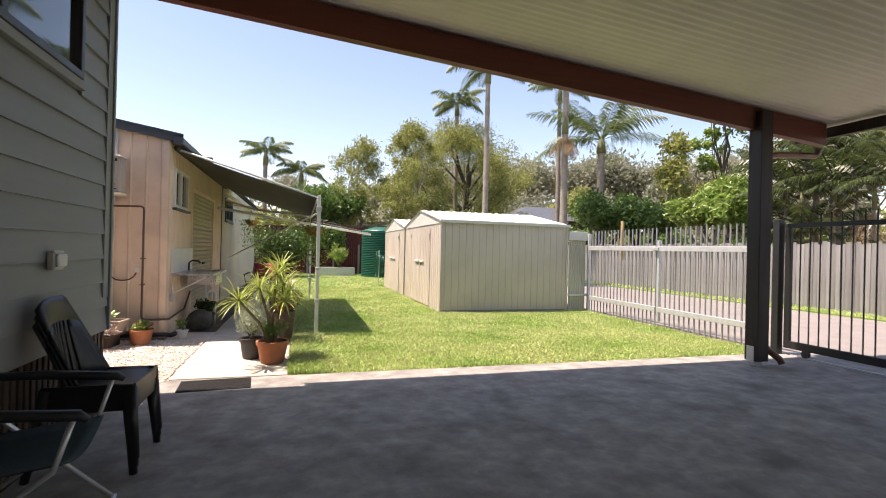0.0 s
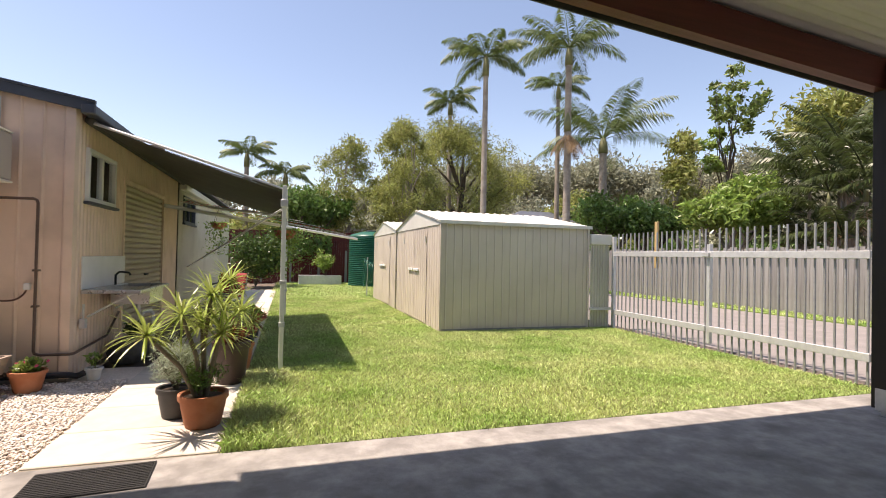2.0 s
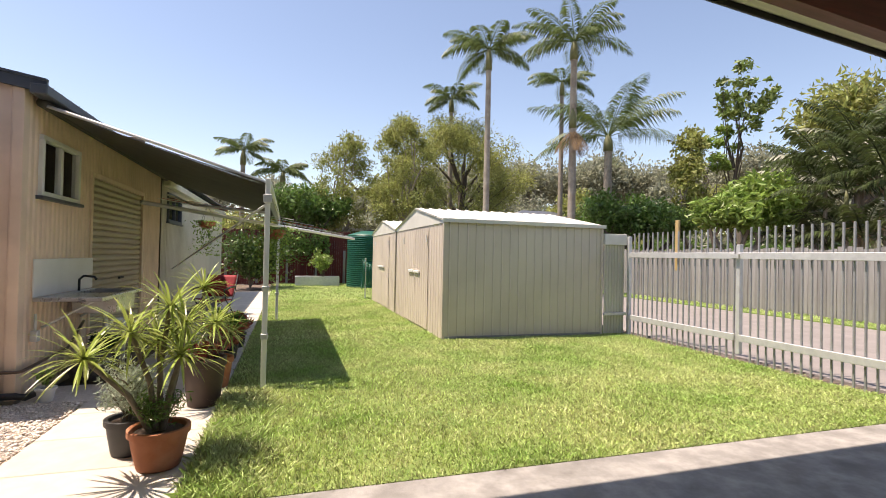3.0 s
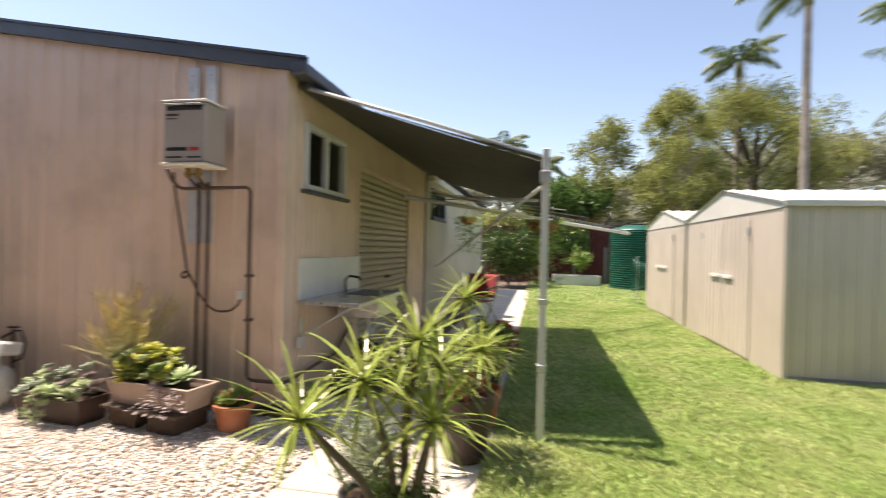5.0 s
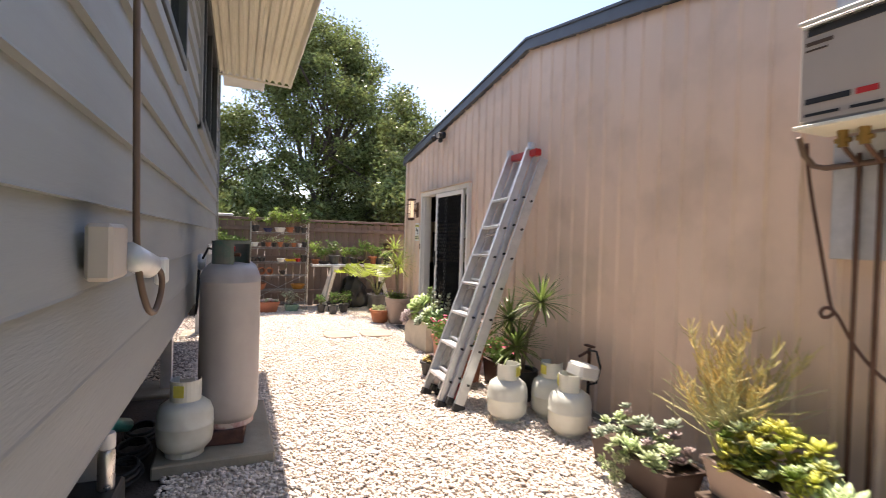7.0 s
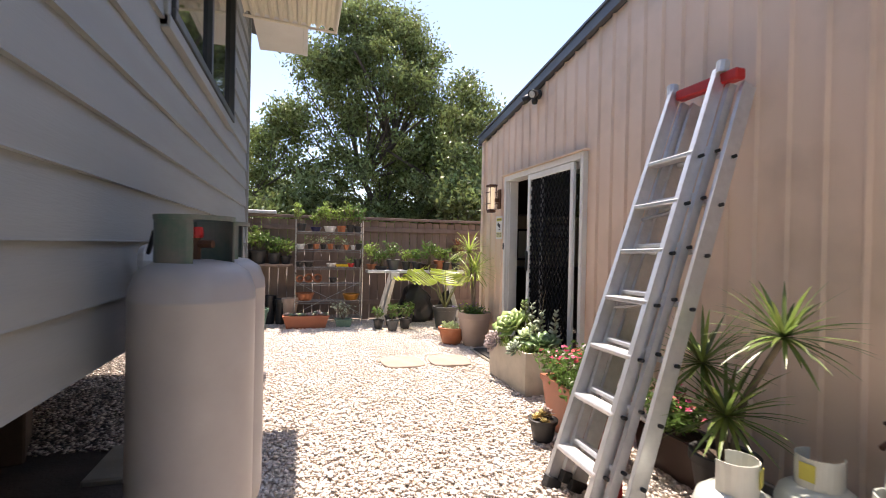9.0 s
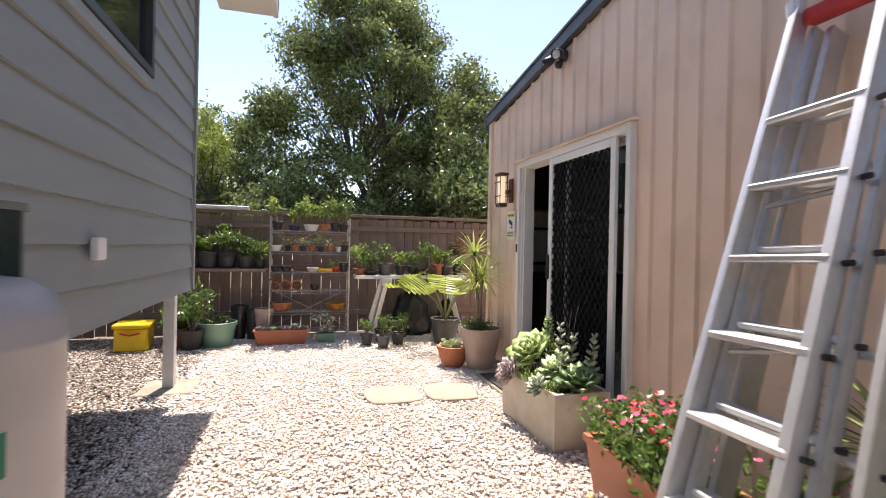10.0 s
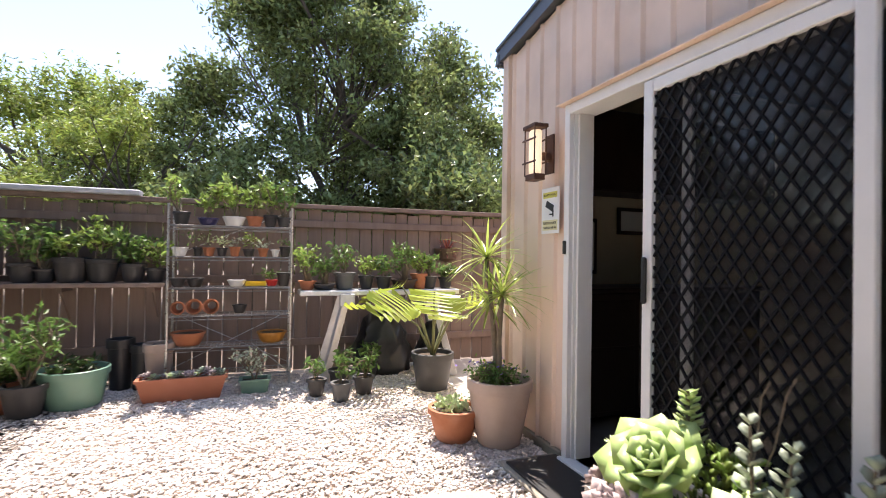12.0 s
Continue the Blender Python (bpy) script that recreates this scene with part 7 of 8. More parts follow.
tagged(part("pencil_growth", m, material("pencil_stem", (0.55, 0.5, 0.26), 0.5, (0.45, 0.45, 0.25), 5, 0.5), p, fix=False), kind="stuff")
tagged(part("pencil_foliage", tipm, L_SUCC_ORANGE, p, fix=False), kind="stuff")
p = trough("brown_trough", -2.53, 6.12, 0.7, 0.24, 0.2, DARK_TROUGH, "dark brown trough overflowing with pale succulents", 0.0, -6)
for k in range(40):
    succulent(p, (rng.uniform(-0.3, 0.3), rng.uniform(-0.17, 0.1), 0.17 + rng.uniform(0, 0.2)), rng.uniform(0.055, 0.095), 18, rng.choice((L_SUCC, L_SILVER, L_SUCC, L_SUCC_PINK)), 0.5, (rng.uniform(-.5, .5), rng.uniform(-.9, .2), 1))
for k in range(9):
    succulent(p, (rng.uniform(-0.1, 0.3), -0.17 - rng.uniform(0, 0.05), 0.05 + rng.uniform(0, 0.14)), rng.uniform(0.04, 0.06), 14, L_SUCC, 0.5, (rng.uniform(-.3, .3), -1, 0.3))

# yucca pot behind the ladder
p = pot("nursery_pot", -4.05, 6.2, 0.15, 0.28, NURSERY, "black pot with two spiky green heads behind the ladder")
dracaena(p, [(-0.1, -0.05, 0.7), (0.28, 0.02, 0.9), (0.1, -0.1, 0.5)], 0.25, L_DARKDRAC, 62, 0.33, 0.014, 0.5)
p = trough("brown_planter", -4.45, 6.28, 0.5, 0.22, 0.24, DARK_TROUGH, "brown planter with pink flowering plants behind the ladder", 0.0, 0)
leafy(p, 0.2, 0.32, 0.2, 900, 0.05, L_SHRUB, 7, 0.5, flowers=((PETAL_PINK, L_RED), (16, 12), 0.02))
# terracotta trough with periwinkles
p = trough("terracotta_trough", -4.95, 5.99, 0.75, 0.3, 0.36, TERRA_PLASTIC, "terracotta trough with pink, red and white periwinkles", 0.0, -4, 0.82)
leafy(p, 0.3, 0.34, 0.26, 1700, 0.045, L_SHRUB, 9, 0.45, flowers=((PETAL_PINK, PETAL_WHITE, INK_RED), (34, 16, 26), 0.018))
leafy(p, 0.3, 0.26, 0.22, 800, 0.045, L_SHRUB, 5, 0.45, offset=(0.22, 0.0), flowers=((PETAL_WHITE, PETAL_PINK), (26, 8), 0.019))
leafy(p, 0.3, 0.3, 0.2, 800, 0.045, L_SHRUB, 5, 0.45, offset=(-0.22, 0.0), flowers=((PETAL_PINK, INK_RED), (16, 10), 0.018))
p = pot("nursery_pot", -5.03, 5.72, 0.085, 0.15, NURSERY, "small black pot with pale pink succulents")
for k in range(7):
    succulent(p, (rng.uniform(-0.06, 0.06), rng.uniform(-0.06, 0.06), 0.14 + rng.uniform(0, 0.05)), 0.06, 16, L_SUCC_PINK if k % 2 else L_SUCC_ORANGE, 0.5, (rng.uniform(-.5, .5), rng.uniform(-.5, .5), 1))
# concrete planter by the door
L_ROSETTE = foliage("jelly_green_rosette_leaf", (0.36, 0.5, 0.14), (0.44, 0.54, 0.23), 0.4, 0.3, 0.2)
PLANTER = material("pale_cast_planter", (0.56, 0.51, 0.42), 0.85, (0.47, 0.425, 0.345), 5, 0.6, bump=0.25, bump_scale=80, grime=0.4, grime_colour=(0.26, 0.225, 0.17), grime_scale=4)
p = trough("concrete_planter", -6.33, 6.21, 0.84, 0.4, 0.43, PLANTER, "pale concrete planter box full of large succulents", -0.06, 0, 0.97, 0.0, 0.03)
succulent(p, (-0.22, -0.04, 0.55), 0.22, 26, L_ROSETTE, 0.85, (0.25, -0.75, 0.8))
succulent(p, (-0.24, -0.21, 0.41), 0.135, 38, L_SUCC_PINK, 0.62, (0.35, -1, 0.5))
succulent(p, (-0.43, -0.12, 0.43), 0.09, 26, L_SUCC_PINK, 0.55, (-0.9, -0.4, 0.7))
for k in range(9):
    succulent(p, (-0.42 + rng.uniform(-0.07, 0.06), 0.02 + rng.uniform(-0.13, 0.12), 0.47 + rng.uniform(-0.04, 0.1)), 0.055, 16, L_SUCC, 0.5, (rng.uniform(-.5, .3), rng.uniform(-.5, .3), 1))
succulent(p, (0.2, -0.2, 0.42), 0.11, 32, L_SILVER, 0.5, (0.2, -0.8, 0.8))
succulent(p, (0.34, 0.02, 0.46), 0.19, 26, foliage("dark_succulent_leaf", (0.16, 0.25, 0.1), (0.1, 0.17, 0.06), 0.35, 0.3, 0.1), 0.72, (0.3, -0.2, 1))
succulent(p, (0.12, -0.03, 0.5), 0.15, 24, L_SUCC, 0.62, (0.2, -0.5, 1))
stalk_succulent(p, -0.2, 0.08, 0.55, 0.27, L_ROSETTE, 30, 0.075)


def paddle_stem(parent, x, y, z0, h, lean, mat):
    """A bare stem topped by broad rounded leaves in pairs."""
    top = Vector((x + lean[0], y + lean[1], z0 + h))
    base = Vector((x, y, z0))
    part("stem", Mesh().tube([base, base.lerp(top, 0.5) + Vector((0.01, 0, 0.02)), top], [0.008, 0.007, 0.004], 6, False), STEM, parent, smooth=True)
    m = Mesh()
    for k in range(8):
        q = base.lerp(top, 0.3 + 0.1 * k)
        for sd in (0, math.pi):
            a = 1.57 * k + sd + rng.uniform(-0.25, 0.25)
            e = rng.uniform(0.1, 0.6) + 0.08 * k
            L = 0.075 * (1.1 - 0.07 * k)
            fleshy(m, q, (math.cos(a) * math.cos(e), math.sin(a) * math.cos(e), math.sin(e)), L, L * 0.4, (0, 0, 1))
    part("paddle_foliage", m, mat, parent, smooth=True, fix=False)


for x, y, h, lean, mt in ((0.08, 0.02, 0.42, (0.0, 0.0), L_SILVER), (0.12, 0.05, 0.36, (0.05, 0.03), L_SILVER), (0.31, 0.1, 0.38, (0.04, 0.02), L_SILVER), (0.2, 0.0, 0.24, (0.02, -0.03), L_SUCC)):
    paddle_stem(p, x, y, 0.38, h, lean, mt)
m = Mesh()
for k in range(520):
    fleshy(m, (rng.uniform(-0.2, 0.34), rng.uniform(-0.2, -0.02), 0.37 + rng.uniform(0, 0.05)), (rng.gauss(0, 0.5), rng.gauss(-0.3, 0.5), 1), rng.uniform(0.05, 0.1), 0.011, (0, 1, 0))
part("finger_succulent", m, L_BRIGHT, p, smooth=True, fix=False)
m = Mesh()
for k in range(170):
    fleshy(m, (-0.12 + rng.gauss(0.05, 0.06), 0.08 + rng.gauss(0, 0.05), 0.42 + rng.uniform(0, 0.22)), (rng.gauss(0, 0.6), rng.gauss(0, 0.6), 0.8), 0.05, 0.012, (0, 1, 0))
part("jade_foliage", m, L_BRIGHT, p, smooth=True, fix=False)
for dx, dz in ((0.04, 0.92), (0.12, 0.95)):
    part("flower_stalk", Mesh().tube([(0.0, 0.1, 0.45), (dx * 0.7, 0.12, 0.72), (dx, 0.12, dz - 0.06), (dx + 0.03, 0.12, dz)], 0.0025, 4), STEM, p)

# pots by the far garage corner
p = pot("pale_clay_pot", -8.1, 6.33, 0.205, 0.43, STONE_POT, "large pale clay pot with a dracaena and violet flowers", taper=0.68, rim=0.01)
dracaena(p, [(-0.14, -0.04, 1.22), (0.06, -0.02, 0.98), (-0.16, 0.0, 0.9)], 0.38, L_DRAC, 46, 0.36, 0.013, 0.7)
leafy(p, 0.38, 0.16, 0.2, 900, 0.035, L_SHRUB, 10, 0.4, flowers=((PETAL_BLUE, L_SUCC_YELLOW), (26, 8), 0.012))
p = pot("terracotta_bowl", -8.25, 6.07, 0.165, 0.22, TERRA, "terracotta pot with small green rosettes", taper=0.7)
leafy(p, 0.19, 0.1, 0.13, 350, 0.05, L_SUCC, 6, 0.5)
p = pot("terracotta_pot", -8.42, 6.33, 0.1, 0.16, TERRA, "small terracotta pot tucked behind the large pot", group="wall pots")
leafy(p, 0.14, 0.12, 0.1, 160, 0.05, L_SHRUB, 4)
# philodendron
p = pot("grey_pot", -9.46, 6.33, 0.185, 0.34, material("dark_grey_pot", (0.055, 0.055, 0.055), 0.5), "dark grey pot with a large split-leaf philodendron")
for k in range(9):
    a = 0.75 * k + rng.uniform(-0.2, 0.2)
    out = 0.3 + 0.06 * (k % 3)
    tip = Vector((math.cos(a) * out * 0.8, math.sin(a) * out, 0.68 + 0.12 * (k % 3)))
    part("petiole", Mesh().tube([(0, 0, 0.3), tip * 0.5 + Vector((0, 0, 0.25)), tip], [0.014, 0.011, 0.008], 6, False), STALK, p, smooth=True)
    d = Vector((math.cos(a), math.sin(a), 0.3 - 0.25 * (k % 3))).normalized()
    s = d.cross(Vector((0, 0, 1))).normalized()
    s = (s + s.cross(d) * rng.uniform(-0.6, 0.6)).normalized()
    m = Mesh()
    L = 0.5
    for j in range(9):
        t = j / 9
        w = 0.24 * (math.sin(math.pi * (0.22 + 0.78 * t)) ** 0.7)
        for sg_ in (1, -1):
            q0 = tip + d * L * t + Vector((0, 0, -0.1 * t * t))
            q1 = tip + d * L * (t + 0.055) + Vector((0, 0, -0.1 * (t + 0.055) ** 2))
            e0 = q0 + s * sg_ * w + d * 0.075 + Vector((0, 0, 0.035 + rng.uniform(-.02, .02)))
            e1 = q0 + s * sg_ * w * 0.93 + d * 0.095 + Vector((0, 0, 0.01))
            m.add([tuple(q0), tuple(e0), tuple(e1), tuple(q1)], [(0, 1, 2, 3)])
    part("leaf", m, L_PHILO, p, fix=False)

# pots under and on the bench
for i, (x, y, r, h, mt) in enumerate([(-9.53, 5.3, 0.075, 0.15, NURSERY), (-9.32, 5.48, 0.08, 0.16, material("grey_small_pot", (0.09, 0.09, 0.09), 0.5)), (-9.48, 5.7, 0.085, 0.16, NURSERY), (-9.7, 5.52, 0.09, 0.18, NURSERY), (-10.0, 5.85, 0.09, 0.18, NURSERY)]):
    p = pot("nursery_pot", x, y, r, h, mt, "small plastic pot with a young leafy plant", group="floor pots")
    leafy(p, h * 0.88, rng.uniform(0.18, 0.3), 0.11, rng.randint(40, 90), 0.075, L_SHRUB, 4, 0.42, bare=0.5)
for i, (y, r, h, kind, ph, mt) in enumerate([(5.26, 0.075, 0.09, "bonsai", 0.42, TERRA), (5.42, 0.11, 0.06, "bonsai", 0.36, NURSERY), (5.62, 0.1, 0.17, "bush", 0.32, material("mid_grey_pot", (0.1, 0.1, 0.1), 0.5)), (5.84, 0.07, 0.14, "bush", 0.3, NURSERY),
                                              (6.02, 0.075, 0.13, "bush", 0.26, NURSERY), (6.24, 0.13, 0.1, "bonsai", 0.52, DARK_TROUGH), (6.4, 0.08, 0.16, "bush", 0.3, TERRA), (6.52, 0.075, 0.13, "bush", 0.28, NURSERY), (6.7, 0.07, 0.12, "bush", 0.2, NURSERY)]):
    p = pot("bench_pot", -10.14, y, r, h, mt, "potted bonsai on the plant bench" if kind == "bonsai" else "potted leafy plant on the plant bench", 0.87, group="bench pots")
    if kind == "bonsai":
        part("thick_trunk", Mesh().tube([(0, 0, h * 0.85), (0.02, 0.02, h + ph * 0.25), (-0.01, -0.02, h + ph * 0.5), (0.02, 0.0, h + ph * 0.75)], [0.035, 0.025, 0.017, 0.008], 7), STEM, p, smooth=True)
    leafy(p, h * 0.88, ph * rng.uniform(0.9, 1.2), 0.12, 190 if kind == "bonsai" else 130, 0.065, L_SHRUB if i % 3 else L_BRIGHT, 5, 0.42, bare=0.6 if kind == "bonsai" else 0.4)
p = thing("wall_basket", pose(-10.5, 6.85, 1.2), "brown wall basket with a red bromeliad on the fence", "basket")
part("basket", Mesh().lathe([(0.03, -0.06), (0.1, -0.02), (0.15, 0.1), (0.14, 0.1)], 16, cap=False), PIPE_TAN, p)
m = Mesh()
rosette(m, Vector((0, 0, 0.08)), 30, 0.2, 0.014, 0.4)
part("leaf_head", m, L_RED, p, fix=False)

# pots on the wall shelf
for i, (y, r, h) in enumerate([(1.5, 0.12, 0.2), (1.9, 0.11, 0.2), (2.3, 0.12, 0.21), (2.62, 0.12, 0.2), (2.92, 0.1, 0.17), (3.08, 0.075, 0.12), (3.27, 0.135, 0.22), (3.5, 0.13, 0.21), (3.74, 0.1, 0.17), (3.92, 0.08, 0.13)]):
    p = pot("shelf_pot", -10.36, y, r, h, NURSERY, "black nursery pot with a leafy ficus on the fence shelf", 0.94, group="shelf pots")
    leafy(p, h * 0.88, rng.uniform(0.3, 0.5), rng.uniform(0.14, 0.23), rng.randint(150, 330), rng.uniform(0.06, 0.09), rng.choice((L_SHRUB, L_SHRUB, L_BRIGHT)), rng.randint(3, 6), 0.42, bare=rng.uniform(0.15, 0.7))
# pots on the rack: shelf index, y, radius, height, material, leaves, plant height, leaf material
RACK = [(5, 0.08, 0.07, 0.12, NURSERY, 40, 0.3, L_BRIGHT), (5, 0.3, 0.085, 0.07, material("navy_bowl", (0.02, 0.02, 0.09), 0.3), 70, 0.26, L_BRIGHT), (5, 0.52, 0.095, 0.09, WHITE_PLASTIC, 80, 0.34, L_BRIGHT), (5, 0.7, 0.07, 0.1, TERRA, 60, 0.26, L_BRIGHT),
        (5, 0.84, 0.06, 0.12, NURSERY, 70, 0.32, L_BRIGHT), (5, 0.96, 0.06, 0.1, NURSERY, 60, 0.3, L_SHRUB), (4, 0.07, 0.065, 0.08, WHITE_PLASTIC, 0, 0, None), (4, 0.22, 0.04, 0.08, NURSERY, 20, 0.2, L_SHRUB), (4, 0.31, 0.05, 0.08, TERRA, 30, 0.16, L_SUCC),
        (4, 0.42, 0.045, 0.08, NURSERY, 40, 0.12, L_SUCC), (4, 0.53, 0.045, 0.09, TERRA, 30, 0.12, L_SILVER), (4, 0.65, 0.05, 0.07, NURSERY, 60, 0.18, L_BRIGHT), (4, 0.78, 0.045, 0.08, TERRA, 40, 0.1, L_SILVER), (4, 0.89, 0.035, 0.07, WHITE_PLASTIC, 0, 0, None), (4, 0.98, 0.05, 0.1, NURSERY, 20, 0.1, L_SHRUB),
        (3, 0.06, 0.06, 0.08, NURSERY, 0, 0, None), (3, 0.2, 0.07, 0.08, NURSERY, 0, 0, None), (3, 0.55, 0.075, 0.06, WHITE_PLASTIC, 0, 0, None), (3, 0.86, 0.055, 0.06, RED, 60, 0.12, L_SHRUB), (3, 0.97, 0.06, 0.13, NURSERY, 0, 0, None), (2, 0.58, 0.06, 0.08, NURSERY, 0, 0, None),
        (1, 0.15, 0.14, 0.12, TERRA, 0, 0, None), (1, 0.87, 0.13, 0.1, material("ochre_bowl", (0.45, 0.2, 0.03), 0.45), 0, 0, None)]
for k, y, r, h, mt, nl, ph, lm in RACK:
    p = pot("rack_pot", -10.17, 4.07 + y, r, h, mt, "small pot with a cutting on the wire rack" if nl else "empty small pot on the wire rack", RZ[k] - 0.003, 0.72, 0.006, "rack pots", n=16)
    if nl:
        leafy(p, h * 0.88, ph * (1.4 if k == 5 else 1.15), 0.1, nl * 2 if k == 5 else nl, 0.075 if ph > 0.22 else 0.045, lm, 4, 0.42, bare=0.5)
# terracotta pots lying on their sides, a yellow tray
for y, r in ((0.07, 0.055), (0.2, 0.065), (0.34, 0.065)):
    p = thing("terracotta_pot", pose(-10.1, 4.07 + y, RZ[2] + r + 0.005, 0, 90, 0), "empty terracotta pot lying on its side on the rack", "pot", "lying pots")
    part("vessel", Mesh().lathe([(r * 0.65, -0.12), (r * 0.92, -0.02), (r + 0.006, -0.02), (r + 0.006, 0.0), (r - 0.006, 0.0), (r * 0.8, -0.03), (r * 0.55, -0.11)], 20, cap=False), TERRA, p)
tr = thing("seed_tray", pose(-10.14, 4.79, RZ[3] + 0.006), "yellow plastic seed tray on the rack", "tray")
part("tray", Mesh().box(-0.07, 0.07, -0.09, 0.09, 0, 0.012, 0.003).box(-0.07, -0.06, -0.09, 0.09, 0.012, 0.035).box(0.06, 0.07, -0.09, 0.09, 0.012, 0.035), YELLOW, tr)
# pots on the ground below
p = trough("terracotta_trough", -9.79, 4.24, 0.2, 0.66, 0.19, TERRA_PLASTIC, "long terracotta trough with grey succulents", 0.0, 2, 0.85)
for k in range(16):
    succulent(p, (rng.uniform(-0.06, 0.06), -0.3 + k * 0.04, 0.18 + rng.uniform(0, 0.03)), rng.uniform(0.05, 0.07), 16, rng.choice((L_SILVER, L_SUCC, L_SUCC_PINK)), 0.5, (rng.uniform(0, .6), rng.uniform(-.4, .4), 1))
p = trough("green_trough", -9.83, 4.8, 0.16, 0.24, 0.12, GREEN_POT, "small green trough with a thin sprawling plant", 0.0, 0)
leafy(p, 0.1, 0.34, 0.14, 180, 0.04, L_SILVER, 6, 0.5)
p = pot("sage_pot", -9.83, 3.46, 0.235, 0.3, GREEN_POT, "wide sage green glazed pot with a low plant", taper=0.8)
leafy(p, 0.26, 0.14, 0.2, 200, 0.07, L_DARK, 5)
p = pot("nursery_pot", -9.63, 3.22, 0.14, 0.24, NURSERY, "black pot with a bushy variegated shrub", group="floor pots")
leafy(p, 0.2, 0.7, 0.17, 300, 0.075, L_SHRUB, 6, 0.4, bare=0.35)
p = pot("terracotta_pot", -9.78, 3.02, 0.13, 0.24, TERRA_PLASTIC, "terracotta coloured pot behind the shrub", group="floor pots")
leafy(p, 0.2, 0.34, 0.2, 500, 0.08, L_SHRUB, 5)
for x, y, r, h in ((-10.25, 3.68, 0.1, 0.45), (-10.2, 3.86, 0.09, 0.4)):
    pot("black_bin", x, y, r, h, BLACK_PLASTIC, "stack of empty black nursery pots", taper=0.82, group="stacked pots")
pot("ribbed_pot", -10.12, 4.0, 0.115, 0.42, STONE_POT, "stack of pale ribbed pots against the rack", taper=0.7)
# bush and lemon tree at the far end of the lawn
L_CREEPER = foliage("creeper_leaf", (0.09, 0.15, 0.035), (0.05, 0.09, 0.02), 0.35, 0.45, 0.3)
tree_bush = thing("climbing_bush", pose(-0.1, 21.3, 0), "dense leafy creeper bush at the end of the path", "bush")
leafy(tree_bush, 0.0, 2.3, 1.0, 5200, 0.14, L_CREEPER, 12, 0.6, bare=0.05)
tree_bush = thing("creeper", pose(1.6, 23.9, 0.9), "leafy creeper hanging over the red fence", "bush")
c = np.stack([nrng.uniform(-1.6, 1.4, 2600), nrng.uniform(-0.3, 0.25, 2600), 1.0 + nrng.normal(0, 0.28, 2600) + nrng.uniform(-0.5, 0.1, 2600)], 1)
part("foliage", leaf_cloud(c, nrng.uniform(0.08, 0.16, 2600), 0.6), L_SHRUB, tree_bush, fix=False)
lm = thing("lemon_bush", pose(2.7, 23.0, 0.3), "small round lemon bush in the raised bed", "bush")
leafy(lm, 0.0, 1.25, 0.45, 1500, 0.1, L_BRIGHT, 6, 0.5, bare=0.6)


# ---- trees and distance ----
def limb(m, p, d, length, r, depth, tips, seg=4, spread=0.6, rise=0.15):
    pts, rad = [Vector(p)], [r]
    d = Vector(d).normalized()
    for i in range(seg):
        d = (d + Vector((rng.gauss(0, 0.16), rng.gauss(0, 0.16), rng.gauss(rise, 0.1)))).normalized()
        pts.append(pts[-1] + d * (length / seg))
        rad.append(r * (1 - 0.5 * (i + 1) / seg))
    m.tube(pts, rad, 6 if r < 0.08 else 9, False)
    if depth == 0:
        tips += pts[2:]
        return
    for k in range(rng.choice((2, 3, 3))):
        a = rng.uniform(0, 2 * math.pi)
        dd = (d + Vector((math.cos(a), math.sin(a), rng.uniform(-0.2, 0.4))) * spread).normalized()
        limb(m, pts[rng.choice((-1, -1, -2))], dd, length * rng.uniform(0.62, 0.85), rad[-1] * 0.8, depth - 1, tips, seg, spread, rise)


def tree(name, x, y, trunk_h, length, r, depth, leaf_mat, bark, n, leaf, clump, label, category="tree", lean=(0, 0, 1), limbs=3, spread=0.6, rise=0.15, hang=0.0, aspect=0.4, squash=0.8, group="", base=-0.05):
    t = thing(name, pose(x, y, base), label, category, group)
    m, tips = Mesh(), []
    if trunk_h > 0:
        pts = [Vector((0, 0, 0))]
        for i in range(4):
            pts.append(pts[-1] + (Vector(lean) + Vector((rng.gauss(0, 0.08), rng.gauss(0, 0.08), 0))).normalized() * trunk_h / 4)
        m.tube(pts, [r * (1.25 - 0.11 * i) for i in range(5)], 10, False)
    else:
        pts = [Vector((0, 0, 0))]
    for k in range(limbs):
        a = 2 * math.pi * (k + rng.uniform(-0.3, 0.3)) / limbs
        limb(m, pts[-1], (math.cos(a) * spread, math.sin(a) * spread, 1.0), length, r * 0.7, depth, tips, spread=spread, rise=rise)
    part("trunk", m, bark, t, smooth=True, fix=False)
    tp = np.array([tuple(q) for q in tips])
    # each tip carries a loose clump of leaves
    idx = nrng.integers(0, len(tp), n)
    size = clump * nrng.uniform(0.5, 1.3, len(tp))
    off = nrng.normal(size=(n, 3))
    off /= np.linalg.norm(off, axis=1)[:, None]
    off *= (nrng.uniform(0, 1, n) ** 0.45)[:, None]
    off[:, 2] *= squash
    c = tp[idx] + off * size[idx][:, None]
    if hang:
        c[:, 2] -= hang * nrng.uniform(0, 1, n) ** 2
    part("crown", leaf_cloud(c, leaf * nrng.uniform(0.6, 1.3, n), aspect, 0.1, hang, off * 0.8), leaf_mat, t, fix=False)
    return t


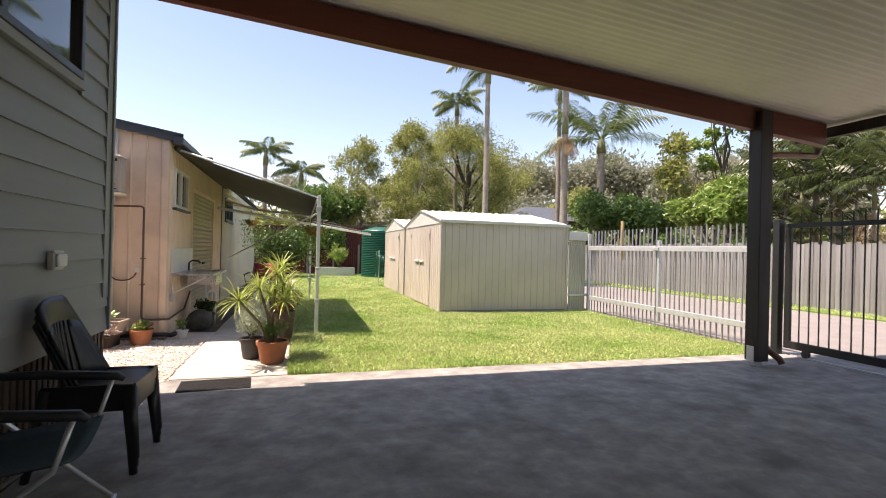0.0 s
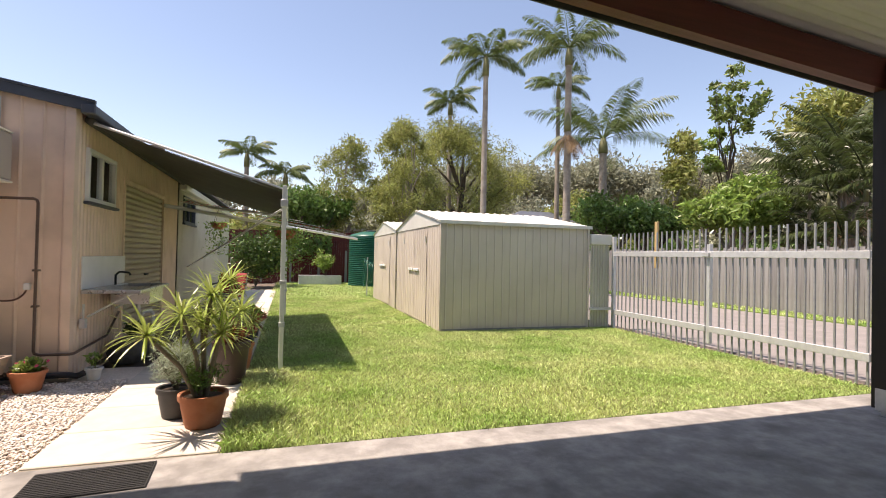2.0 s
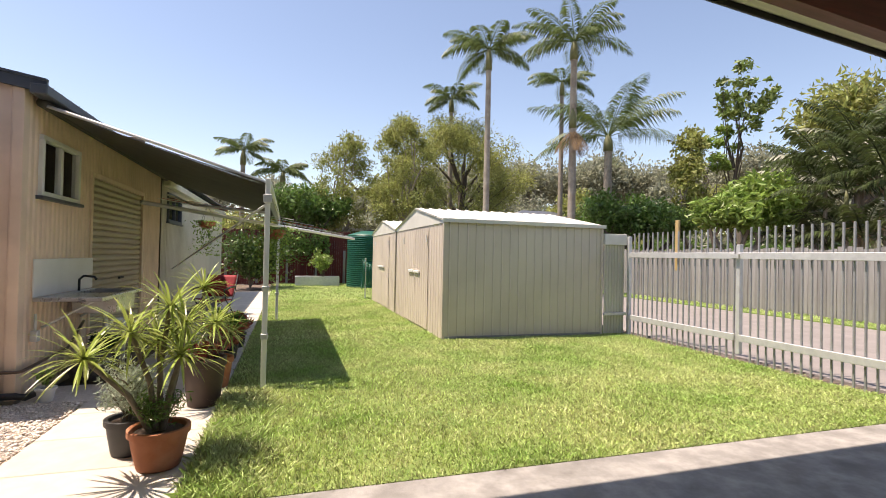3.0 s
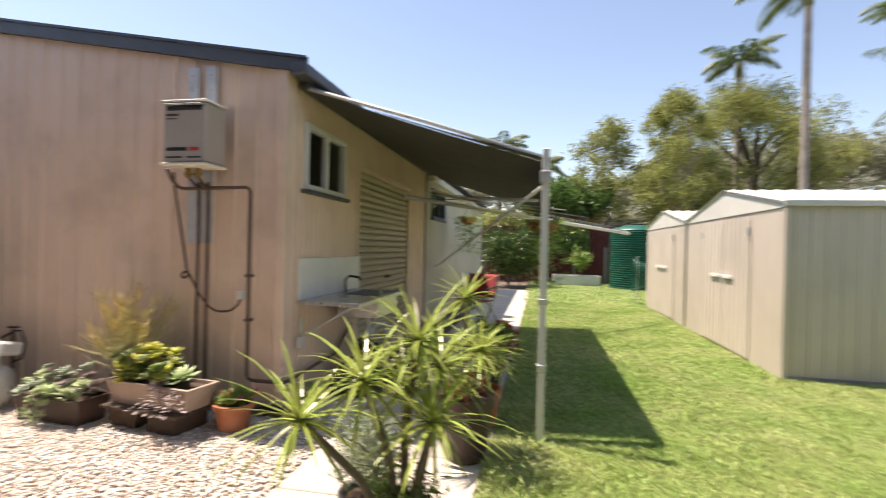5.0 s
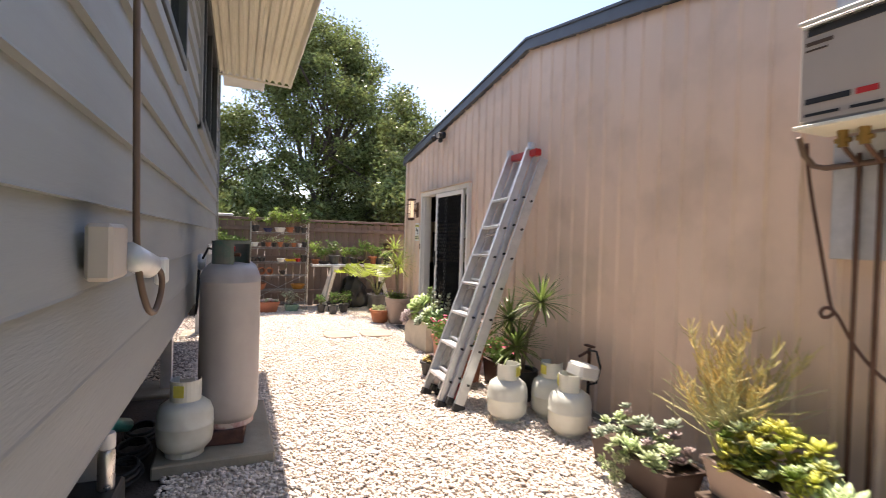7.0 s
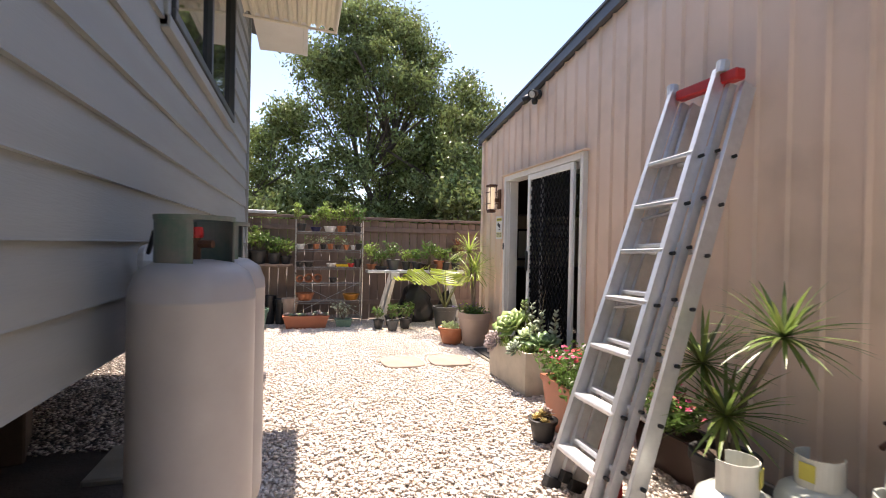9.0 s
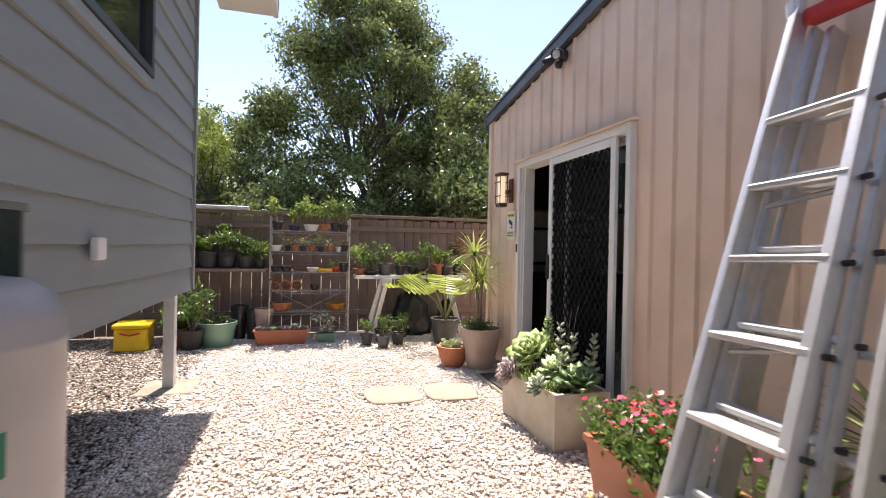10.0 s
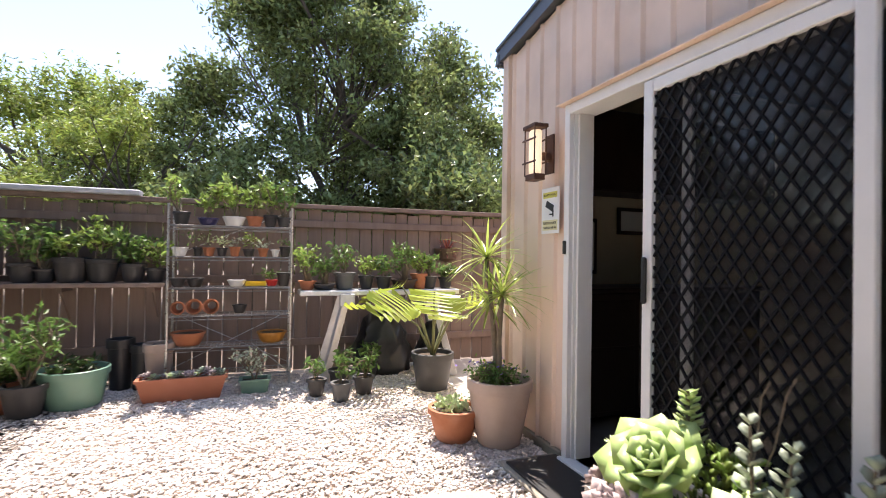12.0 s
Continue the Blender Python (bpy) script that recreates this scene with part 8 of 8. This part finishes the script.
def clumped_tree(name, x, y, prof, nclump, clump, n, leaf, leaf_mat, bark, label, r=0.3, aspect=0.45, stretch=(1, 1), hang=0.0, squash=0.85, hollow=0.35):
    """A tree whose crown is many separate leaf clumps on limbs; prof lists height and half width."""
    t = thing(name, pose(x, y, -0.05), label, "tree")
    zs, ws = [q[0] for q in prof], [q[1] for q in prof]
    m, cs = Mesh(), []
    trunk = [Vector((rng.gauss(0, 0.12) * i, rng.gauss(0, 0.12) * i, zs[-1] * 0.8 * i / 6)) for i in range(7)]
    m.tube(trunk, [r * (1 - 0.13 * i) for i in range(7)], 9, False)
    for k in range(nclump):
        z = rng.uniform(zs[0], zs[-1])
        w = float(np.interp(z, zs, ws))
        a = rng.uniform(0, 6.283)
        d = w * math.sqrt(rng.uniform(hollow, 1.0)) * (1 + rng.gauss(0, 0.12))
        c = Vector((math.cos(a) * d * stretch[0], math.sin(a) * d * stretch[1], z + rng.gauss(0, 0.25)))
        cs.append(c)
        if k % 3 == 0:
            s = trunk[max(1, min(5, int(z / zs[-1] * 5)))]
            mid = s.lerp(c, 0.5) + Vector((rng.gauss(0, 0.2), rng.gauss(0, 0.2), -0.15))
            m.tube([s, mid, c], [r * 0.3, r * 0.18, r * 0.05], 6, False)
    part("trunk", m, bark, t, smooth=True, fix=False)
    tp = np.array([tuple(q) for q in cs])
    size = clump * nrng.uniform(0.45, 1.25, len(tp))
    idx = nrng.choice(len(tp), n, p=size ** 2 / (size ** 2).sum())
    off = nrng.normal(size=(n, 3))
    off /= np.linalg.norm(off, axis=1)[:, None]
    off *= (nrng.uniform(0, 1, n) ** 0.5)[:, None] * (1 + 0.25 * nrng.normal(size=(n, 1)))
    off[:, 2] *= squash
    c = tp[idx] + off * size[idx][:, None]
    if hang:
        c[:, 2] -= hang * nrng.uniform(0, 1, n) ** 2
    part("crown", leaf_cloud(c, leaf * nrng.uniform(0.6, 1.3, n), aspect, 0.1, hang, off * 0.6), leaf_mat, t, fix=False)
    return t


def frond(m, base, d, length, droop, leaflet, n=58, width=0.015):
    """A feather frond: a bent rachis with leaflets on both sides."""
    p, d = Vector(base), Vector(d).normalized()
    side = d.cross(Vector((0, 0, 1))).normalized()
    pts = [p.copy()]
    dirs = [d.copy()]
    seg = 8
    for i in range(seg):
        d = (d + Vector((0, 0, -droop / seg * (0.5 + 1.2 * i / seg)))).normalized()
        p = p + d * length / seg
        pts.append(p.copy())
        dirs.append(d.copy())
    m.tube(pts, [0.03 * (1 - 0.9 * i / seg) for i in range(seg + 1)], 4, False)
    for i in range(n):
        t = 0.14 + 0.86 * i / n
        k = min(int(t * seg), seg - 1)
        q = pts[k].lerp(pts[k + 1], t * seg - k)
        L = leaflet * (math.sin(math.pi * min(t * 0.85 + 0.12, 1)) * 0.85 + 0.15)
        for s in (1, -1):
            dd = (side * s + dirs[k] * 0.75 + Vector((0, 0, rng.uniform(-0.6, 0.1)))).normalized()
            a = q + dd * L * 0.55 + Vector((0, 0, -0.05 * L))
            e = q + dd * L + Vector((0, 0, -0.5 * L))
            w = dirs[k] * width * (1 + L)
            m.add([tuple(q), tuple(a - w), tuple(e), tuple(a + w)], [(0, 1, 2, 3)])


def palm(x, y, h, r, n, flen, label, droop=1.3, leaflet=0.55, dry=0, lean=0.0, crown_shaft=True, base=0.0, up=0.9, mat=None, width=0.015):
    t = thing("palm_tree", pose(x, y, base), label, "palm", "palms")
    pts = [(lean * (i / 6) ** 2, 0, h * i / 6) for i in range(7)]
    part("trunk", Mesh().tube(pts, [r * (1.25 - 0.06 * i) for i in range(7)], 10, False), PALE_BARK, t, smooth=True)
    top = Vector(pts[-1])
    if crown_shaft:
        part("crown_shaft", Mesh().tube([top, top + Vector((0, 0, 0.45)), top + Vector((0, 0, 0.9))], [r * 1.2, r * 1.1, r * 0.5], 10), STALK, t, smooth=True)
        top = top + Vector((0, 0, 0.8))
    m = Mesh()
    for i in range(n):
        a = 2.4 * i + rng.uniform(-0.2, 0.2)
        e = up * (1 - i / n * 1.15) + rng.uniform(-0.1, 0.1)
        frond(m, top, (math.cos(a), math.sin(a), e + 0.25), flen * rng.uniform(0.8, 1.1), droop * rng.uniform(0.8, 1.2), leaflet, 58 if width < 0.02 else 34, width)
    part("frond_crown", m, mat or L_PALM, t, fix=False)
    if dry:
        m = Mesh()
        for i in range(dry):
            a = rng.uniform(0, 6.28)
            frond(m, top - Vector((0, 0, 0.9)), (math.cos(a), math.sin(a), -0.6), 1.3, 1.2, 0.35, 16)
        part("dry_skirt", m, L_PALMDRY, t, fix=False)
    return t


palm(8.5, 19.0, 8.6, 0.11, 15, 2.0, "tall slender palm with a pale trunk behind the sheds", 1.3, 0.5)
palm(12.9, 20.0, 10.0, 0.15, 18, 2.7, "tall palm with a brown skirt of dry fronds", 1.1, 0.6, 0, up=1.1)
tagged(palm(12.86, 19.95, 7.0, 0.14, 1, 0.5, "dry hanging palm fronds round a pale trunk", 1.3, 0.3, 14))
palm(17.6, 24.0, 7.2, 0.22, 18, 4.5, "broad palm with long drooping feather fronds", 0.9, 0.95, up=1.35)
palm(10.6, 30.0, 10.2, 0.14, 16, 2.2, "distant palm above the feathery tree", 1.3, 0.55, up=1.2)
palm(-1.4, 32, 6.4, 0.14, 14, 1.9, "distant small palm behind the garage", 1.2, 0.5, up=1.2)
palm(0.8, 32.5, 5.4, 0.14, 14, 2.0, "distant small palm behind the dark bush", 1.2, 0.5, up=1.0)
palm(16.5, 27.0, 11.0, 0.13, 14, 2.2, "tall palm behind the broad palm", 1.3, 0.5)
clumped_tree("feathery_tree", 10.8, 30, [(2.6, 3.0), (4.4, 4.6), (6.4, 4.6), (8.2, 3.4), (9.8, 1.4)], 120, 1.0, 46000, 0.24, L_FEATHER, BARK, "broad feathery olive-green tree behind the sheds", 0.34, 0.2, hang=0.5)
clumped_tree("slender_tree", 4.0, 27.5, [(2.6, 1.0), (4.6, 1.7), (6.2, 1.5), (7.4, 0.6)], 34, 0.6, 9000, 0.2, L_FEATHER, PALE_BARK, "sparse forked tree with olive foliage", 0.2, 0.28, hollow=0.2)
clumped_tree("slender_tree", 6.8, 26.5, [(2.4, 1.4), (4.4, 2.0), (6.4, 1.9), (8.0, 0.8)], 46, 0.65, 15000, 0.2, L_FEATHER, PALE_BARK, "sparse forked tree with olive foliage", 0.2, 0.28, hollow=0.2)
tree("dark_tree", 1.8, 26, 1.2, 1.5, 0.2, 2, L_SHRUB, BARK, 15000, 0.2, 0.8, "dense dark green tree behind the red fence", limbs=5, spread=0.9, aspect=0.5)
tree("frangipani", 17.2, 15.6, 1.2, 1.5, 0.16, 2, L_BRIGHT, PALE_BARK, 15000, 0.3, 0.75, "low spreading bright green tree beyond the timber fence", limbs=5, spread=1.2, aspect=0.38, squash=0.6)
tree("hedge_tree", 15.6, 20.5, 1.5, 1.25, 0.14, 2, L_SHRUB, BARK, 9000, 0.2, 0.75, "rounded bright green bush beyond the timber fence", limbs=6, spread=1.3, aspect=0.5)
tree("hedge_tree", 17.6, 20.8, 1.5, 1.25, 0.14, 2, L_SHRUB, BARK, 9000, 0.2, 0.75, "rounded bright green bush beyond the timber fence", limbs=6, spread=1.3, aspect=0.5)
clumped_tree("slim_tree", 26.4, 23.6, [(9.0, 0.7), (10.4, 1.7), (11.6, 1.6), (12.4, 0.9)], 26, 0.45, 1500, 0.36, L_DARKDRAC, BARK, "slim upright tree with a sparse crown on bare limbs", 0.2, hollow=0.1)
clumped_tree("slim_tree", 25.6, 24.6, [(7.2, 0.4), (8.2, 1.0), (9.4, 0.6)], 12, 0.4, 900, 0.34, L_BRIGHT, BARK, "slim upright tree with a sparse crown on bare limbs", 0.14, hollow=0.1)
clumped_tree("vine_tree", 20.0, 20.8, [(4.0, 1.0), (5.6, 1.1), (7.0, 0.8), (8.0, 0.4)], 30, 0.45, 3000, 0.26, L_FEATHER, PALE_BARK, "leaning trunk wrapped in hanging creeper", 0.2, hollow=0.1, hang=0.5)
# clumping palms beyond the timber fence
for i, (x, y, h) in enumerate([(18.4, 12.6, 2.6), (18.9, 13.6, 3.4), (19.6, 12.9, 3.9), (19.8, 14.6, 3.0), (18.6, 11.6, 2.9), (20.6, 12.2, 3.8), (19.0, 10.6, 2.6), (20.4, 13.6, 4.3), (18.8, 14.3, 2.0), (20.8, 15.2, 3.3), (18.2, 12.0, 1.2), (18.4, 13.2, 1.0), (18.3, 9.4, 2.6)]):
    palm(x, y, h * 1.15, 0.06, 11, 2.4, "clumping palm with dark arching fronds", 1.0, 0.45, 3 if i % 2 == 0 else 0, up=1.7, width=0.022, mat=L_CLUMP)
# low scrub filling the distance
for i in range(26):
    x, y = 15.5 + 1.9 * i + rng.uniform(-0.8, 0.8), 40 - 1.3 * i + rng.uniform(-2.5, 2.5)
    tree("scrub", x, y, 0.2, 1.3, 0.1, 2, rng.choice((L_SHRUB, L_GUM, L_FEATHER)), BARK, 3600, 0.34, 1.1, "low green scrub beyond the timber fence", "bush", limbs=5, spread=1.3, group="scrub")
for i in range(14):
    tree("scrub", -8 + 2.2 * i + rng.uniform(-0.8, 0.8), 33 + rng.uniform(-2, 3), 0.4, 1.5, 0.1, 2, rng.choice((L_SHRUB, L_GUM, L_FEATHER)), BARK, 3600, 0.3, 1.1, "low green scrub beyond the red fence", "bush", limbs=5, spread=1.2, group="scrub")
# gum woodland far behind
for i in range(15):
    a = i / 14
    x, y = 20 + 62 * a + rng.uniform(-3, 3), 72 - 46 * a + rng.uniform(-4, 4)
    tree("gum_tree", x, y, 3.6, 4.6, 0.35, 2, L_GUM, PALE_BARK, 9000, 0.6, 2.6, "far grey-green gum tree", "tree", limbs=5, spread=0.8, aspect=0.4, group="gum woodland")
for i in range(7):
    tree("gum_tree", -22 + i * 7.5 + rng.uniform(-2, 2), 58 + rng.uniform(-5, 5), 3.0, 2.6, 0.3, 2, L_GUM, BARK, 4200, 0.5, 1.7, "far grey-green gum tree", "tree", limbs=4, spread=0.8, aspect=0.4, group="gum woodland")
# taller bushland between the scrub and the woodland
for i in range(13):
    a = i / 12
    clumped_tree("bush_tree", 21 + 27 * a + rng.uniform(-1, 1), 47 - 34 * a + rng.uniform(-2, 2), [(0.4, 1.8), (2.5, 2.6), (5.0, 2.4), (rng.uniform(6.5, 8.6), 0.9)], 40, 1.0, 6500, 0.4, rng.choice((L_GUM, L_GUM, L_FEATHER)), BARK, "mixed bushland tree beyond the neighbouring garden", 0.2, hollow=0.15)
tree("gum_tree", 30, 19.5, 4.2, 2.7, 0.3, 2, L_FEATHER, BARK, 9000, 0.4, 1.7, "tall grey-green gum tree beyond the palms", limbs=4, spread=0.7)
# tall trees behind the brown fence
clumped_tree("fig_tree", -16.6, 6.3, [(1.0, 2.7), (2.4, 3.1), (4.4, 3.2), (5.8, 2.7), (7.0, 2.0), (8.0, 0.8)], 290, 0.54, 92000, 0.12, L_BIGTREE, BARK, "large dense dark green tree behind the brown fence", 0.14, stretch=(0.7, 1.0), hollow=0.08)
clumped_tree("fig_tree", -17.8, 9.0, [(1.0, 2.4), (2.6, 2.8), (4.2, 2.2), (5.6, 0.9)], 90, 0.6, 40000, 0.13, L_BIGTREE, BARK, "dense green tree behind the garage", 0.2)
tree("fig_tree", -15.0, 4.6, 0.5, 0.9, 0.12, 3, L_BIGTREE, BARK, 11000, 0.14, 0.55, "dense green tree behind the brown fence", limbs=5, spread=0.8, rise=0.05, aspect=0.45)
tree("fig_tree", -14.8, 8.4, 0.5, 1.1, 0.14, 3, L_BIGTREE, BARK, 15000, 0.14, 0.55, "dense green tree behind the brown fence", limbs=5, spread=0.8, rise=0.05, aspect=0.45)
clumped_tree("fig_tree", -16.4, 3.7, [(1.6, 0.8), (3.0, 0.9), (4.2, 0.7), (4.9, 0.3)], 34, 0.4, 8000, 0.12, L_BIGTREE, BARK, "slender dark green tree behind the brown fence", 0.1, hollow=0.1)
clumped_tree("pepper_tree", -20.0, -0.3, [(1.2, 2.7), (2.8, 3.0), (4.1, 2.4), (5.1, 0.8)], 90, 0.7, 34000, 0.17, L_LIGHTTREE, BARK, "light yellow-green tree behind the brown fence", 0.2, 0.28, hang=0.3)
clumped_tree("pepper_tree", -19.0, -5.2, [(1.2, 2.8), (2.8, 3.0), (4.0, 2.3), (5.2, 0.8)], 80, 0.75, 24000, 0.17, L_LIGHTTREE, BARK, "light yellow-green tree behind the brown fence", 0.2, 0.28, hang=0.3)
clumped_tree("pepper_tree", -16.6, 1.9, [(1.0, 1.2), (2.2, 1.6), (3.2, 1.4), (4.0, 0.5)], 44, 0.45, 11000, 0.14, L_LIGHTTREE, BARK, "sparse light green tree behind the brown fence", 0.13, 0.28)
clumped_tree("pepper_tree", -18.4, 2.4, [(1.0, 1.4), (2.4, 1.9), (3.8, 1.6), (5.0, 0.6)], 56, 0.5, 16000, 0.14, L_BIGTREE, BARK, "sparse dark green tree behind the brown fence", 0.12, 0.34, hollow=0.15)
clumped_tree("fig_tree", -15.6, 8.0, [(1.2, 1.3), (3.0, 1.7), (4.6, 1.5), (6.0, 0.7)], 70, 0.5, 22000, 0.12, L_BIGTREE, BARK, "dense green tree behind the garage corner", 0.12, hollow=0.1)
# neighbouring house, only its roof shows
nb = thing("neighbour_house", pose(24.5, 42, 0), "distant low house with a grey hip roof", "house")
part("wall", Mesh().box(-5, 3, -3, 3, 0, 4.2), material("far_brown_brick", (0.2, 0.12, 0.09), 0.85, (0.15, 0.09, 0.07), 3, 0.5), nb)
part("roof", Mesh().add([(-6, -4, 4.2), (4, -4, 4.2), (4, 4, 4.2), (-6, 4, 4.2), (-3, 0, 5.7), (1, 0, 5.7)], [(0, 1, 5, 4), (1, 2, 5), (2, 3, 4, 5), (3, 0, 4)]), ROOF_STEEL, nb)
nb2 = thing("neighbour_shed", pose(3.0, 29, 0), "low pale shed roof beyond the red fence", "shed")
part("wall", Mesh().box(-1.6, 1.8, -1, 2, 0, 2.6), CLAD_WHITE, nb2)
part("roof", Mesh().box(-1.9, 2.1, -1.3, 2.3, 2.6, 2.75), SHED_ROOF, nb2)


# ---- grass ----
def grass(name, n, x0, x1, y0, y1, h0, h1, label, w=0.0028):
    c = np.stack([nrng.uniform(x0, x1, n), nrng.uniform(y0, y1, n), np.zeros(n)], axis=1)
    a = nrng.uniform(0, 2 * math.pi, n)
    # short patches and longer tufts
    patch = 0.75 + 0.25 * np.sin(c[:, 0] * 3.1 + np.sin(c[:, 1] * 2.3) * 1.7) * np.sin(c[:, 1] * 2.7 + c[:, 0])
    h = nrng.uniform(h0, h1, n) * patch
    ww = w * nrng.uniform(0.8, 1.6, n)
    lean = nrng.normal(0, 0.55, (n, 2)) * h[:, None]
    s = np.stack([np.cos(a), np.sin(a), np.zeros(n)], 1) * ww[:, None]
    mid = c + np.concatenate([lean * 0.35, (h * 0.6)[:, None]], 1)
    tip = c + np.concatenate([lean * 1.2, h[:, None]], 1)
    v = np.stack([c - s, c + s, mid + s * 0.8, tip, mid - s * 0.8], 1).reshape(-1, 3)
    i = np.arange(n)[:, None] * 5
    m = Mesh()
    m.v = v.tolist()
    m.f = (i + np.array([[0, 1, 2, 3, 4]])).tolist()
    return tagged(new(name, build(name, m, GRASS, False, False)), label, "grass", kind="stuff")


grass("lawn_grass", 150000, 0.73, 7.15, 4.3, 9.0, 0.02, 0.05, "short mown lawn grass", 0.0032)
grass("edge_grass", 9000, 0.74, 1.15, 4.3, 6.4, 0.03, 0.11, "long untrimmed grass along the path edge", 0.003)
grass("lawn_grass", 50000, 0.73, 3.66, 9.0, 16.0, 0.025, 0.05, "short mown lawn grass", 0.005)
grass("lawn_grass", 16000, 0.6, 6.0, 16.0, 24.2, 0.03, 0.06, "short mown lawn grass", 0.007)
grass("verge_grass", 9000, 13.3, 14.15, 2.0, 22.0, 0.03, 0.09, "strip of verge grass", 0.006)
